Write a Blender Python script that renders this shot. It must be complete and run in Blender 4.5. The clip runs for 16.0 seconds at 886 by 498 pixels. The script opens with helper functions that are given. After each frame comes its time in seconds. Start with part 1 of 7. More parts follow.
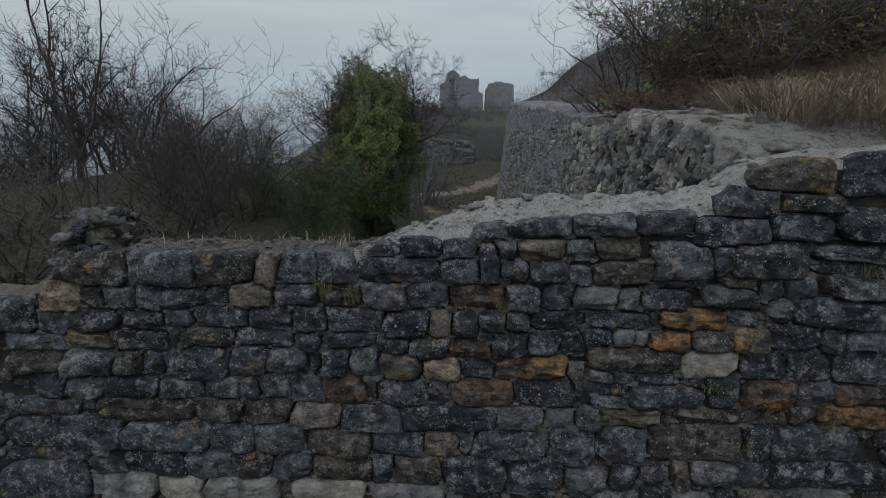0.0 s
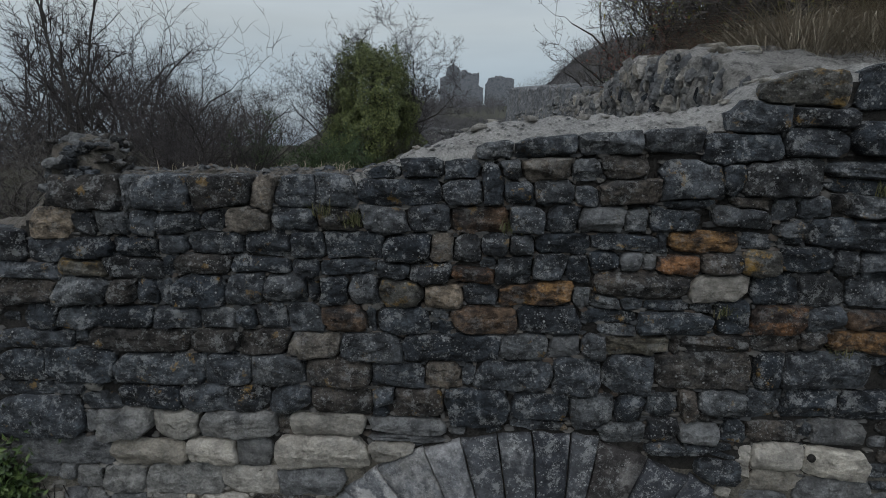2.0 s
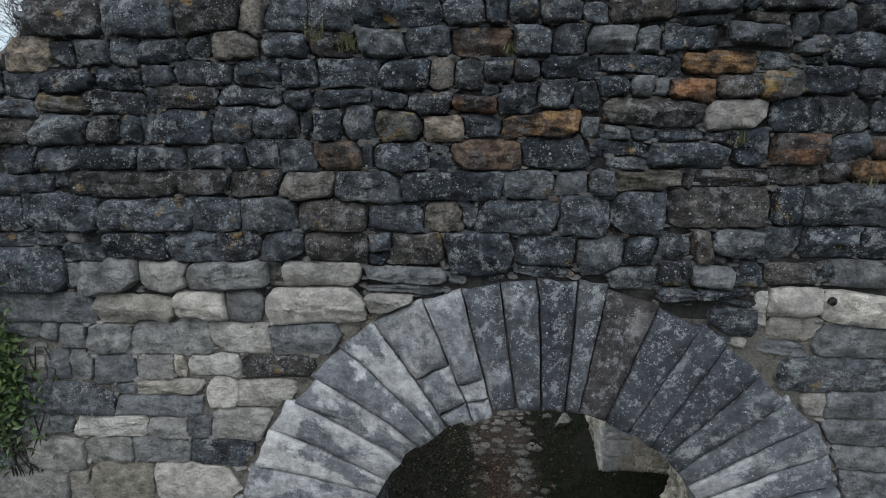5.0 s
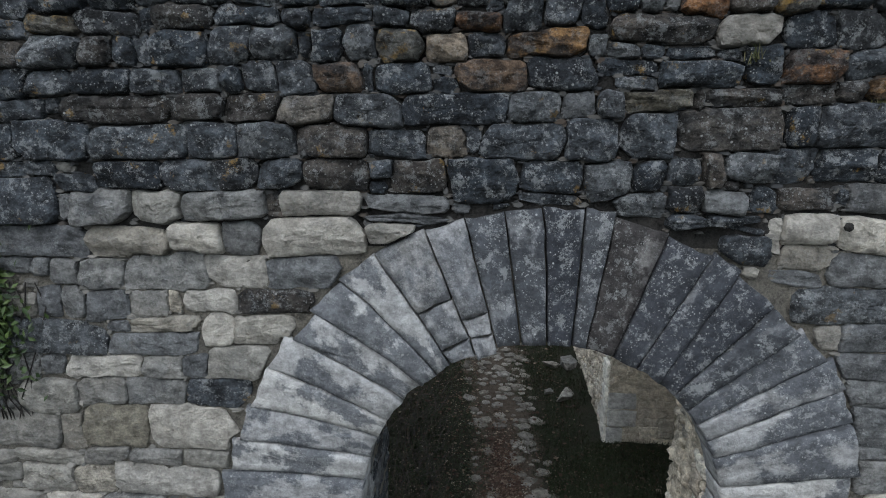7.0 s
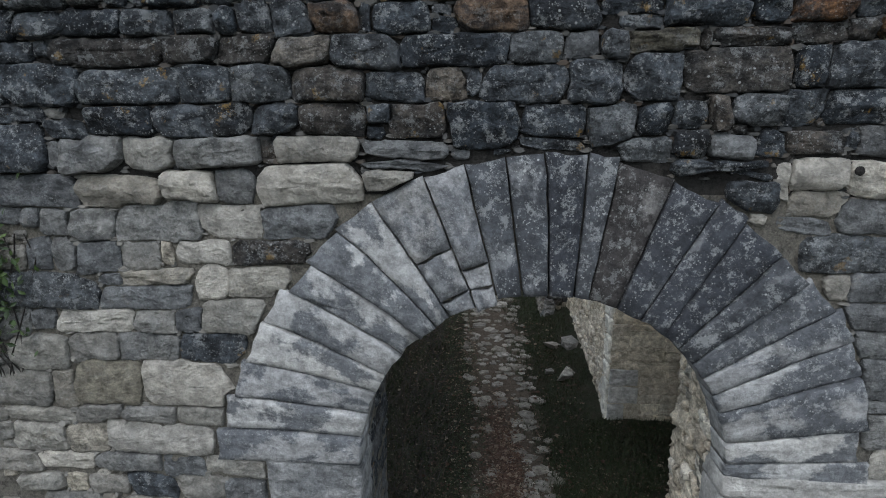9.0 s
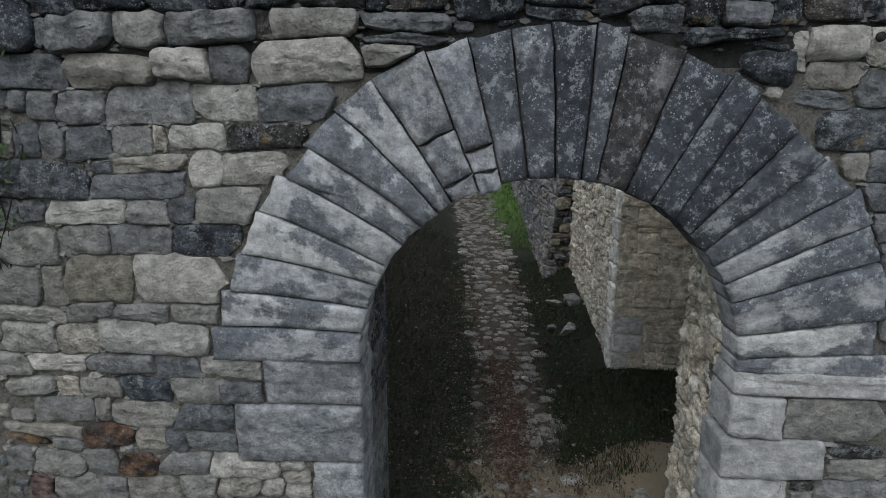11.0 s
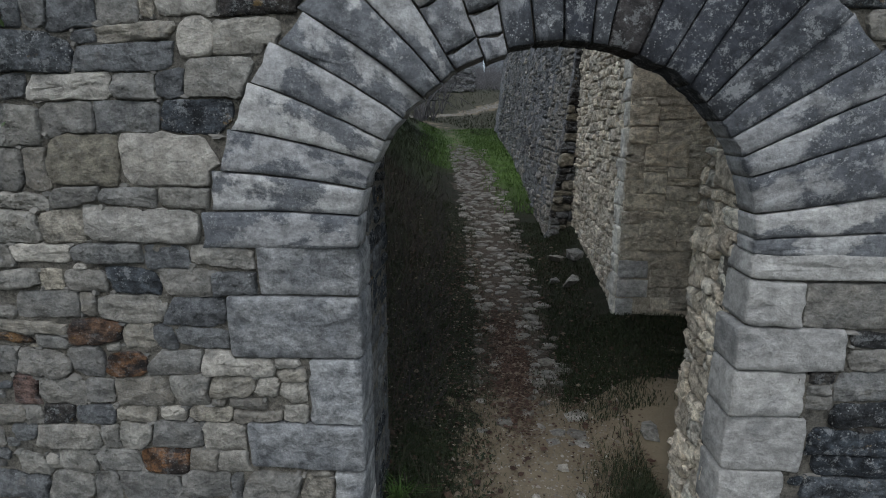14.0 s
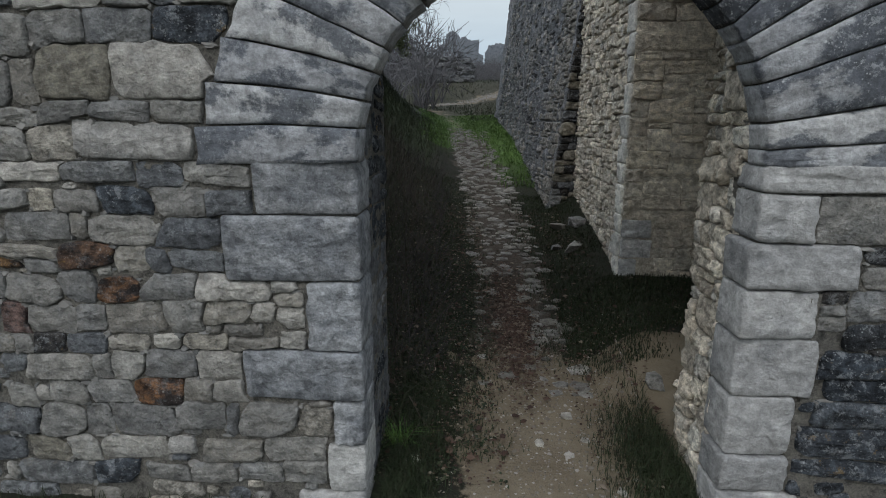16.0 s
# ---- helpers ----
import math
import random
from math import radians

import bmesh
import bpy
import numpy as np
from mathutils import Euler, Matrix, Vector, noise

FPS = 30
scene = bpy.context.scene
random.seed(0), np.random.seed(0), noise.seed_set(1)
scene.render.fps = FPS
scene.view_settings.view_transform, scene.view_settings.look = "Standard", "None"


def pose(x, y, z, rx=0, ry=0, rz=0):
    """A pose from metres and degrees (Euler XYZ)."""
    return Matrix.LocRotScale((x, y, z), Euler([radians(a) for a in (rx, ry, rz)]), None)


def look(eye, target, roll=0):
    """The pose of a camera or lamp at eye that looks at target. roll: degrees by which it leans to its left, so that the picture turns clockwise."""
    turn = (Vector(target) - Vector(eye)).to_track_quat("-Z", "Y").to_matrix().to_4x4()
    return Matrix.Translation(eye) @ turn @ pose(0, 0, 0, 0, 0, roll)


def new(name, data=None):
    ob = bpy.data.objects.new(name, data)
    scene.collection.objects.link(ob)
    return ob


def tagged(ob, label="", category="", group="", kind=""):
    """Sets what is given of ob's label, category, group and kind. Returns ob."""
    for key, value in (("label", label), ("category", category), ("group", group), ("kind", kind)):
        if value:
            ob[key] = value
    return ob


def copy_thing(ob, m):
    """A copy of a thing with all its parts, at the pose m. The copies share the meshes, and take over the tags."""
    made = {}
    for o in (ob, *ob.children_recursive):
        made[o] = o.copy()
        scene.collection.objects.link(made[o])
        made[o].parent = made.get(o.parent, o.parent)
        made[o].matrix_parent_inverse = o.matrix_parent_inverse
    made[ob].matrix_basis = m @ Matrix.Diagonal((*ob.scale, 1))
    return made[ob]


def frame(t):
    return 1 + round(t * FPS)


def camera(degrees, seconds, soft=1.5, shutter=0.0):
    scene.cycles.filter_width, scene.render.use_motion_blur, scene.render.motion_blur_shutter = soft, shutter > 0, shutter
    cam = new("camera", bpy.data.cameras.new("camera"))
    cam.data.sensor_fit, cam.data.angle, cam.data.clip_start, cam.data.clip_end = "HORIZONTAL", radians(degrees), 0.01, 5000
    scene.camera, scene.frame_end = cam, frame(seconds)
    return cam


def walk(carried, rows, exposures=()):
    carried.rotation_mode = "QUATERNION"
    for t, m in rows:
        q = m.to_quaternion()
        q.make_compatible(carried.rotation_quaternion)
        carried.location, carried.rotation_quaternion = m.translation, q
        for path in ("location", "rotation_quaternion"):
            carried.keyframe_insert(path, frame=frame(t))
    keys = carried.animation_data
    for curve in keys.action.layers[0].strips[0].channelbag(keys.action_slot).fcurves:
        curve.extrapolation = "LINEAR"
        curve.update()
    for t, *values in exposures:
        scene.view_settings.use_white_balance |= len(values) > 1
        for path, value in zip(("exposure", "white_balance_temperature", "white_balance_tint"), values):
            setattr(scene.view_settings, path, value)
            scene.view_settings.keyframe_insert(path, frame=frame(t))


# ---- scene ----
cam = camera(78.0, 16.0, soft=1.0)
PATH = [
    (0, (0.199, -3.41, 6.969), (0.082, -1.45, 6.588), 0.3),
    (0.5, (0.196, -3.408, 6.841), (0.078, -1.449, 6.457), 0.3),
    (1, (0.192, -3.406, 6.724), (0.075, -1.448, 6.336), 0.3),
    (1.5, (0.187, -3.406, 6.642), (0.071, -1.447, 6.253), 0.3),
    (2, (0.189, -3.403, 6.489), (0.072, -1.446, 6.096), 0.3),
    (2.5, (0.191, -3.4, 6.334), (0.074, -1.443, 5.937), 0.3),
    (3, (0.195, -3.4, 6.161), (0.077, -1.444, 5.758), 0.3),
    (3.5, (0.198, -3.407, 5.971), (0.081, -1.451, 5.57), 0.3),
    (4, (0.206, -3.41, 5.778), (0.087, -1.453, 5.379), 0.3),
    (4.5, (0.202, -3.41, 5.62), (0.084, -1.454, 5.218), 0.3),
    (5, (0.195, -3.412, 5.457), (0.078, -1.457, 5.052), 0.3),
    (7.5, (0.176, -3.381, 4.936), (0.06, -1.427, 4.526), 0.3),
    (8, (0.178, -3.371, 4.888), (0.062, -1.419, 4.472), 0.3),
    (8.5, (0.179, -3.37, 4.823), (0.063, -1.417, 4.406), 0.3),
    (9, (0.182, -3.367, 4.688), (0.066, -1.415, 4.267), 0.3),
    (11.5, (0.17, -3.395, 3.798), (0.055, -1.446, 3.365), 0.3),
    (12, (0.171, -3.391, 3.636), (0.056, -1.443, 3.202), 0.3),
    (12.5, (0.166, -3.389, 3.494), (0.052, -1.441, 3.056), 0.3),
    (13, (0.163, -3.38, 3.372), (0.048, -1.432, 2.933), 0.3),
    (13.5, (0.16, -3.376, 3.291), (0.046, -1.429, 2.85), 0.3),
    (14, (0.159, -3.378, 3.205), (0.045, -1.431, 2.765), 0.3),
    (14.5, (0.156, -3.38, 3.125), (0.042, -1.432, 2.685), 0.3),
    (15, (0.157, -3.381, 3.005), (0.041, -1.434, 2.563), 0.3),
    (15.5, (0.155, -3.383, 2.839), (0.04, -1.437, 2.394), 0.3),
    (16, (0.153, -3.382, 2.682), (0.04, -1.436, 2.235), 0.3),
]
walk(cam, [(t, look(eye, target, roll)) for t, eye, target, roll in PATH],
     exposures=[(0, -0.53, 6440, 10), (2, -0.48, 6350, 10), (3.5, -0.28, 6280, 10), (4.2, -0.06, 6220, 10), (5, 0.27, 6180, 10), (7.5, 0.27, 6200, 10), (9, 0.22, 6200, 10), (11.5, 0.0, 6210, 10), (13, -0.06, 6220, 10), (16, -0.1, 6230, 10)])


# ---- light ----
def lnk(nt, a, b):
    nt.links.new(a, b)


def node(nt, kind, **values):
    n = nt.nodes.new(kind)
    for key, value in values.items():
        if key in n.inputs:
            n.inputs[key].default_value = value
    return n


SUN_UP, SUN_TURN = radians(48), radians(197)
world = bpy.data.worlds.new("overcast_sky")
scene.world = world
world.use_nodes = True
wt = world.node_tree
wt.nodes.clear()
sky = node(wt, "ShaderNodeTexSky")
sky.sky_type, sky.sun_disc, sky.sun_elevation, sky.sun_rotation = "NISHITA", False, SUN_UP, SUN_TURN
sky.dust_density, sky.air_density = 3.0, 1.0
dim = node(wt, "ShaderNodeVectorMath")
dim.operation = "SCALE"
dim.inputs["Scale"].default_value = 0.035
lnk(wt, sky.outputs[0], dim.inputs[0])
coord = node(wt, "ShaderNodeTexCoord")
split = node(wt, "ShaderNodeSeparateXYZ")
lnk(wt, coord.outputs["Generated"], split.inputs[0])
up = node(wt, "ShaderNodeValToRGB")  # cloud deck, brighter towards the zenith
up.color_ramp.elements[0].position, up.color_ramp.elements[0].color = 0.0, (0.31, 0.37, 0.425, 1)
up.color_ramp.elements[1].position, up.color_ramp.elements[1].color = 1.0, (1.12, 1.2, 1.3, 1)
for p, c in ((0.10, (0.39, 0.455, 0.505, 1)), (0.19, (0.55, 0.585, 0.57, 1)), (0.35, (0.5, 0.555, 0.585, 1))):
    e = up.color_ramp.elements.new(p)
    e.color = c
lnk(wt, split.outputs[2], up.inputs[0])
flat = node(wt, "ShaderNodeMapping")
flat.inputs["Scale"].default_value = (1.2, 1.2, 7.0)
lnk(wt, coord.outputs["Generated"], flat.inputs[0])
cloud = node(wt, "ShaderNodeTexNoise", Scale=1.6, Detail=4.0, Roughness=0.5)
lnk(wt, flat.outputs[0], cloud.inputs["Vector"])
band = node(wt, "ShaderNodeMapRange")
for k, v in (("From Min", 0.3), ("From Max", 0.7), ("To Min", 0.86), ("To Max", 1.12)):
    band.inputs[k].default_value = v
lnk(wt, cloud.outputs["Fac"], band.inputs["Value"])
deck = node(wt, "ShaderNodeVectorMath")
deck.operation = "SCALE"
lnk(wt, up.outputs[0], deck.inputs[0])
lnk(wt, band.outputs[0], deck.inputs["Scale"])
both = node(wt, "ShaderNodeVectorMath")
both.operation = "ADD"
lnk(wt, deck.outputs[0], both.inputs[0])
lnk(wt, dim.outputs[0], both.inputs[1])
glow = node(wt, "ShaderNodeMapRange")  # the deck is brighter on the sun's side
for k, v in (("From Min", -1.0), ("From Max", 0.6), ("To Min", 1.75), ("To Max", 1.1)):
    glow.inputs[k].default_value = v
lnk(wt, split.outputs[1], glow.inputs["Value"])
lit = node(wt, "ShaderNodeVectorMath")
lit.operation = "SCALE"
lnk(wt, both.outputs[0], lit.inputs[0])
lnk(wt, glow.outputs[0], lit.inputs["Scale"])
back = node(wt, "ShaderNodeBackground", Strength=1.0)
lnk(wt, lit.outputs[0], back.inputs["Color"])
out = node(wt, "ShaderNodeOutputWorld")
lnk(wt, back.outputs[0], out.inputs["Surface"])

lamp = bpy.data.lights.new("sun", "SUN")
lamp.energy, lamp.angle, lamp.color = 0.6, radians(30), (1.0, 0.97, 0.92)
sun = new("sun", lamp)
sun.matrix_world = look((20 * math.sin(SUN_TURN), 20 * math.cos(SUN_TURN), 20 * math.tan(SUN_UP)), (0, 0, 0))


# ---- materials ----
def ramp(nt, fac, stops, mode="LINEAR"):
    r = node(nt, "ShaderNodeValToRGB")
    r.color_ramp.interpolation = mode
    el = r.color_ramp.elements
    el[0].position, el[0].color = stops[0][0], (*stops[0][1], 1)
    el[1].position, el[1].color = stops[-1][0], (*stops[-1][1], 1)
    for p, c in stops[1:-1]:
        el.new(p).color = (*c, 1)
    lnk(nt, fac, r.inputs[0])
    return r.outputs[0]


def step(nt, fac, lo, hi, a=0.0, b=1.0):
    m = node(nt, "ShaderNodeMapRange")
    for k, v in (("From Min", lo), ("From Max", hi), ("To Min", a), ("To Max", b)):
        m.inputs[k].default_value = v
    lnk(nt, fac, m.inputs["Value"])
    return m.outputs[0]


def mixed(nt, fac, a, b, mode="MIX"):
    m = nt.nodes.new("ShaderNodeMix")
    m.data_type, m.blend_type = "RGBA", mode
    for sock, v in ((m.inputs[0], fac), (m.inputs[6], a), (m.inputs[7], b)):
        if isinstance(v, (int, float)):
            sock.default_value = v
        elif isinstance(v, tuple):
            sock.default_value = (*v, 1)
        else:
            lnk(nt, v, sock)
    return m.outputs[2]


def times(nt, a, b):
    m = node(nt, "ShaderNodeMath")
    m.operation = "MULTIPLY"
    for sock, v in ((m.inputs[0], a), (m.inputs[1], b)):
        if isinstance(v, (int, float)):
            sock.default_value = v
        else:
            lnk(nt, v, sock)
    return m.outputs[0]


def start(name, rough=0.9):
    m = bpy.data.materials.new(name)
    m.use_nodes = True
    nt = m.node_tree
    nt.nodes.clear()
    o = node(nt, "ShaderNodeOutputMaterial")
    b = node(nt, "ShaderNodeBsdfPrincipled", Roughness=rough)
    b.inputs["Specular IOR Level"].default_value = 0.25
    lnk(nt, b.outputs[0], o.inputs[0])
    return m, nt, b


def place(nt, scale=(1, 1, 1), shift=None):
    g = node(nt, "ShaderNodeNewGeometry")
    m = node(nt, "ShaderNodeMapping")
    m.inputs["Scale"].default_value = scale
    lnk(nt, g.outputs["Position"], m.inputs[0])
    if shift is not None:
        c = node(nt, "ShaderNodeCombineXYZ")
        for i in range(3):
            lnk(nt, times(nt, shift, 17.0 + 9 * i), c.inputs[i])
        lnk(nt, c.outputs[0], m.inputs["Location"])
    return m.outputs[0]


def noise_tex(nt, vec, scale, detail=5.0, rough=0.6):
    n = node(nt, "ShaderNodeTexNoise", Scale=scale, Detail=detail, Roughness=rough)
    lnk(nt, vec, n.inputs["Vector"])
    return n.outputs["Fac"]


def bumped(nt, b, heights, dist=0.02):
    last = None
    for h, strength in heights:
        n = node(nt, "ShaderNodeBump", Strength=strength, Distance=dist)
        lnk(nt, h, n.inputs["Height"])
        if last:
            lnk(nt, last, n.inputs["Normal"])
        last = n.outputs[0]
    lnk(nt, last, b.inputs["Normal"])


def ring_place(nt, shift):
    """Coordinates round the arch: along the ring, and out from its centre."""
    g = node(nt, "ShaderNodeNewGeometry")
    sub = node(nt, "ShaderNodeVectorMath")
    sub.operation = "SUBTRACT"
    sub.inputs[1].default_value = (0.645, 0, 2.46)
    lnk(nt, g.outputs["Position"], sub.inputs[0])
    xyz = node(nt, "ShaderNodeSeparateXYZ")
    lnk(nt, sub.outputs[0], xyz.inputs[0])
    ang = node(nt, "ShaderNodeMath")
    ang.operation = "ARCTAN2"
    lnk(nt, xyz.outputs[2], ang.inputs[0])
    lnk(nt, xyz.outputs[0], ang.inputs[1])
    far_ = node(nt, "ShaderNodeVectorMath")
    far_.operation = "LENGTH"
    lnk(nt, sub.outputs[0], far_.inputs[0])
    c = node(nt, "ShaderNodeCombineXYZ")
    lnk(nt, times(nt, ang.outputs[0], 2.7), c.inputs[0])
    lnk(nt, far_.outputs["Value"], c.inputs[1])
    lnk(nt, times(nt, shift, 31.0), c.inputs[2])
    return c.outputs[0]


def stone_material(name, palette, crust=(0.03, 0.034, 0.038), crust_at=(0.5, 0.62), crust_max=0.8, spots=0.5, gold=0.25, streak=(1, 1, 1.5), bump=0.6, fine=1.0, patch=3.2, broad=0.74, bed=0.0, ring=False, island=False):
    """Weathered stone: a colour for each piece, black crust in patches, beds, pale and gold lichen, fine grain."""
    m, nt, b = start(name)
    info = node(nt, "ShaderNodeObjectInfo")
    rnd = node(nt, "ShaderNodeNewGeometry").outputs["Random Per Island"] if island else info.outputs["Random"]
    pos = place(nt)
    own = ring_place(nt, rnd) if ring else place(nt, streak, rnd)
    n = len(palette)
    col = ramp(nt, rnd, [(i / max(n - 1, 1), c) for i, c in enumerate(palette)], "CONSTANT" if n > 3 else "LINEAR")
    tone = node(nt, "ShaderNodeMath")
    tone.operation = "FRACT"
    lnk(nt, times(nt, rnd, 43.7), tone.inputs[0])
    col = mixed(nt, 1.0, col, ramp(nt, tone.outputs[0], [(0.0, (0.72, 0.72, 0.73)), (1.0, (1.28, 1.27, 1.24))]), "MULTIPLY")
    tint = noise_tex(nt, own, 4.0, 6)
    col = mixed(nt, step(nt, tint, 0.35, 0.7, 0.0, 0.5), col, palette[n // 2])
    patches = noise_tex(nt, own, patch, 9, broad)
    stain = step(nt, patches, *crust_at, 0.0, crust_max)
    if ring:  # the crust ends just behind the front face of the arch
        deep = node(nt, "ShaderNodeSeparateXYZ")
        lnk(nt, pos, deep.inputs[0])
        stain = times(nt, stain, step(nt, deep.outputs[1], 0.0, 0.05, 1.0, 0.0))
    col = mixed(nt, stain, col, crust)
    grain = noise_tex(nt, pos, 60.0, 5, 0.6)
    col = mixed(nt, 1.0, col, ramp(nt, grain, [(0.3, (1 - 0.38 * fine,) * 3), (0.7, (1 + 0.4 * fine,) * 3)]), "MULTIPLY")
    scars = noise_tex(nt, place(nt, (1, 1, 1.2 + 0.4 * bed), rnd), 11.0, 9, 0.66)
    col = mixed(nt, 1.0, col, ramp(nt, scars, [(0.37, (max(0.12, 1 - 0.72 * fine),) * 3), (0.5, (1.0, 1.0, 1.0)), (0.62, (1 + 0.75 * fine,) * 3)]), "MULTIPLY")
    layers = noise_tex(nt, place(nt, (4.5, 4.5, 14), rnd), 3.4, 7, 0.66)
    if bed:
        col = mixed(nt, 1.0, col, ramp(nt, layers, [(0.36, (1 - 0.7 * bed,) * 3), (0.47, (1.0, 1.0, 1.0)), (0.66, (1 + 0.35 * bed,) * 3)]), "MULTIPLY")
    for size, lo, hi, much in ((17.0, 0.1, 0.16, 0.75), (48.0, 0.16, 0.28, 0.6)):
        v = node(nt, "ShaderNodeTexVoronoi", Scale=size)
        lnk(nt, pos, v.inputs["Vector"])
        dots = step(nt, v.outputs["Distance"], lo, hi, 1.0, 0.0)
        col = mixed(nt, times(nt, times(nt, dots, step(nt, noise_tex(nt, pos, size * 0.16, 4, 0.7), 0.5, 0.57)), spots * much), col, (0.42, 0.43, 0.42))
    haze = times(nt, step(nt, noise_tex(nt, place(nt, (1, 1, 1), rnd), 11.0, 10, 0.84), 0.53, 0.57), spots * 0.55)
    col = mixed(nt, haze, col, (0.32, 0.33, 0.33))
    col = mixed(nt, times(nt, step(nt, noise_tex(nt, pos, 5.5, 8, 0.74), 0.61, 0.65), gold), col, (0.33, 0.2, 0.045))
    lnk(nt, col, b.inputs["Base Color"])
    bumped(nt, b, [(layers, bump * (0.03 + 0.7 * bed)), (noise_tex(nt, pos, 7.0, 4, 0.6), bump), (scars, bump), (grain, bump * 0.45)], 0.055)
    return m


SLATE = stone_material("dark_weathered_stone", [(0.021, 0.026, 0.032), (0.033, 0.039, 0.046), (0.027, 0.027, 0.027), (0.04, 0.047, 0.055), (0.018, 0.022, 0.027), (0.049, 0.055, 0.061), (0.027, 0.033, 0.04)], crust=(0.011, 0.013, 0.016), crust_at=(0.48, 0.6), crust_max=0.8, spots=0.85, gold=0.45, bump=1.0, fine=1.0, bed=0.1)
MID = stone_material("mid_grey_weathered_stone", [(0.056, 0.062, 0.069), (0.074, 0.079, 0.083), (0.045, 0.051, 0.058), (0.063, 0.065, 0.065)], crust=(0.02, 0.023, 0.027), crust_at=(0.49, 0.6), crust_max=0.8, spots=0.8, gold=0.3, bump=1.0, fine=0.95, bed=0.1)
GREY = stone_material("grey_weathered_stone", [(0.185, 0.18, 0.165), (0.215, 0.207, 0.187), (0.165, 0.163, 0.155), (0.205, 0.19, 0.162), (0.235, 0.224, 0.2), (0.19, 0.177, 0.15)], crust=(0.1, 0.1, 0.096), crust_at=(0.5, 0.66), crust_max=0.55, spots=0.25, gold=0.04, bump=0.9, fine=0.5)
PALE = stone_material("pale_limestone", [(0.32, 0.3, 0.262), (0.36, 0.338, 0.295), (0.29, 0.277, 0.25), (0.33, 0.314, 0.284)], crust=(0.15, 0.148, 0.14), crust_at=(0.52, 0.66), crust_max=0.55, spots=0.2, gold=0.04, bump=0.8, fine=0.45)
GREYDARK = stone_material("dull_grey_stone", [(0.125, 0.128, 0.128), (0.155, 0.154, 0.147), (0.105, 0.109, 0.113), (0.142, 0.135, 0.122)], crust=(0.05, 0.053, 0.056), crust_at=(0.5, 0.63), crust_max=0.7, spots=0.4, gold=0.06, bump=0.9, fine=0.6)
LEFTQ = stone_material("stained_dressed_limestone", [(0.19, 0.194, 0.197), (0.165, 0.17, 0.175), (0.21, 0.212, 0.21)], crust=(0.085, 0.09, 0.098), crust_at=(0.47, 0.58), crust_max=0.6, spots=0.35, gold=0.0, streak=(1, 1, 1.2), bump=0.6, fine=0.6, patch=3.2, broad=0.66)
RUST = stone_material("rust_brown_stone", [(0.135, 0.068, 0.031), (0.095, 0.066, 0.045), (0.078, 0.046, 0.029), (0.15, 0.087, 0.037), (0.1, 0.073, 0.052)], crust=(0.022, 0.021, 0.021), crust_at=(0.47, 0.56), crust_max=0.9, spots=0.35, gold=0.3, bump=0.9, bed=0.25)
ASHLAR = stone_material("dressed_grey_limestone", [(0.3, 0.3, 0.295), (0.25, 0.252, 0.254), (0.34, 0.336, 0.322)], crust=(0.06, 0.066, 0.076), crust_at=(0.48, 0.525), crust_max=0.82, spots=0.5, gold=0.0, bump=0.4, fine=0.45, patch=1.7, broad=0.68, ring=True)
ASHMOTTLE = stone_material("mottled_dressed_limestone", [(0.24, 0.242, 0.245), (0.2, 0.203, 0.21), (0.28, 0.278, 0.27)], crust=(0.07, 0.075, 0.083), crust_at=(0.46, 0.54), crust_max=0.75, spots=0.6, gold=0.0, bump=0.5, fine=0.55, patch=2.0, broad=0.7, ring=True)
ASHDARK = stone_material("dark_dressed_limestone", [(0.04, 0.043, 0.05), (0.03, 0.033, 0.04), (0.056, 0.06, 0.066)], crust=(0.14, 0.144, 0.15), crust_at=(0.565, 0.62), crust_max=0.7, spots=0.85, gold=0.0, bump=0.3, fine=0.5, patch=2.2, broad=0.66, ring=True)
ASHBROWN = stone_material("brown_black_dressed_stone", [(0.03, 0.028, 0.027), (0.036, 0.033, 0.033), (0.04, 0.038, 0.039)], crust=(0.15, 0.145, 0.14), crust_at=(0.58, 0.63), crust_max=0.7, spots=0.6, gold=0.0, bump=0.4, fine=0.6, patch=2.2, broad=0.68, ring=True)
ASHMIX = stone_material("streaked_dressed_limestone", [(0.25, 0.25, 0.245), (0.2, 0.203, 0.207), (0.29, 0.286, 0.275)], crust=(0.05, 0.055, 0.064), crust_at=(0.42, 0.49), crust_max=0.85, spots=0.9, gold=0.0, bump=0.4, fine=0.45, patch=1.9, broad=0.66, ring=True)
GOLDEN = stone_material("lichen_gold_stone", [(0.045, 0.046, 0.045), (0.07, 0.064, 0.05), (0.055, 0.054, 0.05)], crust=(0.2, 0.125, 0.034), crust_at=(0.53, 0.6), crust_max=0.7, spots=0.4, gold=0.5, bump=0.9, patch=4.0, bed=0.4)
TANDULL = stone_material("weathered_tan_stone", [(0.12, 0.102, 0.081), (0.11, 0.1, 0.087), (0.135, 0.108, 0.08)], crust=(0.045, 0.042, 0.038), crust_at=(0.5, 0.62), crust_max=0.7, spots=0.4, gold=0.2, bump=0.9, bed=0.25)
TANPALE = stone_material("dull_tan_stone", [(0.26, 0.235, 0.19), (0.24, 0.222, 0.185), (0.29, 0.262, 0.215)], crust=(0.11, 0.1, 0.085), crust_at=(0.52, 0.66), crust_max=0.6, spots=0.2, gold=0.04, bump=0.8, fine=0.8, bed=0.2)
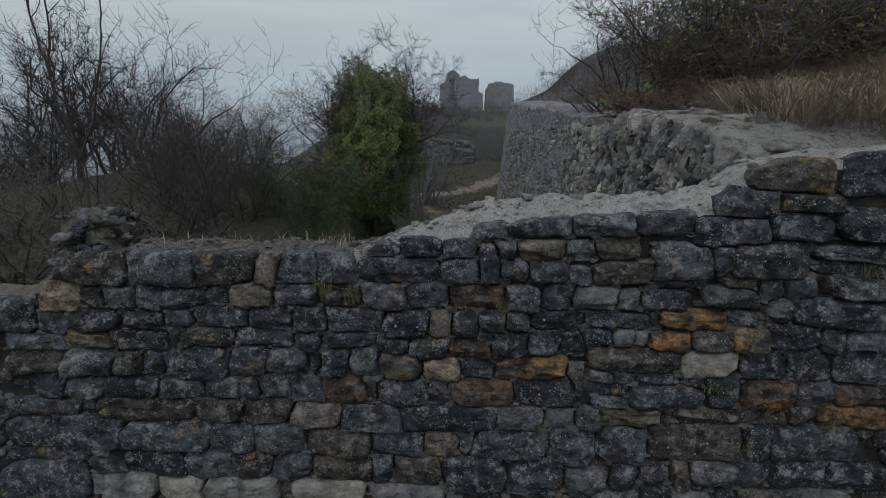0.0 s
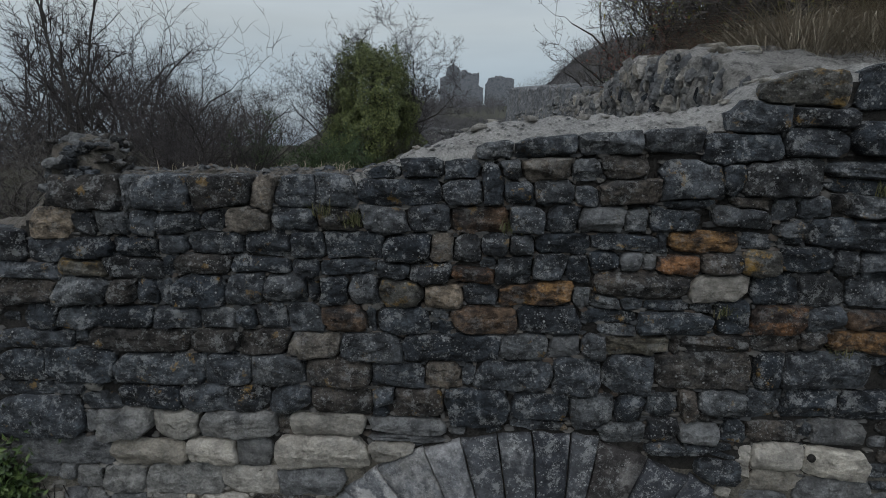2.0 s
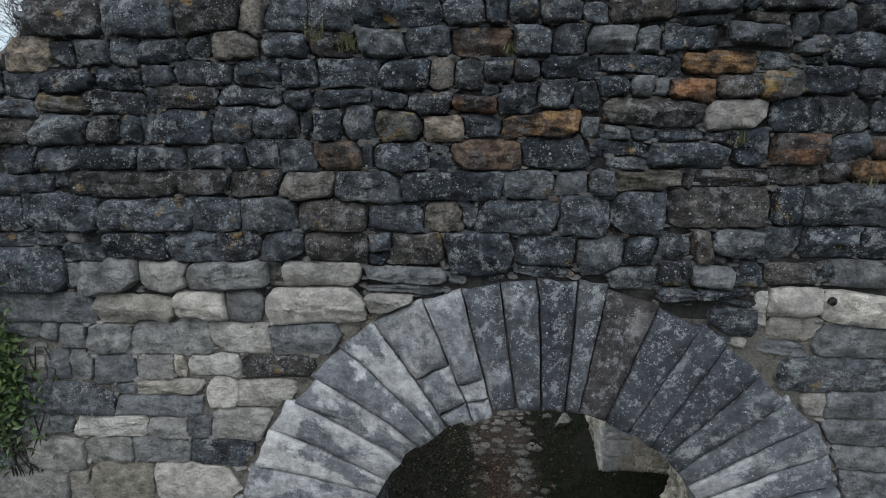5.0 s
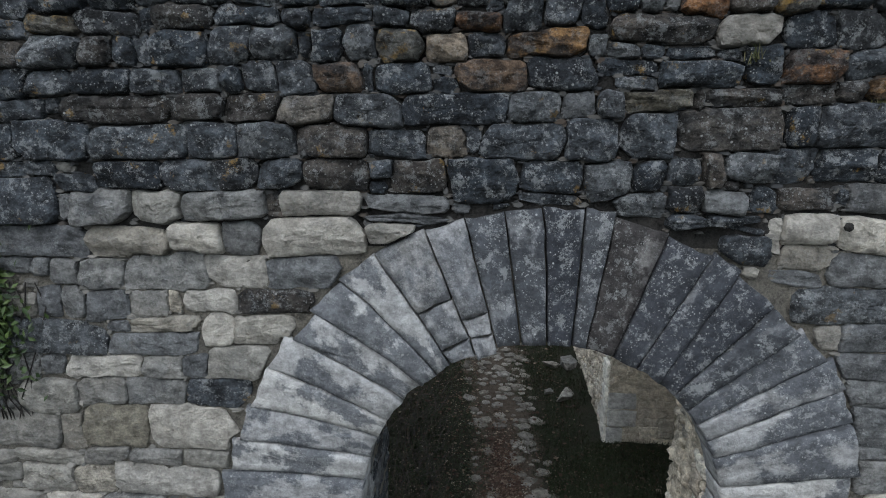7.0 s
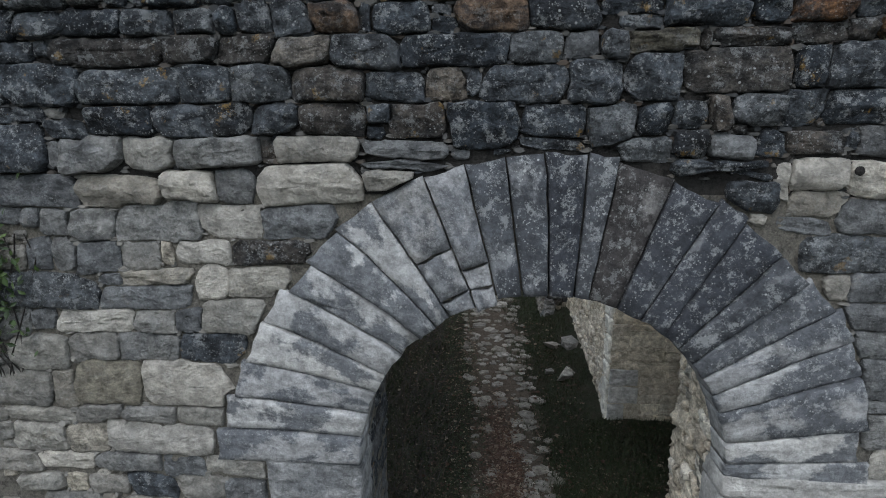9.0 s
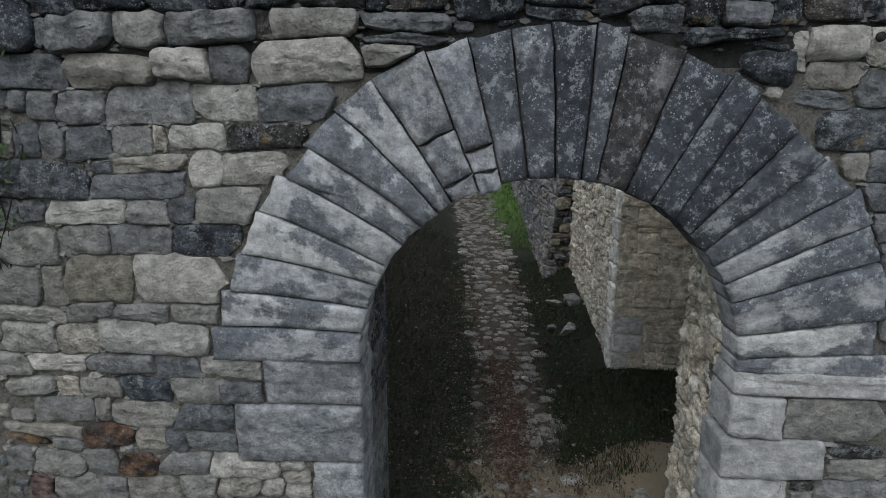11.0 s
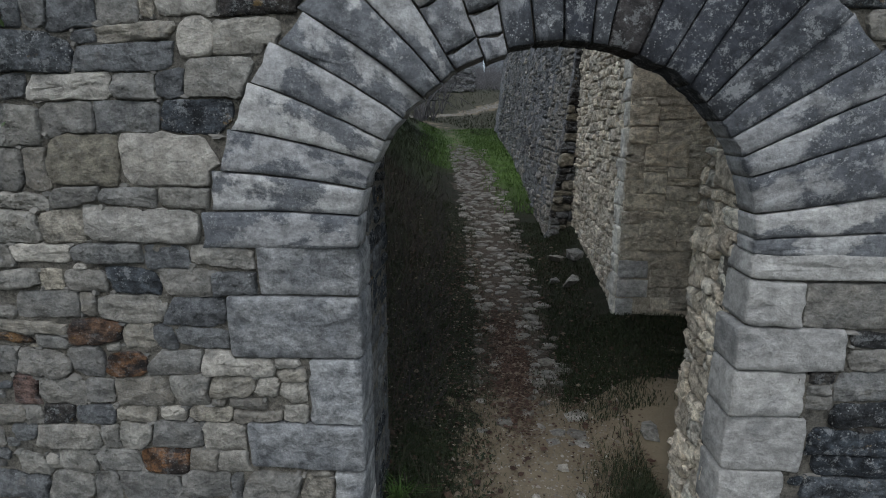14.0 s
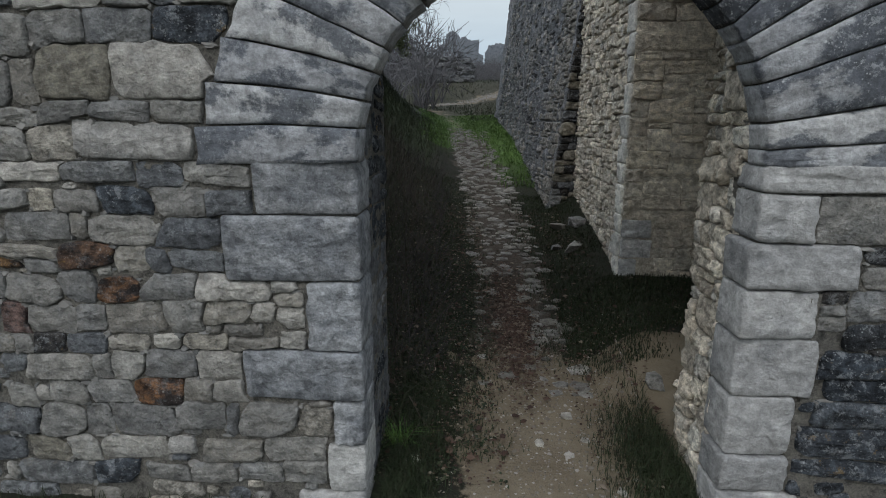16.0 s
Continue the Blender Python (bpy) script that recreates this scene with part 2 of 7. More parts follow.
REDDISH = stone_material("reddish_stone", [(0.13, 0.08, 0.066), (0.09, 0.066, 0.058), (0.16, 0.105, 0.09)], crust=(0.03, 0.026, 0.026), crust_at=(0.5, 0.62), crust_max=0.7, spots=0.3, gold=0.05, bump=0.9, bed=0.7)
OLIVE = stone_material("olive_brown_stone", [(0.15, 0.138, 0.108), (0.165, 0.15, 0.118), (0.14, 0.132, 0.108)], crust=(0.09, 0.083, 0.066), crust_at=(0.52, 0.66), crust_max=0.6, spots=0.15, gold=0.02, bump=0.6, fine=0.6, bed=0.2)
QUOIN = stone_material("pale_dressed_limestone", [(0.32, 0.314, 0.294), (0.285, 0.28, 0.267), (0.35, 0.338, 0.308)], crust=(0.12, 0.122, 0.122), crust_at=(0.53, 0.66), crust_max=0.7, spots=0.15, gold=0.0, bump=0.5, fine=0.38, patch=2.0, broad=0.62)
BROWN = stone_material("dull_brown_stone", [(0.06, 0.054, 0.048), (0.04, 0.037, 0.034), (0.073, 0.063, 0.054)], crust=(0.02, 0.021, 0.022), crust_at=(0.47, 0.57), crust_max=0.85, spots=0.7, gold=0.35, bump=1.0, bed=0.25)
# Both tan stones are raised in colour for light that misses the passage.
TAN = stone_material("brightened_tan_stone", [(0.46, 0.405, 0.32), (0.51, 0.46, 0.375), (0.42, 0.37, 0.295), (0.49, 0.465, 0.405), (0.4, 0.32, 0.23)], crust=(0.2, 0.175, 0.145), crust_at=(0.55, 0.7), crust_max=0.6, spots=0.1, gold=0.03, bump=0.8, fine=0.7)
PIERSTONE = stone_material("brightened_pale_tan_stone", [(0.56, 0.505, 0.41), (0.6, 0.555, 0.465), (0.52, 0.465, 0.375), (0.58, 0.55, 0.485)], crust=(0.34, 0.3, 0.24), crust_at=(0.48, 0.64), crust_max=0.6, spots=0.05, gold=0.03, bump=0.9, fine=0.5)
EDGEGREY = stone_material("grey_squared_edge_stone", [(0.4, 0.4, 0.385), (0.44, 0.437, 0.42), (0.36, 0.362, 0.355)], crust=(0.24, 0.235, 0.215), crust_at=(0.5, 0.66), crust_max=0.6, spots=0.1, gold=0.0, fine=0.45, bump=0.5)
ISLAND = stone_material("broken_grey_rubble", [(0.2, 0.2, 0.195), (0.13, 0.135, 0.14), (0.25, 0.235, 0.205), (0.09, 0.094, 0.1), (0.29, 0.28, 0.26), (0.17, 0.155, 0.13)], crust=(0.06, 0.063, 0.067), crust_at=(0.5, 0.62), crust_max=0.7, spots=0.2, gold=0.0, bump=0.8, fine=0.6, island=True)


def mortar_material(name, a, b_, dark, bump=0.9, dist=0.03, coarse=9.0):
    m, nt, b = start(name, 0.95)
    pos = place(nt)
    col = mixed(nt, step(nt, noise_tex(nt, pos, 2.0, 6), 0.35, 0.65), a, b_)
    col = mixed(nt, step(nt, noise_tex(nt, pos, coarse, 8, 0.75), 0.5, 0.62, 0, 0.85), col, dark)
    grain = noise_tex(nt, pos, 70, 5, 0.7)
    col = mixed(nt, 1.0, col, ramp(nt, grain, [(0.3, (0.6, 0.6, 0.6)), (0.7, (1.4, 1.4, 1.4))]), "MULTIPLY")
    lnk(nt, col, b.inputs["Base Color"])
    bumped(nt, b, [(noise_tex(nt, pos, coarse * 1.6, 8, 0.72), bump), (grain, 0.5)], dist)
    return m


MORTAR_DARK = mortar_material("dark_earthy_mortar", (0.019, 0.018, 0.017), (0.045, 0.042, 0.038), (0.007, 0.007, 0.007), 1.0, 0.05)
MORTAR = mortar_material("grey_lime_mortar", (0.175, 0.16, 0.133), (0.13, 0.122, 0.106), (0.045, 0.043, 0.038), 1.0, 0.05)
# Tan mortar, brightened like its stones in place of light in the recess.
PIERMORTAR = mortar_material("tan_lime_mortar", (0.52, 0.47, 0.385), (0.44, 0.395, 0.32), (0.28, 0.245, 0.195))
CAP = mortar_material("weathered_lime_capping", (0.36, 0.35, 0.33), (0.27, 0.265, 0.253), (0.12, 0.12, 0.115), 1.0, 0.05, 14.0)
EARTHCAP = mortar_material("earth_and_rubble_capping", (0.09, 0.078, 0.065), (0.13, 0.12, 0.105), (0.04, 0.04, 0.03), 1.0)
def tower_material():
    """Rough grey rubble face: knobs of stone in coarse render."""
    m, nt, b = start("grey_rendered_rubble", 0.95)
    pos = place(nt, (1, 0.5, 1.1))
    v = node(nt, "ShaderNodeTexVoronoi", Scale=7.0)
    lnk(nt, pos, v.inputs["Vector"])
    knob = v.outputs["Distance"]
    rough = noise_tex(nt, pos, 6.5, 10, 0.8)
    col = mixed(nt, step(nt, noise_tex(nt, pos, 1.2, 5), 0.35, 0.65), (0.19, 0.196, 0.205), (0.26, 0.265, 0.27))
    col = mixed(nt, step(nt, noise_tex(nt, place(nt, (1, 1.2, 0.25)), 2.5, 6, 0.7), 0.5, 0.62, 0.0, 0.6), col, (0.27, 0.25, 0.215))
    col = mixed(nt, step(nt, rough, 0.42, 0.6, 0.75, 0.0), col, (0.05, 0.054, 0.06))
    col = mixed(nt, step(nt, rough, 0.56, 0.68, 0.0, 0.7), col, (0.36, 0.36, 0.355))
    col = mixed(nt, step(nt, knob, 0.45, 0.75, 0.0, 0.2), col, (0.06, 0.062, 0.065))
    lnk(nt, col, b.inputs["Base Color"])
    bumped(nt, b, [(step(nt, knob, 0.0, 0.8, 1.0, 0.0), 0.3), (rough, 1.0)], 0.07)
    return m


TOWER = tower_material()
CORE = mortar_material("broken_wall_core", (0.22, 0.212, 0.2), (0.3, 0.29, 0.272), (0.06, 0.058, 0.055), 1.0, 0.07, 11.0)
# Blue of the haze in between is mixed into the ruin's stone colour.
RUIN = mortar_material("haze_tinted_ruin_stone", (0.18, 0.195, 0.215), (0.22, 0.232, 0.25), (0.125, 0.137, 0.152), 1.0, 0.5, 1.2)


def ground_material():
    """Trodden earth along the path, grass and litter beside it, green meadow further up."""
    m, nt, b = start("earth_and_grass", 0.95)
    pos = place(nt)
    att = node(nt, "ShaderNodeAttribute")
    att.attribute_name = "worn"
    big = noise_tex(nt, pos, 1.3, 6)
    fine = noise_tex(nt, pos, 30, 8, 0.7)
    earth = mixed(nt, step(nt, big, 0.35, 0.65), (0.165, 0.135, 0.092), (0.115, 0.092, 0.061))
    earth = mixed(nt, step(nt, fine, 0.55, 0.7, 0, 0.7), earth, (0.185, 0.163, 0.13))
    dark_soil = node(nt, "ShaderNodeAttribute")  # dark leafy soil between the cobbles
    dark_soil.attribute_name = "dark_soil"
    earth = mixed(nt, dark_soil.outputs["Fac"], earth, mixed(nt, step(nt, fine, 0.4, 0.65), (0.035, 0.028, 0.021), (0.075, 0.06, 0.046)))
    # Shade of bank and wall is darkened into the grass colours.
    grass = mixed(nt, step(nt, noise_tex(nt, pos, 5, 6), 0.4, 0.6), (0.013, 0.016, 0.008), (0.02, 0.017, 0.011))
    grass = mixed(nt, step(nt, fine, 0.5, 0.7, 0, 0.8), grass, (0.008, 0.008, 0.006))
    att2 = node(nt, "ShaderNodeAttribute")
    att2.attribute_name = "lush"
    grass = mixed(nt, times(nt, att2.outputs["Fac"], step(nt, noise_tex(nt, pos, 2, 5), 0.3, 0.55, 0.4, 1.0)), grass, (0.075, 0.13, 0.028))
    att3 = node(nt, "ShaderNodeAttribute")
    att3.attribute_name = "olive"
    grass = mixed(nt, att3.outputs["Fac"], grass, mixed(nt, step(nt, noise_tex(nt, pos, 1.5, 6, 0.7), 0.35, 0.65), (0.035, 0.036, 0.022), (0.05, 0.046, 0.034)))
    edge = node(nt, "ShaderNodeMath")
    edge.operation = "ADD"
    lnk(nt, att.outputs["Fac"], edge.inputs[0])
    lnk(nt, step(nt, noise_tex(nt, pos, 2.2, 7, 0.75), 0.3, 0.7, -0.6, 0.5), edge.inputs[1])
    col = mixed(nt, step(nt, edge.outputs[0], 0.4, 0.6), grass, earth)
    lnk(nt, col, b.inputs["Base Color"])
    bumped(nt, b, [(noise_tex(nt, pos, 9, 6), 0.7), (fine, 0.7)], 0.03)
    return m


GROUND = ground_material()


def plant_material(name, colours, rough=0.7, scale=1.5):
    m, nt, b = start(name, rough)
    g = node(nt, "ShaderNodeNewGeometry")
    col = ramp(nt, g.outputs["Random Per Island"], [(i / (len(colours) - 1), c) for i, c in enumerate(colours)])
    col = mixed(nt, step(nt, noise_tex(nt, place(nt), scale, 3), 0.35, 0.65, 0.0, 0.35), col, colours[0])
    lnk(nt, col, b.inputs["Base Color"])
    return m


BARK = plant_material("dark_bark", [(0.022, 0.02, 0.018), (0.045, 0.04, 0.036)], 0.9, 6)
DEADSTEM = plant_material("dead_brown_stems", [(0.03, 0.024, 0.019), (0.075, 0.06, 0.047), (0.05, 0.034, 0.028), (0.045, 0.05, 0.026)], 0.9)
TWIG = plant_material("grey_brown_twigs", [(0.022, 0.02, 0.021), (0.06, 0.054, 0.054), (0.045, 0.036, 0.035)], 0.9)
PALETWIG = plant_material("pale_grey_twigs", [(0.07, 0.064, 0.06), (0.13, 0.12, 0.108)], 0.9)
IVY = plant_material("glossy_ivy_leaves", [(0.04, 0.053, 0.019), (0.09, 0.112, 0.038), (0.18, 0.195, 0.072)], 0.45)
WALLIVY = plant_material("dark_ivy_leaves", [(0.014, 0.026, 0.009), (0.035, 0.06, 0.018), (0.07, 0.1, 0.03)], 0.4)
BROOM = plant_material("green_broom_stems", [(0.018, 0.034, 0.015), (0.045, 0.07, 0.028), (0.065, 0.085, 0.035)], 0.7)
REDLEAF = plant_material("autumn_red_leaves", [(0.07, 0.03, 0.025), (0.19, 0.055, 0.035), (0.08, 0.05, 0.035), (0.07, 0.065, 0.03)], 0.6)
YELLEAF = plant_material("yellow_green_leaves", [(0.1, 0.105, 0.03), (0.24, 0.21, 0.05), (0.07, 0.08, 0.026), (0.16, 0.16, 0.045)], 0.6)
STRAW = plant_material("dry_grass", [(0.2, 0.175, 0.13), (0.38, 0.335, 0.26), (0.13, 0.107, 0.08), (0.3, 0.255, 0.195)], 0.8)
# Green taken almost to black, which puts the bank's shade in.
GRASS = plant_material("shade_darkened_grass", [(0.009, 0.016, 0.006), (0.018, 0.03, 0.009), (0.027, 0.035, 0.014), (0.034, 0.03, 0.018)], 0.7)
TUFTGRASS = plant_material("dry_green_weed", [(0.05, 0.06, 0.025), (0.1, 0.1, 0.045), (0.16, 0.145, 0.085)], 0.8)
LUSH = plant_material("meadow_grass", [(0.04, 0.08, 0.016), (0.07, 0.125, 0.025), (0.095, 0.15, 0.04)], 0.7)
LITTER = plant_material("fallen_leaves", [(0.03, 0.017, 0.013), (0.06, 0.033, 0.023), (0.09, 0.058, 0.04), (0.2, 0.165, 0.125)], 0.8)
DRYLEAF = plant_material("pale_dry_leaves", [(0.1, 0.075, 0.05), (0.22, 0.18, 0.13), (0.3, 0.27, 0.22), (0.07, 0.045, 0.03)], 0.8)
PEBBLE = stone_material("path_stones", [(0.15, 0.142, 0.127), (0.2, 0.192, 0.176), (0.12, 0.112, 0.098), (0.26, 0.25, 0.23)], crust=(0.1, 0.09, 0.075), crust_at=(0.52, 0.66), spots=0.1, gold=0.0, fine=0.5)
TRACK = plant_material("pale_track_gravel", [(0.18, 0.168, 0.147), (0.27, 0.255, 0.23), (0.12, 0.11, 0.095)], 0.9)
EDGESTONE = stone_material("pale_squared_edge_stone", [(0.55, 0.53, 0.47), (0.6, 0.58, 0.52), (0.48, 0.47, 0.43)], crust=(0.3, 0.29, 0.27), crust_at=(0.55, 0.68), crust_max=0.6, spots=0.1, gold=0.0, fine=0.4, bump=0.5)
CHIPS = plant_material("gravel_chips", [(0.09, 0.078, 0.06), (0.15, 0.13, 0.105), (0.3, 0.28, 0.25)], 0.9)
CHINK = plant_material("small_dark_stones", [(0.03, 0.033, 0.036), (0.075, 0.075, 0.073), (0.12, 0.115, 0.105), (0.06, 0.045, 0.034)], 0.95, 8)
CHINKPALE = plant_material("small_pale_stones", [(0.12, 0.118, 0.11), (0.18, 0.172, 0.155), (0.23, 0.218, 0.195), (0.09, 0.09, 0.088)], 0.95, 8)
# Leaf colours lowered for the same shade as the grass.
WEED = plant_material("shade_darkened_leaves", [(0.01, 0.016, 0.007), (0.02, 0.03, 0.01), (0.05, 0.053, 0.026)], 0.6)
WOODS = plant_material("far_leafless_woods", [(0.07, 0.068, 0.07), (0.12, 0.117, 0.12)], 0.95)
# Haze before the hill is put into this lighter grey.
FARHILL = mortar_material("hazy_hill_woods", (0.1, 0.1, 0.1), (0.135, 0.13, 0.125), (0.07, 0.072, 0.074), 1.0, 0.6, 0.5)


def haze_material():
    """Even emission that stands for bright haze over a distant plain."""
    m = bpy.data.materials.new("glowing_haze_backdrop")
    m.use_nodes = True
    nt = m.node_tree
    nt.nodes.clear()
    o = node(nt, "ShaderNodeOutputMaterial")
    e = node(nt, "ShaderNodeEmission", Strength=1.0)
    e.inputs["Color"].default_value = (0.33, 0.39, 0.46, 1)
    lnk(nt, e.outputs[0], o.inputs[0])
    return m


HAZE = haze_material()


# ---- shapes ----
rng = random.Random(7)


def mesh_of(name, verts, faces, material, smooth=True):
    me = bpy.data.meshes.new(name)
    me.from_pydata([tuple(v) for v in verts], [], faces)
    me.materials.append(material)
    if smooth:
        me.polygons.foreach_set("use_smooth", [True] * len(me.polygons))
    me.update()
    return me


def part(name, me, parent=None, label="", m=None, kind=""):
    """Links a mesh as one object, under a thing or a part where one is given."""
    ob = new(name, me)
    if parent is not None:
        ob.parent = parent
    if m is not None:
        ob.matrix_basis = m
    return tagged(ob, label, kind=kind)


def empty(name, label, category, kind="", group="", m=None):
    ob = new(name)
    if m is not None:
        ob.matrix_basis = m
    return tagged(ob, label, category, group, kind)


def clamp(v, a, b):
    return max(a, min(b, v))


def smooth01(v, a, b):
    v = clamp((v - a) / (b - a), 0, 1)
    return v * v * (3 - 2 * v)


def lerp_table(table, v):
    if v <= table[0][0]:
        return table[0][1]
    for (a, p), (b, q) in zip(table, table[1:]):
        if v <= b:
            return p + (q - p) * (v - a) / (b - a)
    return table[-1][1]


def n3(x, y, z=0.0):
    return noise.noise(Vector((x, y, z)))


def block_mesh(name, outline, material, proud=0.03, depth=0.1, rough=0.012, round_=0.02, seed=0.0, smooth=True):
    """One stone: a face outline (x, z) with worn edges, standing out towards -y and reaching back into the wall."""
    cx = sum(p[0] for p in outline) / len(outline)
    cz = sum(p[1] for p in outline) / len(outline)
    hw = max(0.02, max(abs(p[0] - cx) for p in outline))
    hh = max(0.02, max(abs(p[1] - cz) for p in outline))
    n = len(outline)
    verts, faces = [], []
    tilt_x, tilt_z = rng.uniform(-1, 1) * proud * 0.5, rng.uniform(-1, 1) * proud * 0.5
    h = min(hw, hh)
    rings = ((0.0, depth), (0.0, -proud * 0.15), (round_ * 0.3, -proud * 0.7), (round_, -proud), (h * 0.35, -proud * 1.08), (h * 0.65, -proud * 1.15))
    for inset, y in rings:
        for x, z in outline:
            u, v = (x - cx) * (1 - min(0.8, inset / hw)), (z - cz) * (1 - min(0.8, inset / hh))
            yy = y
            if y < 0:
                k = 1.0 if inset else 0.4
                yy += tilt_x * u / hw + tilt_z * v / hh + k * rough * (n3(u * 9 + seed, v * 16, seed * 1.7) + 0.9 * n3(u * 24, v * 38 + seed, seed))
            verts.append((u, yy, v))
    verts.append((0, -proud * 1.1 + rough * n3(seed, 0.3, seed), 0))
    last = len(rings) - 1
    for r in range(last):
        for i in range(n):
            j = (i + 1) % n
            faces.append((r * n + i, r * n + j, (r + 1) * n + j, (r + 1) * n + i))
    for i in range(n):
        faces.append((last * n + i, last * n + (i + 1) % n, len(verts) - 1))
    return mesh_of(name, verts, faces, material, smooth), cx, cz


def worn_outline(corners, joint, cut, wobble, seed):
    """A four-sided cell drawn in by half a joint, with broken corners and uneven edges."""
    cx = sum(p[0] for p in corners) / len(corners)
    cz = sum(p[1] for p in corners) / len(corners)
    hw = max(0.01, max(abs(p[0] - cx) for p in corners))
    hh = max(0.01, max(abs(p[1] - cz) for p in corners))
    pts = [(cx + (x - cx) * (1 - joint / 2 / hw), cz + (z - cz) * (1 - joint / 2 / hh)) for x, z in corners]
    res, n = [], len(pts)
    for i in range(n):
        a, p, b = Vector(pts[i - 1]), Vector(pts[i]), Vector(pts[(i + 1) % n])
        la, lb = max(1e-4, (a - p).length), max(1e-4, (b - p).length)
        c = cut * rng.uniform(0.35, 1.5)
        ca, cb = min(c * rng.uniform(0.7, 1.6), la * 0.33), min(c, lb * 0.33)
        s, e = p + (a - p) * ca / la, p + (b - p) * cb / lb
        res += [s, p * 0.35 + (s + e) * 0.325, e]
        if lb > 0.1:  # points along the edge, for an uneven line
            m_ = min(4, max(1, int(lb / 0.07)))
            res += [e + (b - e) * ((j + 1) / (m_ + 1.4)) for j in range(m_)]
    return [(v.x + wobble * (n3(v.x * 9, v.y * 13, seed) + 0.55 * n3(v.x * 26, v.y * 26, seed)), v.y + wobble * (n3(v.x * 9 + 5, v.y * 13, seed + 3) + 0.55 * n3(v.x * 26 + 5, v.y * 26, seed + 3))) for v in res]


def bend(x, z, amount, seed):
    """Uneven beds and leaning joints, the same for all neighbours."""
    return (x + amount * (0.9 * n3(x * 2.1, z * 2.1, seed) + 0.4 * n3(x * 6.5, z * 6.5, seed + 7)), z + amount * (1.1 * n3(x * 1.3, z * 1.9, seed + 3) + 0.45 * n3(x * 5.5, z * 6.5, seed + 5)))


def courses(x0, x1, z0, z1, height, width, seed=1.0):
    """Rubble of mixed sizes laid from the bottom up: each stone goes on the lowest place. Four corners each."""
    line, cells = [[x0, x1, z0]], []
    while True:
        k = min(range(len(line)), key=lambda i: line[i][2])
        a, b, z = line[k]
        if z >= z1:
            return cells
        room, w = b - a, width * rng.choice((0.4, 0.55, 0.75, 0.9, 1.0, 1.15, 1.35, 1.7)) * rng.uniform(0.85, 1.15)
        if room - w < width * 0.38:
            w = room if room < width * 1.75 else room * rng.uniform(0.4, 0.6)
        h = height * rng.choice((0.55, 0.7, 0.85, 1.0, 1.0, 1.15, 1.35, 1.6)) * rng.uniform(0.9, 1.1)
        h = clamp(h, w * 0.26, w * 0.95)
        for n_ in (k - 1, k + 1):
            if 0 <= n_ < len(line) and abs(line[n_][2] - z - h) < height * 0.34:
                h = line[n_][2] - z
        h = max(h, height * 0.3)
        at_left = rng.random() < 0.5
        xa, xb = (a, a + w) if at_left else (b - w, b)
        cells.append(((xa, z), (xb, z), (xb, z + h), (xa, z + h)))
        rest = [] if room - w < 1e-6 else [[xb, b, z]] if at_left else [[a, xa, z]]
        put = [[xa, xb, z + h]]
        line[k : k + 1] = put + rest if at_left else rest + put
        i = 0
        while i < len(line) - 1:
            if abs(line[i][2] - line[i + 1][2]) < 0.012:
                line[i][1] = line[i + 1][1]
                line[i][2] = max(line[i][2], line[i + 1][2])
                del line[i + 1]
            else:
                i += 1


def area(p):
    return 0.5 * abs(sum(p[i - 1][0] * p[i][1] - p[i][0] * p[i - 1][1] for i in range(len(p))))


def lay(parent, cells, pick, fit_in=None, joint=0.016, cut=0.028, wobble=0.01, proud=(0.012, 0.05), m=None, name="stone", least=0.3, depth=0.1, rough=0.014, limit=300, warp=0.035, seed=1.0):
    """Lays cells as single stones under a wall; fit_in(x, z, centre) moves outline points off what stands in the way."""
    made = 0
    for k, cell in enumerate(cells):
        kind = None
        if len(cell) == 5:
            *cell, kind = cell
        o = worn_outline(cell, joint * rng.uniform(0.3, 1.6), cut * rng.choice((0.25, 0.6, 1.0, 1.4, 2.4)), wobble, k * 0.37)
        o = [bend(x, z, warp, seed) for x, z in o]
        whole = area(o)
        mid = (sum(p[0] for p in o) / len(o), sum(p[1] for p in o) / len(o))
        if fit_in:
            o = [fit_in(x, z, mid) for x, z in o]
            if None in o or area(o) < whole * least or area(o) < 0.001:
                continue
            mid = (sum(p[0] for p in o) / len(o), sum(p[1] for p in o) / len(o))
        mat = kind or pick(*mid)
        if mat is None:
            continue
        made += 1
        if made > limit:
            break
        me, ox, oz = block_mesh(name, o, mat, rng.uniform(*proud), depth, rough, rng.uniform(0.006, 0.022), k * 1.31, True)
        at = pose(ox, 0, oz)
        part(name, me, parent, m=(m @ at) if m is not None else at)
    return made


# ---- ground ----
PATH_Z = [(-400, -30), (-30, -1.2), (-4, -0.05), (0, -0.02), (1.5, 0.0), (3.6, 0.24), (6, 0.85), (10.6, 1.72), (14, 2.25), (29, 3.55), (32, 3.9), (36, 5.4), (60, 8.5), (140, 14.5), (220, 20), (900, 22)]
PATH_X = [(-400, 0.7), (0, 0.75), (3.6, 0.72), (7, 0.5), (10.6, 0.2), (16, -0.3), (22, -0.9), (26, -2.0), (30, -5.0), (40, -12)]


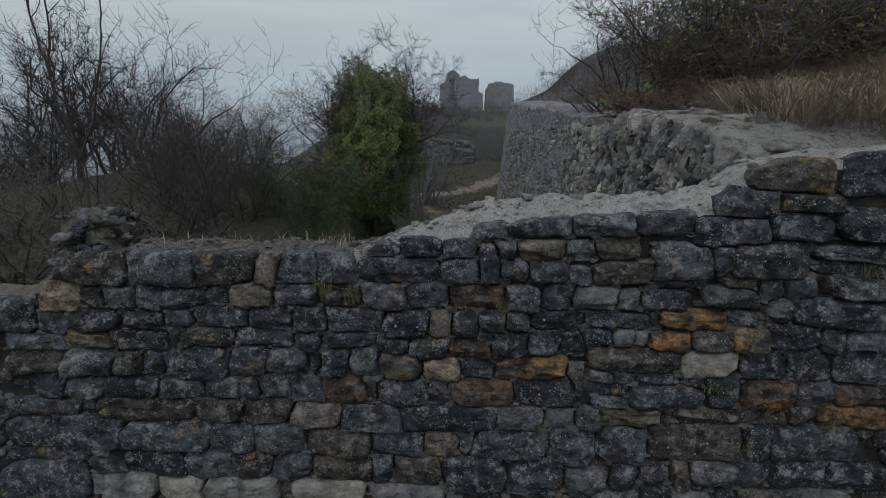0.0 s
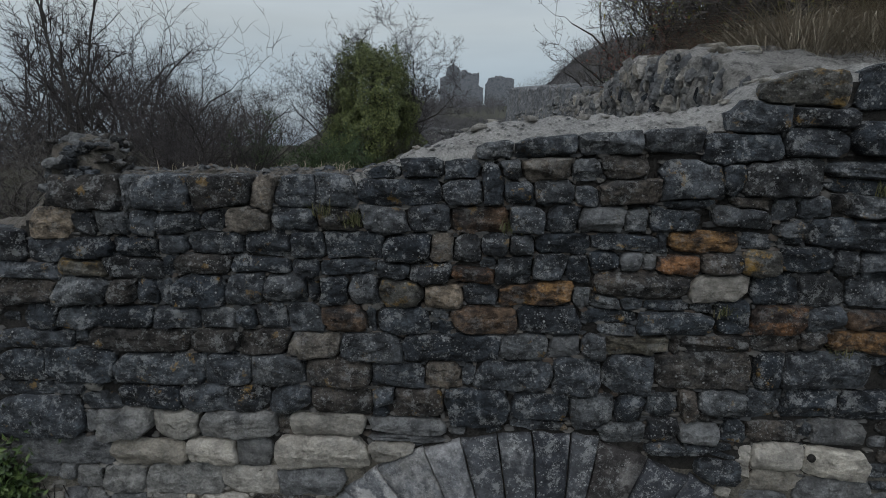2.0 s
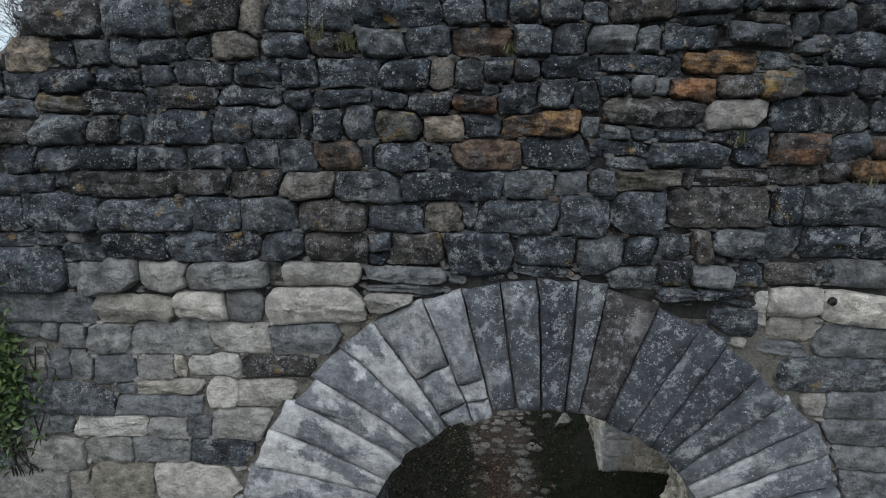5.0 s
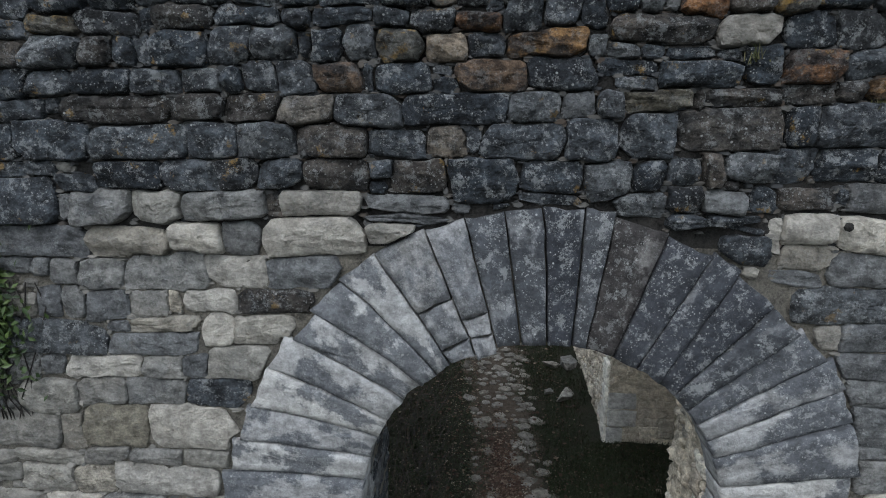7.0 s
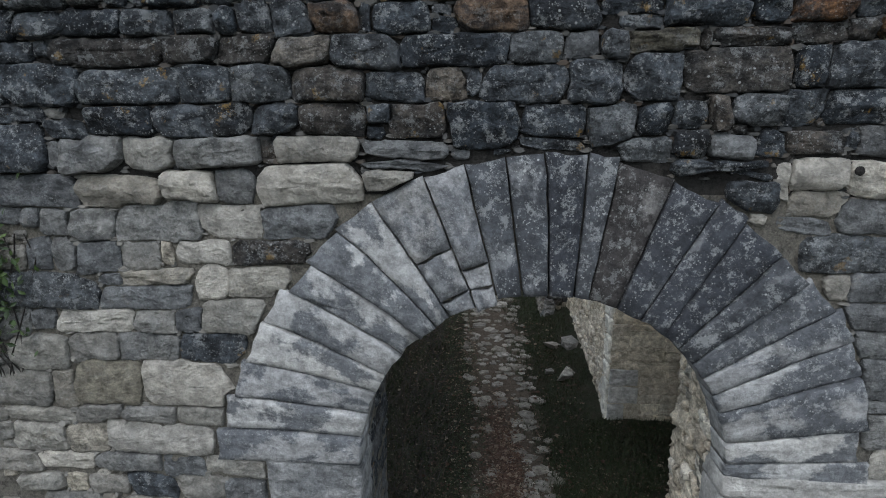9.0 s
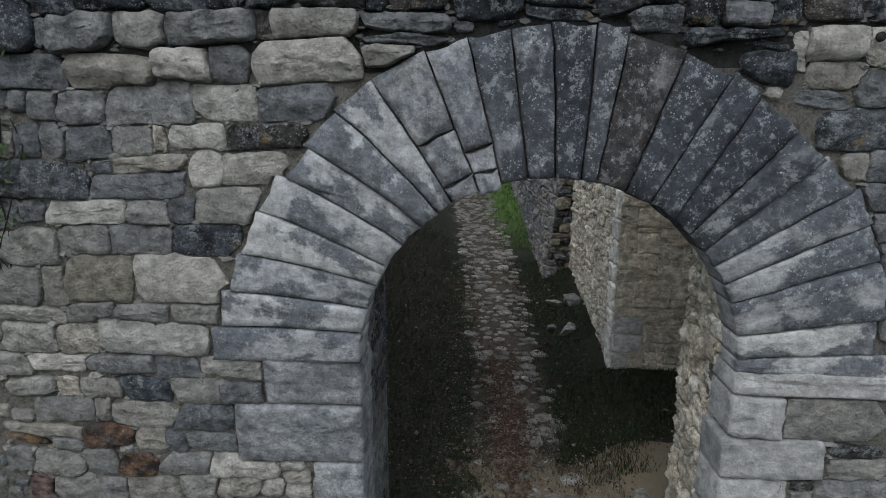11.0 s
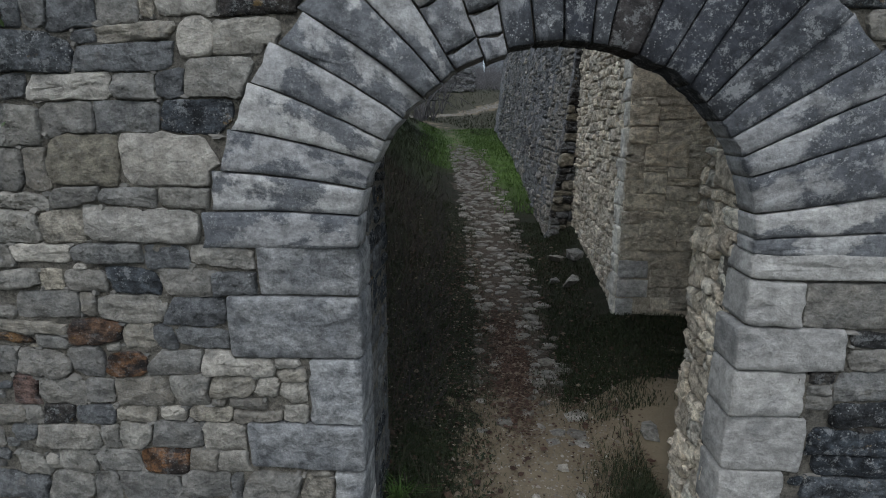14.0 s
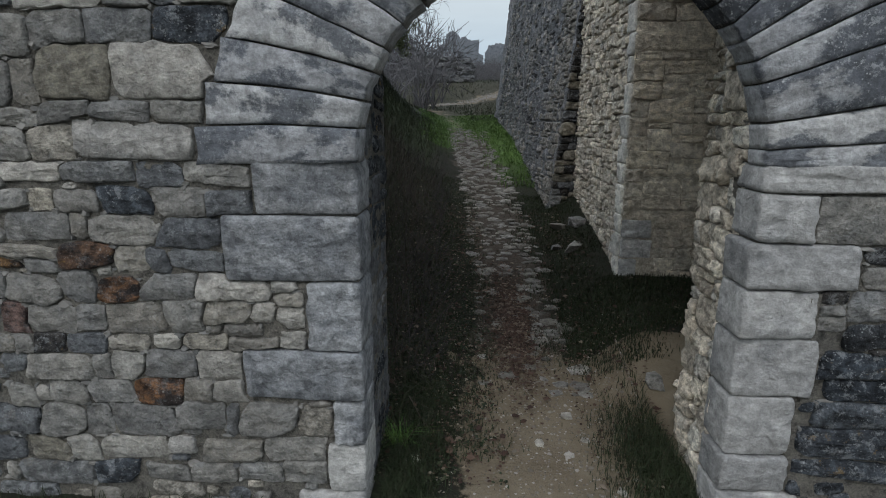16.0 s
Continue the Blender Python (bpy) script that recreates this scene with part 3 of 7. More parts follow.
def ground_z(x, y):
    z = lerp_table(PATH_Z, y)
    px = lerp_table(PATH_X, y)
    if y > 0.3:
        bank = px - 0.95 - x  # earth bank on the thicket's side
        rise = 3.7 * smooth01(bank, 0.0, 4.0) * smooth01(y, 0.3, 3.0) * (1 - 0.9 * smooth01(y, 14, 30))
        z += rise + 0.25 * smooth01(bank, -0.5, 0.4) * smooth01(y, 0.5, 2)
        hill = 6.9 + 0.04 * y + 0.22 * max(0, x - 2.6) + 0.007 * max(0, y) * max(0, x - 2)
        hill = min(hill, 9.5 + 0.09 * y, 15.5)
        x_in = 2.45 + 1.0 * (1 - smooth01(y, 4.0, 4.3))
        k = smooth01(x, x_in, x_in + 0.3) * (1 - smooth01(y, 24, 60) * (1 - smooth01(x, 6, 20)))
        if k > 0:
            z = z + (max(hill, z) - z) * k
        z += 0.38 * smooth01(x, 1.35, 2.1) * (1 - k) * smooth01(y, 1.0, 2.6) * (1 - smooth01(y, 7, 12))
    z += 0.03 * n3(x * 0.9, y * 0.9, 1.0) + 0.012 * n3(x * 4, y * 4, 2.0)
    z -= 16 * smooth01(-x - 7 - 0.12 * y, 0, 26) * smooth01(y, 8, 22)
    z -= 60 * smooth01(-x - 0.2 * y, 0, 60) * smooth01(y, 25, 90)
    d = abs(y) + abs(x)
    z += 1.2 * n3(x * 0.03, y * 0.03, 4.0) * smooth01(d, 30, 120)
    return z


def track_y(x):
    """Line of the pale track that crosses above the path."""
    return 31.2 + 0.8 * (x + 1.6) if x > -1.6 else 31.2 + 0.45 * (x + 1.6)


def spaced(a, b, step_, far, growth=1.2):
    v = [a]
    while v[-1] < b:
        v.append(v[-1] + step_)
    s, up_ = step_, v[-1]
    while up_ < far:
        s *= growth
        up_ += s
        v.append(up_)
    s, dn = step_, a
    while dn > -far:
        s *= growth
        dn -= s
        v.insert(0, dn)
    return v


def build_ground():
    xs, ys = spaced(-4.0, 6.0, 0.1, 900), spaced(-1.0, 16.0, 0.12, 900, 1.05)
    verts = [(x, y, ground_z(x, y)) for y in ys for x in xs]
    w = len(xs)
    faces = [(j * w + i, j * w + i + 1, (j + 1) * w + i + 1, (j + 1) * w + i) for j in range(len(ys) - 1) for i in range(w - 1)]
    me = mesh_of("ground", verts, faces, GROUND)
    a, b = [], []
    for x, y, z in verts:
        px = lerp_table(PATH_X, y) + 0.22 * n3(x * 1.4, y * 1.6, 21) + 0.1 * n3(x * 5, y * 5, 22)
        half = 1.1 if y < 2.45 else 0.5
        a.append((1 - smooth01(abs(x - px - (0.45 if y < 2.45 else 0)), half - 0.3, half + 0.35)) + (1.0 if 0.4 < y < 2.4 and px < x < px + 2.7 else 0.0) if y < 28 else (1.0 - smooth01(abs(y - track_y(x)), 0.3, 0.9) if -7 < x < 5 else 0.0))
        b.append(smooth01(y, 8.0, 12) * (1 - 0.9 * smooth01(y, 18, 26)) * (1 if -0.3 < x - px < 4 else smooth01(y, 11, 15) if x > px - 1.1 else 0.2))
        a[-1] *= 1 - 0.55 * smooth01(y, 12.5, 18) * (1 - smooth01(y, 25, 28))
    olive = ([max(smooth01(p[1], 17, 26) * (1 - smooth01(p[0], 4, 8)), 0.8 * smooth01(lerp_table(PATH_X, p[1]) - 2.2 - p[0], 0, 1.5) * smooth01(p[1], 4, 7)) for p in verts])
    dark_soil = ([smooth01(p[1] + 0.3 * n3(p[0] * 2, p[1] * 2, 5), 2.2, 3.0) * (1 - smooth01(p[1], 14, 20)) for p in verts])
    for name, values in (("worn", a), ("lush", b), ("olive", olive), ("dark_soil", dark_soil)):
        me.attributes.new(name, "FLOAT", "POINT").data.foreach_set("value", values)
    tagged(part("ground", me), "trodden earth path with grass banks rising beyond the gate", "ground", kind="structure")


build_ground()

# ---- the gate wall ----
ARCH_X, ARCH_Z, ARCH_R, ARCH_OUT = 0.645, 2.46, 1.215, 2.1
LEFT, RIGHT = ARCH_X - ARCH_R, ARCH_X + ARCH_R
TOP = [(-6, 5.8), (-3.02, 5.9), (-2.85, 5.96), (-2.7, 6.08), (-2.6, 6.24), (-2.1, 6.25), (-1.25, 6.26), (-0.55, 6.27), (-0.25, 6.37), (0.2, 6.46), (0.8, 6.52), (1.5, 6.56), (1.7, 6.66), (1.84, 6.8), (2.04, 6.88), (2.4, 6.92), (6, 7.05)]
SPLIT_Z = 4.3


def under(x):
    """Underside of the gate wall over the opening."""
    d = abs(x - ARCH_X)
    return ARCH_Z + math.sqrt(max(0, (ARCH_R + 0.02) ** 2 - d * d)) if d < ARCH_R + 0.02 else None


def wall_body(name, x0, x1, low, high, y0, y1, material, label, dx=0.1):
    """The core of a wall, in upright slices, between the heights low(x) and high(x)."""
    n = max(2, round((x1 - x0) / dx))
    verts, faces = [], []
    for i in range(n + 1):
        x = x0 + (x1 - x0) * i / n
        a, b = low(x), high(x)
        verts += [(x, y0, a), (x, y0, b), (x, y1, b), (x, y1, a)]
        if i:
            o = (i - 1) * 4
            for j in range(4):
                k = (j + 1) % 4
                faces.append((o + j, o + 4 + j, o + 4 + k, o + k))
    faces += [(0, 1, 2, 3), (n * 4 + 3, n * 4 + 2, n * 4 + 1, n * 4)]
    me = mesh_of(name, verts, faces, material, False)
    return tagged(part(name, me), label, "wall", kind="structure")


FACE = 0.022
upper = wall_body("wall_upper", -6, 6, lambda x: SPLIT_Z, lambda x: lerp_table(TOP, x) - 0.07, FACE + 0.025, 0.6, MORTAR_DARK, "dark weathered rubble wall above the gate arch")
left = wall_body("wall_left", -6, LEFT - 0.03, lambda x: -0.6, lambda x: SPLIT_Z, FACE, 1.15, MORTAR, "grey rubble wall beside the gate opening")
right = wall_body("wall_right", RIGHT + 0.03, 6, lambda x: -0.6, lambda x: SPLIT_Z, FACE, 0.42, MORTAR, "grey rubble wall with pale dressed corner blocks")
wall_body("wall_arch_filling", LEFT - 0.029, RIGHT + 0.029, lambda x: max(under(x) or ARCH_Z, ARCH_Z), lambda x: SPLIT_Z, FACE + 0.004, 0.22, MORTAR, "rubble filling behind the gate arch", 0.04)

# blocks beside the opening: height of the lower edge and how far they reach into the wall
LEFT_Q = [(2.11, 0.68), (1.67, 0.9), (1.19, 0.38), (0.82, 0.83), (0.5, 0.22), (0.12, 0.28), (-0.4, 0.5)]
RIGHT_Q = [(2.28, 1.2), (1.98, 0.35), (1.68, 0.65), (1.36, 0.45), (0.96, 0.49), (0.53, 0.4), (0.25, 0.42), (-0.4, 0.5)]


def reach(table, z):
    for low, d in table:
        if z >= low:
            return d
    return table[-1][1]


# joints of the arch ring: angle at the opening and at the back of the stones, from the one springing to the other
JOINTS = [(-1, -1), (8.9, 5.6), (16.8, 12.6), (25, 19.8), (32, 28.3), (40.3, 35.7), (48.4, 42.2), (54.9, 50.4), (60, 58.2), (68.3, 68.1), (75.1, 75.3), (82.6, 82.1), (90.1, 88.7), (97.5, 95.7), (101.9, 100.8), (111, 110.4), (118.2, 118.6), (126.4, 124.4), (133.6, 132.9), (140, 139.2), (146, 146.8), (152, 153), (158.5, 159.6), (169.3, 169.6), (176.2, 176.2), (181, 181)]
OUTER = [2.24, 2.18, 2.13, 2.11, 2.11, 2.05, 2.09, 2.11, 2.11, 2.1, 2.1, 2.1, 2.11, 2.12, 2.09, 2.07, 2.1, 2.06, 2.05, 2.1, 2.14, 2.12, 2.1, 2.06, 2.13]
SPLIT_RING = {8: ((1.22, 1.33), (1.335, 1.62), (1.625, 2.11)), 9: ((1.185, 1.32), (1.325, 1.47), (1.475, 2.1))}


def ring_out(angle):
    """Outer edge of the arch ring at an angle."""
    for i, (a, b) in enumerate(zip(JOINTS, JOINTS[1:])):
        if angle < b[1]:
            return OUTER[i]
    return OUTER[-1]


def clear_gate(x, z, mid):
    """Moves a point out of the arch ring and the blocks beside the opening; None where the stone would stand in them."""
    out_ = ARCH_OUT + 0.02
    if mid[1] > ARCH_Z:
        if math.hypot(mid[0] - ARCH_X, mid[1] - ARCH_Z) < out_ - 0.1:
            return None
    elif LEFT - reach(LEFT_Q, mid[1]) - 0.02 < mid[0] < RIGHT + reach(RIGHT_Q, mid[1]) + 0.02:
        return None
    dx, dz = x - ARCH_X, z - ARCH_Z
    r = math.hypot(dx, dz)
    if z >= ARCH_Z and r < out_:
        k = out_ / r
        return ARCH_X + dx * k, ARCH_Z + dz * k
    if z < ARCH_Z:
        return (min(x, LEFT - reach(LEFT_Q, z) - 0.012) if mid[0] < ARCH_X else max(x, RIGHT + reach(RIGHT_Q, z) + 0.012)), z
    return x, z


# the gate wall's stones, course by course: a letter for the kind, and each stone's ends and beds
GATE_STONES = []


def course(kinds, *spans):
    for kind, span in zip(kinds, spans):
        GATE_STONES.append((*span, kind))


course('ysmssms', (1.85, 2.31, 6.69, 6.89), (2.39, 2.81, 6.68, 6.95), (1.68, 2.03, 6.53, 6.70), (2.02, 2.40, 6.57, 6.68), (1.54, 1.99, 6.35, 6.53), (2.00, 2.33, 6.41, 6.56), (2.38, 2.86, 6.41, 6.59))
course('mmmm', (1.19, 1.53, 6.42, 6.59), (0.80, 1.18, 6.40, 6.57), (0.42, 0.79, 6.40, 6.57), (0.19, 0.41, 6.38, 6.52))
course('bmmbtmmsmssssmtsm', (-2.56, -2.09, 6.03, 6.27), (-2.11, -1.98, 6.04, 6.26), (-2.02, -1.61, 6.03, 6.27), (-1.64, -1.23, 6.06, 6.27), (-1.24, -1.09, 6.04, 6.25), (-1.08, -0.82, 6.07, 6.26), (-0.81, -0.56, 6.07, 6.25), (-0.54, -0.02, 6.09, 6.25), (-0.01, 0.23, 6.09, 6.25), (-0.27, -0.01, 6.25, 6.37), (-0.49, -0.28, 6.25, 6.32), (-0.01, 0.21, 6.25, 6.36), (0.23, 0.36, 6.09, 6.34), (0.34, 0.47, 6.25, 6.37), (0.47, 0.77, 6.25, 6.37), (0.36, 0.54, 6.10, 6.24), (0.55, 0.79, 6.11, 6.24))
course('bmbmmssms', (0.95, 1.21, 6.26, 6.40), (0.77, 0.95, 6.26, 6.37), (0.94, 1.31, 6.11, 6.25), (0.78, 0.94, 6.09, 6.20), (1.31, 1.66, 6.15, 6.36), (1.66, 1.78, 6.17, 6.36), (1.78, 2.24, 6.16, 6.38), (2.24, 2.70, 6.27, 6.36), (2.27, 2.71, 6.18, 6.26))
course('tsmmsmtmbmmrmmgmsmmbmmbm', (-2.72, -2.43, 5.83, 6.04), (-2.43, -2.29, 5.87, 6.01), (-2.29, -2.06, 5.87, 6.03), (-2.05, -1.88, 5.86, 6.04), (-1.85, -1.58, 5.88, 6.02), (-1.58, -1.41, 5.90, 6.04), (-1.40, -1.15, 5.91, 6.06), (-1.09, -0.82, 5.92, 6.06), (-0.81, -0.52, 5.92, 6.06), (-0.52, -0.25, 5.91, 6.07), (-0.23, 0.03, 5.92, 6.08), (0.04, 0.40, 5.92, 6.08), (0.40, 0.62, 5.92, 6.10), (0.63, 0.82, 5.92, 6.10), (0.82, 1.10, 5.93, 6.08), (1.10, 1.25, 5.94, 6.07), (1.25, 1.53, 5.94, 6.08), (1.33, 1.63, 6.09, 6.14), (1.63, 1.96, 5.98, 6.09), (1.74, 1.94, 6.09, 6.15), (1.98, 2.11, 6.02, 6.15), (2.12, 2.30, 6.02, 6.16), (2.31, 2.41, 6.08, 6.18), (2.41, 2.73, 6.04, 6.17))
course('smssmsmssstsmmssmrmmssmm', (2.19, 2.76, 5.85, 6.02), (-2.76, -2.53, 5.68, 5.83), (-2.53, -2.18, 5.70, 5.84), (-2.17, -1.88, 5.73, 5.86), (-1.87, -1.68, 5.75, 5.87), (-1.67, -1.30, 5.76, 5.89), (-1.29, -1.01, 5.75, 5.90), (-0.98, -0.77, 5.73, 5.90), (-0.76, -0.40, 5.74, 5.90), (-0.40, -0.11, 5.72, 5.90), (-0.08, 0.05, 5.73, 5.91), (0.06, 0.22, 5.75, 5.90), (0.23, 0.40, 5.77, 5.91), (0.41, 0.56, 5.78, 5.91), (0.57, 0.90, 5.79, 5.92), (0.91, 1.31, 5.82, 5.92), (1.31, 1.36, 5.80, 5.92), (1.37, 1.79, 5.82, 5.94), (1.80, 2.00, 5.84, 5.93), (2.00, 2.17, 5.91, 6.01), (2.01, 2.18, 5.87, 5.91), (2.05, 2.35, 5.71, 5.86), (2.36, 2.49, 5.69, 5.84), (2.50, 2.78, 5.72, 5.84))
course('myssbsmsssrmsmssggrby', (-3.00, -2.58, 5.57, 5.67), (-2.57, -2.25, 5.59, 5.70), (-2.24, -1.85, 5.58, 5.71), (-1.85, -1.78, 5.61, 5.73), (-1.77, -1.40, 5.62, 5.74), (-1.39, -1.00, 5.63, 5.74), (-0.99, -0.82, 5.61, 5.73), (-0.81, -0.45, 5.63, 5.73), (-0.44, -0.23, 5.62, 5.72), (-0.22, 0.04, 5.59, 5.72), (0.04, 0.31, 5.60, 5.69), (0.23, 0.33, 5.70, 5.76), (0.32, 0.55, 5.57, 5.76), (0.55, 0.76, 5.63, 5.79), (0.77, 0.90, 5.62, 5.78), (0.90, 1.08, 5.70, 5.80), (1.09, 1.23, 5.69, 5.81), (1.23, 1.32, 5.71, 5.80), (1.32, 1.57, 5.67, 5.78), (1.58, 1.81, 5.69, 5.81), (1.83, 2.04, 5.67, 5.83))
course('bpssm', (0.95, 1.52, 5.52, 5.68), (1.53, 1.87, 5.50, 5.67), (1.90, 2.18, 5.50, 5.68), (2.19, 2.46, 5.49, 5.69), (2.47, 2.81, 5.49, 5.70))
course('bmbsmsmmmsmytmrmmmsmsrmr', (-3.03, -2.63, 5.39, 5.55), (-2.61, -2.26, 5.39, 5.57), (-2.24, -2.06, 5.41, 5.57), (-2.05, -1.90, 5.41, 5.59), (-1.90, -1.80, 5.41, 5.57), (-1.79, -1.44, 5.39, 5.60), (-1.43, -1.18, 5.42, 5.62), (-1.17, -0.90, 5.45, 5.62), (-0.89, -0.82, 5.46, 5.59), (-0.81, -0.64, 5.42, 5.61), (-0.63, -0.44, 5.44, 5.64), (-0.43, -0.14, 5.43, 5.61), (-0.12, 0.12, 5.41, 5.57), (0.13, 0.34, 5.45, 5.58), (0.35, 0.80, 5.44, 5.60), (0.81, 0.91, 5.46, 5.56), (0.92, 1.11, 5.44, 5.52), (1.11, 1.25, 5.44, 5.52), (1.26, 1.53, 5.43, 5.50), (1.56, 1.68, 5.43, 5.49), (1.70, 1.91, 5.30, 5.51), (1.93, 2.24, 5.31, 5.47), (2.26, 2.47, 5.33, 5.47), (2.50, 2.84, 5.35, 5.46))
course('sssmmsmmrmsmsrsssm', (-2.85, -2.62, 5.20, 5.38), (-2.61, -2.33, 5.23, 5.38), (-2.33, -1.95, 5.24, 5.38), (-1.94, -1.64, 5.24, 5.38), (-1.62, -1.39, 5.26, 5.40), (-1.38, -1.26, 5.25, 5.39), (-1.25, -1.04, 5.25, 5.43), (-1.03, -0.81, 5.24, 5.42), (-0.79, -0.52, 5.25, 5.41), (-0.51, -0.45, 5.25, 5.42), (-0.44, -0.10, 5.24, 5.41), (-0.09, 0.02, 5.34, 5.41), (-0.08, 0.05, 5.25, 5.34), (0.06, 0.47, 5.26, 5.43), (0.47, 0.87, 5.27, 5.45), (0.89, 1.21, 5.35, 5.43), (1.23, 1.69, 5.28, 5.43), (1.00, 1.22, 5.26, 5.34))
course('mmbbbtmsmgmybbbbr', (-3.08, -2.53, 5.08, 5.19), (-2.52, -2.43, 5.13, 5.21), (-2.42, -1.71, 5.07, 5.22), (-1.69, -1.38, 5.09, 5.23), (-1.37, -1.05, 5.07, 5.23), (-1.04, -0.68, 5.06, 5.23), (-0.68, -0.29, 5.03, 5.23), (-0.28, 0.35, 5.07, 5.23), (0.36, 0.67, 5.08, 5.24), (0.68, 0.87, 5.11, 5.24), (0.88, 1.03, 5.11, 5.25), (1.04, 1.43, 5.14, 5.26), (1.45, 1.50, 5.13, 5.27), (1.51, 1.92, 5.18, 5.26), (1.94, 2.22, 5.19, 5.28), (2.23, 2.39, 5.19, 5.31), (2.40, 2.86, 5.19, 5.32))
course('sssmmbmtmmmmbsm', (-3.12, -2.77, 4.83, 5.04), (-2.75, -2.28, 4.83, 5.07), (-2.27, -1.63, 4.84, 5.04), (-1.62, -1.31, 4.86, 5.06), (-1.29, -0.95, 4.86, 5.07), (-0.92, -0.49, 4.86, 5.06), (-0.48, -0.14, 4.87, 5.03), (-0.12, 0.11, 4.87, 5.05), (0.12, 0.20, 4.91, 5.04), (0.21, 0.71, 4.86, 5.06), (0.72, 1.01, 4.85, 5.09), (1.03, 1.34, 4.87, 5.13), (1.37, 1.96, 4.92, 5.16), (1.98, 2.14, 4.95, 5.16), (2.15, 2.65, 4.95, 5.19))
course('smpmsmsmbmbssmssbmsss', (-3.15, -2.72, 4.72, 4.80), (-2.70, -2.51, 4.74, 4.82), (-2.51, -2.40, 4.75, 4.81), (-2.51, -2.26, 4.63, 4.74), (-2.24, -1.81, 4.64, 4.83), (-1.80, -1.45, 4.65, 4.83), (-1.44, -1.19, 4.66, 4.84), (-1.18, -0.90, 4.67, 4.85), (-0.89, -0.49, 4.67, 4.85), (-0.48, -0.34, 4.74, 4.84), (-0.33, -0.01, 4.66, 4.84), (0.02, 0.43, 4.59, 4.86), (0.45, 0.82, 4.66, 4.84), (0.84, 1.12, 4.63, 4.85), (1.13, 1.31, 4.68, 4.86), (1.33, 1.52, 4.72, 4.86), (1.54, 1.65, 4.69, 4.90), (1.66, 1.93, 4.74, 4.91), (1.94, 2.16, 4.74, 4.92), (2.17, 2.50, 4.75, 4.93), (2.52, 2.93, 4.75, 4.92))
course('smmgmbgmmsmsbmgs', (-3.18, -2.53, 4.42, 4.71), (-2.52, -2.43, 4.46, 4.60), (-2.42, -2.04, 4.43, 4.64), (-2.03, -1.70, 4.45, 4.65), (-1.69, -1.16, 4.47, 4.64), (-1.14, -1.06, 4.50, 4.64), (-1.05, -0.53, 4.50, 4.65), (-0.52, 0.01, 4.48, 4.63), (1.03, 1.34, 4.53, 4.65), (1.34, 1.52, 4.54, 4.69), (1.53, 1.80, 4.54, 4.68), (1.81, 1.97, 4.56, 4.71), (1.98, 2.31, 4.58, 4.69), (2.32, 2.39, 4.60, 4.70), (2.39, 2.70, 4.57, 4.72), (0.44, 0.83, 4.58, 4.65))
course('s', (1.35, 1.90, 4.43, 4.53))
course('mgpmpgm', (-3.02, -2.37, 4.20, 4.39), (-2.35, -1.81, 4.20, 4.40), (-1.79, -1.45, 4.25, 4.43), (-1.44, -1.19, 4.24, 4.44), (-1.18, -0.52, 4.24, 4.48), (-0.50, -0.19, 4.34, 4.44), (-0.52, 0.04, 4.46, 4.55))
course('mmmmmpm', (-3.04, -2.78, 4.09, 4.18), (-2.77, -2.64, 4.07, 4.19), (-2.64, -2.46, 4.02, 4.18), (-2.45, -2.15, 3.99, 4.18), (-2.14, -1.58, 3.98, 4.24), (-1.57, -1.17, 4.03, 4.21), (-1.16, -0.70, 4.02, 4.22))
course('mmmgtpk', (-2.77, -2.61, 3.79, 3.97), (-2.60, -2.43, 3.78, 3.99), (-2.43, -2.14, 3.77, 3.96), (-2.12, -1.86, 3.79, 3.98), (-1.85, -1.78, 3.83, 3.98), (-1.75, -1.39, 3.84, 3.99), (-1.37, -0.87, 3.84, 4.00))
course('smmgpg', (-3.13, -2.32, 3.52, 3.75), (-2.29, -2.14, 3.68, 3.76), (-2.29, -1.68, 3.52, 3.68), (-2.12, -1.67, 3.69, 3.79), (-1.63, -1.42, 3.61, 3.83), (-1.41, -1.02, 3.63, 3.82))
course('mmpgmg', (-3.17, -2.83, 3.28, 3.50), (-2.81, -2.64, 3.36, 3.51), (-2.63, -2.10, 3.35, 3.51), (-2.09, -1.81, 3.35, 3.51), (-1.80, -1.62, 3.37, 3.52), (-1.62, -1.22, 3.37, 3.59))
course('ggms', (-3.00, -2.60, 3.07, 3.31), (-2.57, -2.23, 3.14, 3.34), (-2.21, -1.80, 3.15, 3.34), (-1.79, -1.35, 3.15, 3.35))
course('ggopm', (-3.26, -2.74, 2.79, 3.06), (-2.73, -2.59, 2.80, 3.06), (-2.56, -2.09, 2.82, 3.14), (-2.08, -1.46, 2.82, 3.15), (-1.45, -1.36, 2.93, 3.13))
course('gggg', (-3.09, -2.61, 2.66, 2.76), (-2.59, -2.26, 2.68, 2.80), (-2.25, -1.87, 2.68, 2.80), (-1.86, -1.45, 2.69, 2.82))
course('ggtp', (-3.32, -3.08, 2.51, 2.64), (-3.07, -2.71, 2.44, 2.65), (-2.68, -2.39, 2.45, 2.66), (-2.37, -1.63, 2.45, 2.68))
course('gpmmg', (-3.35, -2.93, 2.28, 2.42), (-2.91, -2.50, 2.32, 2.42), (-2.50, -2.01, 2.31, 2.43), (-2.00, -1.70, 2.28, 2.45), (-1.69, -1.22, 2.30, 2.42))
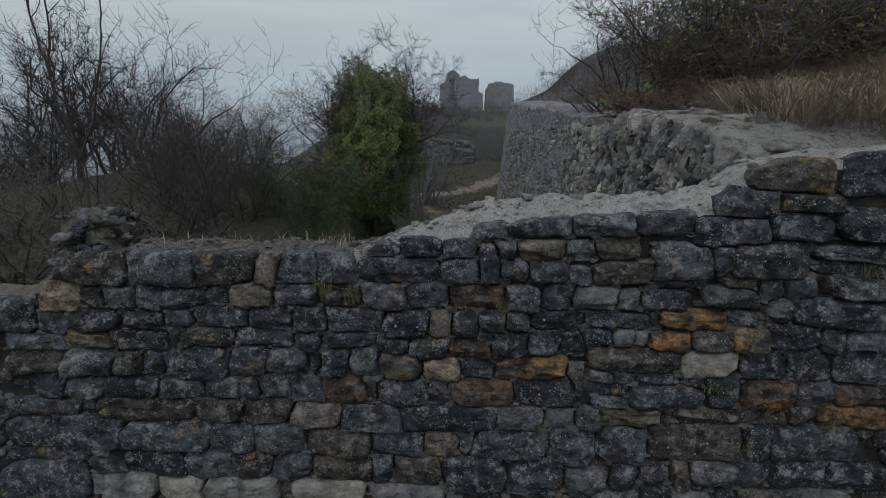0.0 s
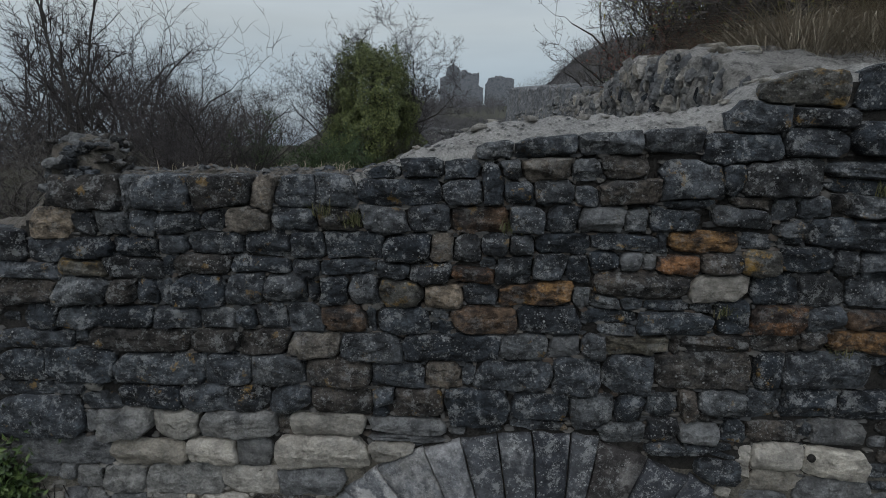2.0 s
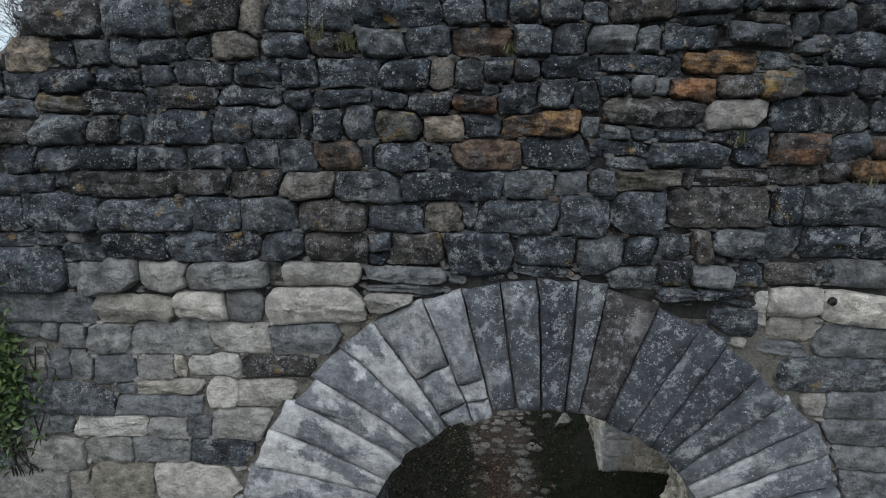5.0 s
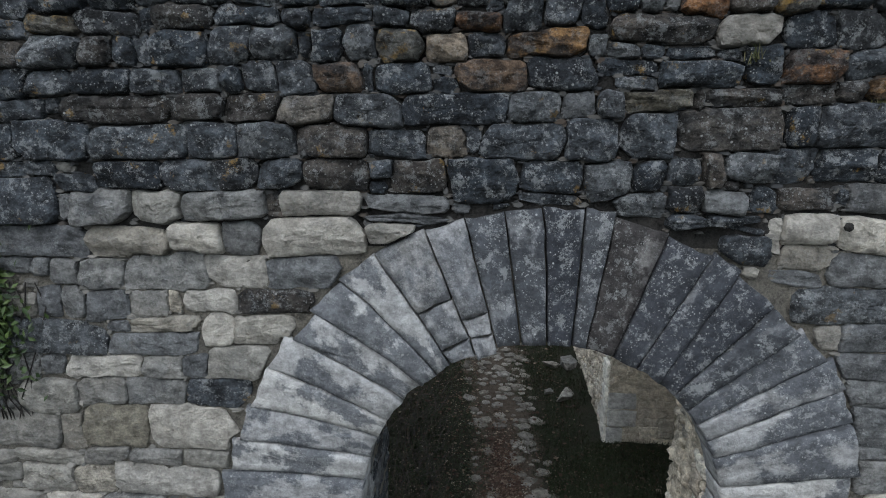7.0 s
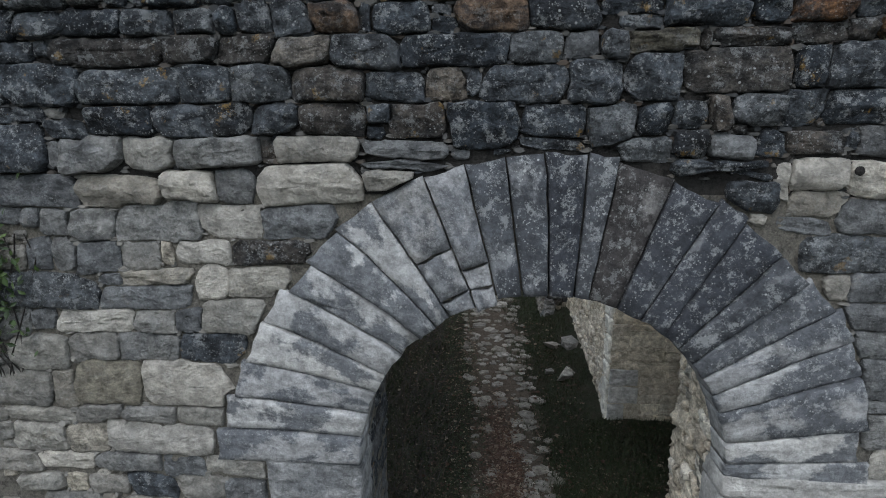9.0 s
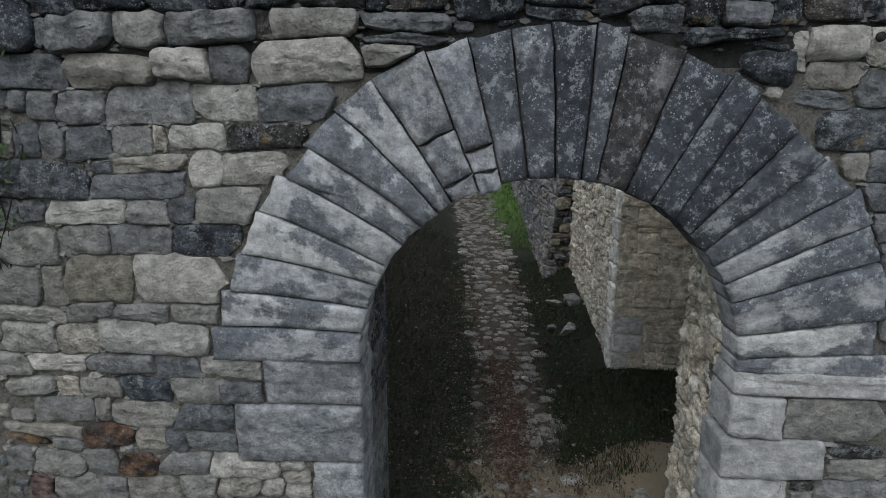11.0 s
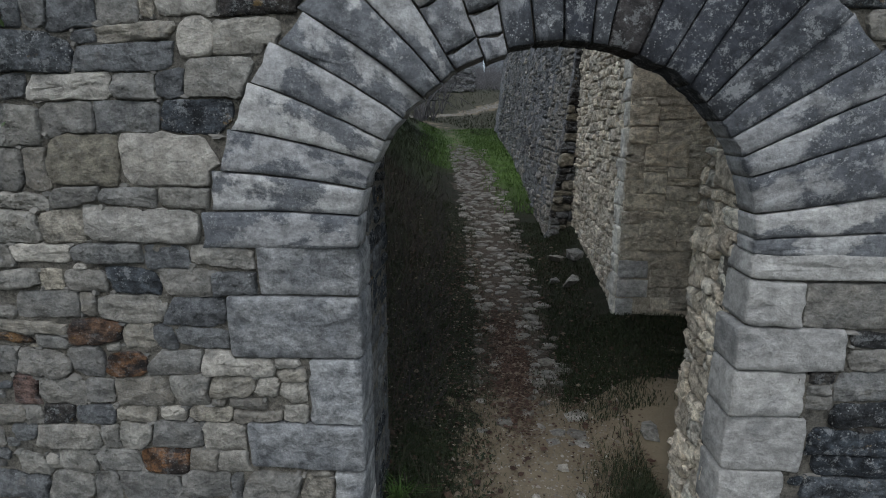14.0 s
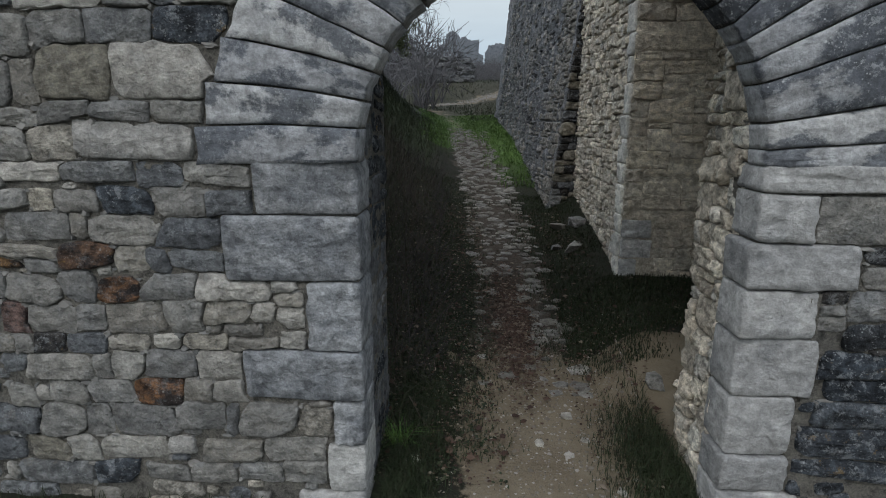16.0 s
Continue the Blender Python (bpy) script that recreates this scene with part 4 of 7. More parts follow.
course('ssppgpmmsgmmmmmmp', (1.55, 1.93, 4.42, 4.50), (1.68, 1.97, 4.23, 4.41), (1.96, 2.03, 4.30, 4.51), (2.03, 2.34, 4.36, 4.53), (2.05, 2.38, 4.21, 4.35), (2.36, 2.77, 4.32, 4.51), (1.99, 2.31, 4.10, 4.19), (2.32, 2.81, 4.10, 4.29), (2.17, 2.85, 3.87, 4.08), (2.29, 2.46, 3.70, 3.84), (2.48, 2.88, 3.69, 3.86), (2.46, 2.91, 3.49, 3.66), (2.53, 2.95, 3.30, 3.48), (2.60, 2.98, 3.04, 3.29), (2.64, 3.02, 2.94, 3.02), (2.66, 3.04, 2.70, 2.92), (2.79, 3.09, 2.44, 2.68))
course('gtgsgm', (-3.10, -2.76, 2.12, 2.24), (-2.74, -2.59, 2.12, 2.25), (-2.58, -2.27, 2.11, 2.25), (-2.25, -1.91, 2.10, 2.26), (-1.90, -1.57, 2.09, 2.27), (-1.56, -1.23, 2.10, 2.25))
course('gggm', (-2.94, -2.49, 1.92, 2.10), (-2.49, -2.38, 1.94, 2.10), (-2.37, -1.89, 1.90, 2.09), (-1.88, -1.45, 1.88, 2.08))
course('grrgmmg', (-3.16, -2.62, 1.80, 1.88), (-3.18, -2.85, 1.73, 1.79), (-2.60, -2.23, 1.74, 1.91), (-2.22, -1.99, 1.73, 1.88), (-1.99, -1.85, 1.72, 1.88), (-1.84, -1.46, 1.74, 1.86), (-2.84, -2.62, 1.70, 1.79))
course('gggrgpppgg', (-3.21, -3.01, 1.51, 1.68), (-2.99, -2.62, 1.47, 1.67), (-2.61, -2.37, 1.50, 1.71), (-2.36, -2.07, 1.49, 1.66), (-2.05, -1.69, 1.52, 1.70), (-1.68, -1.19, 1.53, 1.71), (-1.17, -1.02, 1.60, 1.69), (-1.01, -0.87, 1.60, 1.68), (-1.15, -0.93, 1.50, 1.59), (-1.31, -1.17, 1.65, 1.72))
course('kggggggg', (-3.06, -2.90, 1.26, 1.48), (-2.89, -2.54, 1.27, 1.46), (-2.53, -2.34, 1.30, 1.47), (-2.32, -1.93, 1.28, 1.50), (-1.92, -1.65, 1.30, 1.52), (-1.64, -1.33, 1.37, 1.54), (-1.31, -1.15, 1.39, 1.52), (-1.15, -0.94, 1.36, 1.49))
course('ggbmgptggg', (-3.29, -3.01, 1.11, 1.23), (-3.00, -2.89, 1.12, 1.24), (-2.87, -2.65, 1.13, 1.26), (-2.64, -2.35, 1.13, 1.26), (-2.34, -2.05, 1.15, 1.27), (-2.00, -1.84, 1.18, 1.27), (-1.81, -1.50, 1.18, 1.29), (-1.49, -1.16, 1.16, 1.26), (-1.12, -0.90, 1.17, 1.31), (-1.51, -1.26, 1.28, 1.36))
course('mggggg', (-3.14, -2.95, 0.98, 1.10), (-2.95, -2.48, 0.93, 1.10), (-2.47, -2.34, 0.95, 1.11), (-2.33, -2.10, 0.95, 1.14), (-2.09, -1.73, 0.96, 1.15), (-1.72, -1.37, 0.97, 1.16))
course('gpggrgg', (-3.12, -2.92, 0.69, 0.87), (-2.91, -2.82, 0.76, 0.86), (-2.80, -2.55, 0.75, 0.90), (-2.53, -2.20, 0.76, 0.92), (-2.19, -1.85, 0.76, 0.94), (-1.84, -1.64, 0.79, 0.95), (-1.62, -1.38, 0.81, 0.94))
course('mggggmgt', (-3.39, -2.94, 0.51, 0.70), (-2.92, -2.58, 0.49, 0.72), (-2.57, -2.39, 0.50, 0.74), (-2.37, -1.92, 0.51, 0.74), (-1.90, -1.56, 0.58, 0.78), (-1.56, -1.47, 0.53, 0.77), (-1.45, -1.06, 0.54, 0.78), (-1.02, -0.81, 0.57, 0.77))
course('moggpgg', (-3.44, -3.07, 0.27, 0.45), (-3.03, -2.74, 0.29, 0.45), (-2.73, -2.51, 0.30, 0.47), (-2.49, -1.99, 0.33, 0.49), (-1.98, -1.81, 0.38, 0.51), (-1.74, -1.32, 0.33, 0.49), (-1.29, -0.83, 0.35, 0.52))
course('gmsgggg', (-3.23, -3.14, 0.12, 0.24), (-3.14, -2.58, 0.10, 0.26), (-2.57, -2.25, 0.12, 0.29), (-2.17, -1.85, 0.14, 0.27), (-1.84, -1.52, 0.16, 0.29), (-1.49, -1.18, 0.18, 0.31), (-1.16, -0.85, 0.19, 0.34))
course('ggbbppmsssmmm', (2.20, 2.83, 1.99, 2.26), (2.54, 2.90, 1.71, 1.84), (2.54, 2.87, 1.86, 1.95), (2.29, 2.47, 1.60, 1.67), (2.30, 2.46, 1.52, 1.58), (2.30, 2.47, 1.43, 1.51), (2.49, 2.93, 1.51, 1.70), (2.51, 2.96, 1.31, 1.47), (2.38, 3.00, 1.10, 1.27), (2.44, 3.03, 0.94, 1.09), (2.39, 3.06, 0.76, 0.93), (2.31, 3.10, 0.53, 0.74), (2.31, 3.13, 0.38, 0.50))


def gate_edge(x, z):
    """True inside the arch ring and the corner blocks."""
    dx, dz = x - ARCH_X, z - ARCH_Z
    if dz >= 0:
        r = math.hypot(dx, dz)
        return r < 2.3 and r < ring_out(math.degrees(math.atan2(dz, -dx))) + 0.012
    return LEFT - reach(LEFT_Q, z) - 0.01 < x < RIGHT + reach(RIGHT_Q, z) + 0.01


def pack_gaps(boxes, x0, x1, z0):
    """Fills what the courses leave open with smaller and smaller rubble."""
    have = [b[:4] for b in boxes]
    for w, h, tries in ((0.42, 0.19, 260), (0.3, 0.16, 500), (0.2, 0.12, 900), (0.13, 0.08, 1500), (0.09, 0.05, 2200)):
        for _ in range(tries):
            cx, cz = rng.uniform(x0, x1), rng.uniform(z0, 7.0)
            hw, hh = w * rng.uniform(0.4, 0.6), h * rng.uniform(0.4, 0.6)
            if cz + hh > lerp_table(TOP, cx) - 0.01 or gate_edge(cx, cz):
                continue
            arr = np.array(have)
            near = (np.minimum(arr[:, 1], cx + hw) - np.maximum(arr[:, 0], cx - hw) > 0.006) & (np.minimum(arr[:, 3], cz + hh) - np.maximum(arr[:, 2], cz - hh) > 0.006)
            if near.any():
                continue
            have.append((cx - hw, cx + hw, cz - hh, cz + hh))
            kind = rng.choice("ssmmb") if cz > 4.55 or cx > 2.0 else rng.choice("gggmt")
            boxes.append((cx - hw, cx + hw, cz - hh, cz + hh, kind))
    return boxes


def rubble_outlines(boxes):
    """Outline of each stone: its box with knocked-off corners and leaning sides, stopped where a neighbour is nearer."""
    arr = np.array([b[:4] for b in boxes])
    mid = np.column_stack(((arr[:, 0] + arr[:, 1]) / 2, (arr[:, 2] + arr[:, 3]) / 2))
    half = np.maximum(np.column_stack(((arr[:, 1] - arr[:, 0]) / 2, (arr[:, 3] - arr[:, 2]) / 2)), 0.015)
    n = len(boxes)
    gen = np.random.default_rng(11)
    small = half.min(axis=1)
    lean, slope = gen.normal(0, 0.16, n), gen.normal(0, 0.07, n)
    cut = small[:, None] * np.where(gen.random((n, 4)) < 0.6, gen.uniform(0.12, 0.85, (n, 4)), 0.06)
    aspect = gen.uniform(0.6, 1.7, (n, 4))

    def reach_of(i, px, pz):
        u, v = px - mid[i, 0], pz - mid[i, 1]
        u, v = u - lean[i] * v, v - slope[i] * u
        qx, qz = np.abs(u) - half[i, 0], np.abs(v) - half[i, 1]
        d = np.maximum(qx, qz)
        k = (u > 0).astype(int) + 2 * (v > 0)
        a = aspect[i][k]
        return np.maximum(d, (qx * a + qz / a + cut[i][k]) / np.hypot(a, 1 / a))

    res = []
    for i in range(n):
        hw, hh = half[i]
        per = 4 * (hw + hh)
        count = int(clamp(per / 0.04, 14, 30))
        at = (np.arange(count) + 0.5 * gen.random(count)) / count * per
        tx = np.select([at < 2 * hw, at < 2 * hw + 2 * hh, at < 4 * hw + 2 * hh], [at - hw, hw, 3 * hw + 2 * hh - at], -hw)
        tz = np.select([at < 2 * hw, at < 2 * hw + 2 * hh, at < 4 * hw + 2 * hh], [-hh, at - 2 * hw - hh, hh], per - hh - at)
        ks = np.linspace(0.3, 1.3, 44)
        px, pz = mid[i, 0] + tx[:, None] * ks, mid[i, 1] + tz[:, None] * ks
        own = reach_of(i, px, pz)
        others = [j for j in range(n) if j != i and abs(mid[j, 0] - mid[i, 0]) < hw + half[j, 0] + 0.06 and abs(mid[j, 1] - mid[i, 1]) < hh + half[j, 1] + 0.06]
        joint = gen.uniform(0.003, 0.015)
        ok = own < gen.uniform(0.004, 0.022)
        for j in others:
            ok &= own + joint < reach_of(j, px, pz)
        last = np.where(ok.all(axis=1), ks.size - 1, np.argmin(ok, axis=1))
        pts = []
        for q in range(count):
            k = int(last[q])
            x, z = px[q, k], pz[q, k]
            while k > 0 and (gate_edge(x, z) or z > lerp_table(TOP, x) + 0.01):
                k -= 1
                x, z = px[q, k], pz[q, k]
            w = 0.009
            pts.append((x + w * (n3(x * 13, z * 17, i) + 0.7 * n3(x * 37, z * 37, i)), z + w * (n3(x * 13 + 5, z * 17, i) + 0.7 * n3(x * 37, z * 37 + 5, i))))
        res.append(pts)
    return res


def rubble_mesh(outline, material, proud, seed, flaky):
    """A rough stone: a broken rim, and a face of a few tilted planes with flaking beds."""
    cx = sum(p[0] for p in outline) / len(outline)
    cz = sum(p[1] for p in outline) / len(outline)
    hw = max(0.015, max(abs(p[0] - cx) for p in outline))
    hh = max(0.015, max(abs(p[1] - cz) for p in outline))
    n, small = len(outline), min(hw, hh)
    planes = [(rng.gauss(0, 0.6), rng.gauss(0, 0.7), rng.uniform(-0.3, 0.3)) for _ in range(5)]
    verts, faces = [], []
    rim = min(rng.uniform(0.006, 0.016), small * 0.3)
    rings = ((0.0, None), (0.0, 0.25), (rim * 0.45, 0.8), (rim * 1.1, 0.98), (small * 0.36, 1.0), (small * 0.62, 1.0), (small * 0.84, 1.0))
    for inset, level in rings:
        for x, z in outline:
            u, v = (x - cx) * (1 - min(0.9, inset / hw)), (z - cz) * (1 - min(0.9, inset / hh))
            if level is None:
                verts.append((u, 0.1, v))
                continue
            cutoff = max(0.0, max(a * u / hw + b * v / hh + c - 0.3 for a, b, c in planes))
            chip = 0.55 * n3(u * 11 + seed, v * 17, seed * 1.7) + 0.45 * n3(u * 31, v * 43 + seed, seed)
            bed = flaky * n3(seed, (v + 0.15 * u) * 46, seed)
            y = -proud * level * (1 - 0.75 * min(1, cutoff)) + ((0.016 + 0.012 * min(1, flaky)) * chip + 0.01 * bed) * (1 if level > 0.5 else 0.5)
            verts.append((u, y, v))
    verts.append((0, -proud + 0.01 * n3(seed, 0.3, seed), 0))
    last = len(rings) - 1
    for r in range(last):
        for i in range(n):
            j = (i + 1) % n
            faces.append((r * n + i, r * n + j, (r + 1) * n + j, (r + 1) * n + i))
    for i in range(n):
        faces.append((last * n + i, last * n + (i + 1) % n, len(verts) - 1))
    me = mesh_of("stone", verts, faces, material)
    me.polygons.foreach_set("use_smooth", [k >= 3 * n for k in range(len(faces))])
    return me, cx, cz


def gate_kind(kind, x, z):
    high = z > 4.62 + 0.12 * n3(x * 1.5, 3.3) if x < 2.0 else z > 4.6 or z < 1.6
    return BROWN if kind == "k" and z > 3 else (HIGH if high else KIND)[kind]


HIGH = {"s": SLATE, "m": MID, "r": RUST, "p": GREY, "g": GREYDARK, "b": BROWN, "t": TANDULL, "y": GOLDEN, "k": REDDISH, "o": BROWN}
KIND = {"s": MID, "m": GREYDARK, "r": RUST, "p": PALE, "g": GREY, "b": BROWN, "t": TANPALE, "y": GOLDEN, "k": REDDISH, "o": OLIVE}


stones = [b for b in GATE_STONES if not gate_edge((b[0] + b[1]) / 2, (b[2] + b[3]) / 2)]
stones = pack_gaps(stones, -3.75, 3.75, -0.35)
for k, (box, line) in enumerate(zip(stones, rubble_outlines(stones))):
    if area(line) < 0.0009:
        continue
    x, z = (box[0] + box[1]) / 2, (box[2] + box[3]) / 2
    high = z > SPLIT_Z
    big = min(box[1] - box[0], box[3] - box[2]) > 0.09
    proud = rng.uniform(0.03, 0.095) if high and big else rng.uniform(0.016, 0.042) if big else rng.uniform(0.005, 0.035)
    me, cx, cz = rubble_mesh(line, gate_kind(box[4], x, z), proud, k * 1.31, rng.choice((0.2, 0.5, 1.0, 1.6)) if high else rng.choice((0.0, 0.3, 0.7)))
    part("stone", me, upper if high else left if x < ARCH_X else right, m=pose(cx, 0, cz))
# A dark disc on the block stands for the shade inside a socket hole.
disc_v = [(2.385 + r * math.cos(a * 0.524), y, 4.477 + r * 1.1 * math.sin(a * 0.524)) for r, y in ((0.025, -0.066), (0.024, -0.05)) for a in range(12)]
part("socket_hole", mesh_of("socket_hole", disc_v, [tuple(range(12))[::-1]] + [(i, (i + 1) % 12, 12 + (i + 1) % 12, 12 + i) for i in range(12)], MORTAR_DARK), right, "dark disc on a pale block standing for a shaded socket hole")


def chinking(name, cells, chance, y, material, label, parent):
    """Small packing stones in the corners between the big ones, one mesh of stuff."""
    v, f = [], []
    for c in cells:
        for x, z in c[:4]:
            if rng.random() > chance:
                continue
            p = clear_gate(x, z, (x, z))
            if p is None or z > lerp_table(TOP, x) - 0.06:
                continue
            a, b = rng.uniform(0.014, 0.06), rng.uniform(0.01, 0.03)
            o, turn = len(v), rng.uniform(-0.5, 0.5)
            for k in range(6):
                an = turn + k * math.pi / 3
                rr = rng.uniform(0.75, 1.2)
                v.append((x + a * rr * math.cos(an), y + 0.03, z + b * rr * math.sin(an)))
            for k in range(6):
                q = v[o + k]
                v.append((x + (q[0] - x) * 0.7, y - rng.uniform(0.0, 0.02), z + (q[2] - z) * 0.7))
            f += [(o + k, o + (k + 1) % 6, o + 6 + (k + 1) % 6, o + 6 + k) for k in range(6)] + [tuple(range(o + 6, o + 12))]
    part(name, mesh_of(name, v, f, material, False), parent, label, kind="stuff")


def joint_mortar(name, x0, x1, z0, z1, y, swell, material, label, parent):
    """Uneven mortar and fines that fill the joints, higher in some than in others."""
    nx, nz = round((x1 - x0) / 0.035), round((z1 - z0) / 0.035)
    keep, v, f = {}, [], []
    for j in range(nz + 1):
        for i in range(nx + 1):
            x, z = x0 + (x1 - x0) * i / nx, z0 + (z1 - z0) * j / nz
            if z > lerp_table(TOP, x) - 0.06:
                continue
            if z > ARCH_Z and math.hypot(x - ARCH_X, z - ARCH_Z) < ARCH_OUT - 0.12:
                continue
            if z <= ARCH_Z and LEFT - reach(LEFT_Q, z) + 0.06 < x < RIGHT + reach(RIGHT_Q, z) - 0.06:
                continue
            keep[i, j] = len(v)
            v.append((x, y - swell * (n3(x * 2.3, z * 2.3, 11) + 0.8 * n3(x * 9, z * 9, 12) + 0.6 * n3(x * 24, z * 24, 13)), z))
    for (i, j), a in keep.items():
        q = [keep.get(k) for k in ((i + 1, j), (i + 1, j + 1), (i, j + 1))]
        if None not in q:
            f.append((a, *q))
    part(name, mesh_of(name, v, f, material), parent, label, kind="stuff")


corner_cells = [((a, c), (b, c), (b, d), (a, d)) for a, b, c, d, _ in GATE_STONES]
joint_mortar("joint_mortar", -3.7, 3.9, 4.3, 7.0, 0.014, 0.02, MORTAR_DARK, "dark earthy mortar and fines in the joints", upper)
joint_mortar("joint_mortar", -3.7, LEFT, -0.3, 4.32, 0.007, 0.02, MORTAR, "grey lime mortar in the joints", left)
joint_mortar("joint_mortar", ARCH_X, 3.9, -0.3, 4.32, 0.008, 0.02, MORTAR, "grey lime mortar in the joints", right)
chinking("packing_stone", [c for c in corner_cells if c[0][1] > 4.3], 0.95, 0.002, CHINK, "small packing stones between the rubble", upper)
chinking("packing_stone", [c for c in corner_cells if c[0][1] <= 4.3], 0.3, -0.004, CHINKPALE, "small pale packing stones between the rubble", left)


def voussoir(low, high, inner, outer, material, depth=0.3, proud=0.03):
    """A wedge of the arch between two joints, its edges chipped, standing out from the wall."""
    gap = 0.0045

    def joint(j, r, sgn):
        k = (r - ARCH_R) / (ARCH_OUT - ARCH_R)
        return j[0] + (j[1] - j[0]) * k + sgn * math.degrees(gap / r)

    n = 7
    rs = [inner + (outer - inner) * i / n for i in range(n + 1)]
    ring = [(r, joint(low, r, 1)) for r in rs[::-1]]
    arc = [(inner, i / 4) for i in range(1, 4)]
    ring += [(inner, joint(low, inner, 1) * (1 - f) + joint(high, inner, -1) * f) for _, f in arc]
    ring += [(r, joint(high, r, -1)) for r in rs]
    ring += [(outer - 0.02 * rng.random(), joint(low, outer, 1) * f + joint(high, outer, -1) * (1 - f)) for f in (0.25, 0.5, 0.75)]
    pts = []
    for r, a in ring:
        x, z = ARCH_X - r * math.cos(radians(a)), ARCH_Z + r * math.sin(radians(a))
        e = 0.006 if inner + 0.01 < r < outer - 0.01 else 0.013
        pts.append((x + e * (n3(x * 9, z * 9, 3.1) + 0.6 * n3(x * 31, z * 31, a)), z + e * (n3(x * 9, z * 9, 7.1) + 0.6 * n3(x * 31, z * 31, a + 5))))
    return block_mesh("voussoir", pts, material, proud, depth, 0.01, 0.006, low[0])


arch = empty("gate_arch", "round gate arch of long dressed grey limestone wedges", "arch", "structure")
for i, (a0, a1) in enumerate(zip(JOINTS, JOINTS[1:])):
    mid = (a0[0] + a1[0]) / 2
    mat = ASHLAR if mid < 59 else ASHMOTTLE if mid < 75 else ASHBROWN if 101 < mid < 110 else ASHDARK if mid < 139 else ASHMIX if mid < 168 else ASHLAR
    for r0, r1 in SPLIT_RING.get(i, ((ARCH_R - (0.03 if 70 < mid < 75 else 0), OUTER[i]),)):
        me, cx, cz = voussoir(a0, a1, r0 + 0.004, r1, mat, 0.21, rng.uniform(0.02, 0.05))
        part("voussoir", me, arch, m=pose(cx, 0, cz))


def quoin(x0, x1, z0, z1, material, proud=0.03, depth=0.3):
    o = worn_outline(((x0, z0), (x1, z0), (x1, z1), (x0, z1)), 0.01, 0.022, 0.012, x0 + z0)
    me, cx, cz = block_mesh("corner_block", o, material, proud, depth, 0.016, 0.014, x0 * 3 + z0)
    return me, cx, cz


top = ARCH_Z
for low, d in LEFT_Q:
    me, cx, cz = quoin(LEFT - d, LEFT, low, top, LEFTQ if low > 0.45 else QUOIN, rng.uniform(0.02, 0.04), 0.34)
    part("corner_block", me, left, "dressed limestone corner block", pose(cx, 0, cz))
    top = low
top = ARCH_Z
for low, d in RIGHT_Q:
    out_ = 0.0 if low > 1.9 else 0.035
    me, cx, cz = quoin(RIGHT - out_, RIGHT + d, low, top, QUOIN, rng.uniform(0.015, 0.032), 0.3)
    part("corner_block", me, right, "pale dressed limestone corner block", pose(cx, 0, cz))
    top = low


# ---- wall top ----
def sheet(name, us, vs, f, material):
    """A surface from a function of two running values."""
    verts = [f(u, v) for v in vs for u in us]
    w = len(us)
    faces = [(j * w + i, j * w + i + 1, (j + 1) * w + i + 1, (j + 1) * w + i) for j in range(len(vs) - 1) for i in range(w - 1)]
    return mesh_of(name, verts, faces, material)


def steps(a, b, d):
    n = max(1, round((b - a) / d))
    return [a + (b - a) * i / n for i in range(n + 1)]


def cap_point(x, v):
    """Rough capping of the wall: rises behind the face stones, drops at the back."""
    y = 0.02 + 0.62 * v
    z = lerp_table(TOP, x) - 0.05 + (0.07 + 0.09 * smooth01(x, -0.4, 0.3) * (1 - smooth01(x, 1.5, 1.8))) * math.sin(math.pi * min(1, v * 1.3)) + 0.035 * n3(x * 5, y * 6, 1) + 0.02 * n3(x * 16, y * 16, 2)
    if v > 0.9:
        z -= 0.25 * (v - 0.9) / 0.1
    if v == 0:
        z -= 0.06
    return (x, y, z)


tagged(part("wall_capping", sheet("wall_capping", steps(-0.62, 6, 0.04), steps(0, 1, 0.06), cap_point, CAP)), "pale crumbling lime capping on the wall top", "wall top", kind="structure")
tagged(part("wall_capping_earth", sheet("wall_capping_earth", steps(-6, -0.6, 0.04), steps(0, 1, 0.06), cap_point, EARTHCAP)), "dark earth and rubble on the wall top", "wall top", kind="structure")


def boulder(name, sx, sy, sz, material, seed, detail=2, rough=0.25):
    """A rounded, broken stone."""
    bm = bmesh.new()
    bmesh.ops.create_icosphere(bm, subdivisions=detail, radius=1.0)
    for v in bm.verts:
        p = v.co.copy()
        k = 1 + rough * n3(p.x * 1.3 + seed, p.y * 1.3, p.z * 1.3) + rough * 0.5 * n3(p.x * 3.5, p.y * 3.5 + seed, p.z * 3.5)
        q = Vector([math.copysign(abs(c) ** (0.7 if detail == 1 else 0.75), c) for c in p]) * k
        v.co = (q.x * sx, q.y * sy, q.z * sz)
    me = bpy.data.meshes.new(name)
    bm.to_mesh(me)
    bm.free()
    me.materials.append(material)
    me.polygons.foreach_set("use_smooth", [detail > 1] * len(me.polygons))
    return me


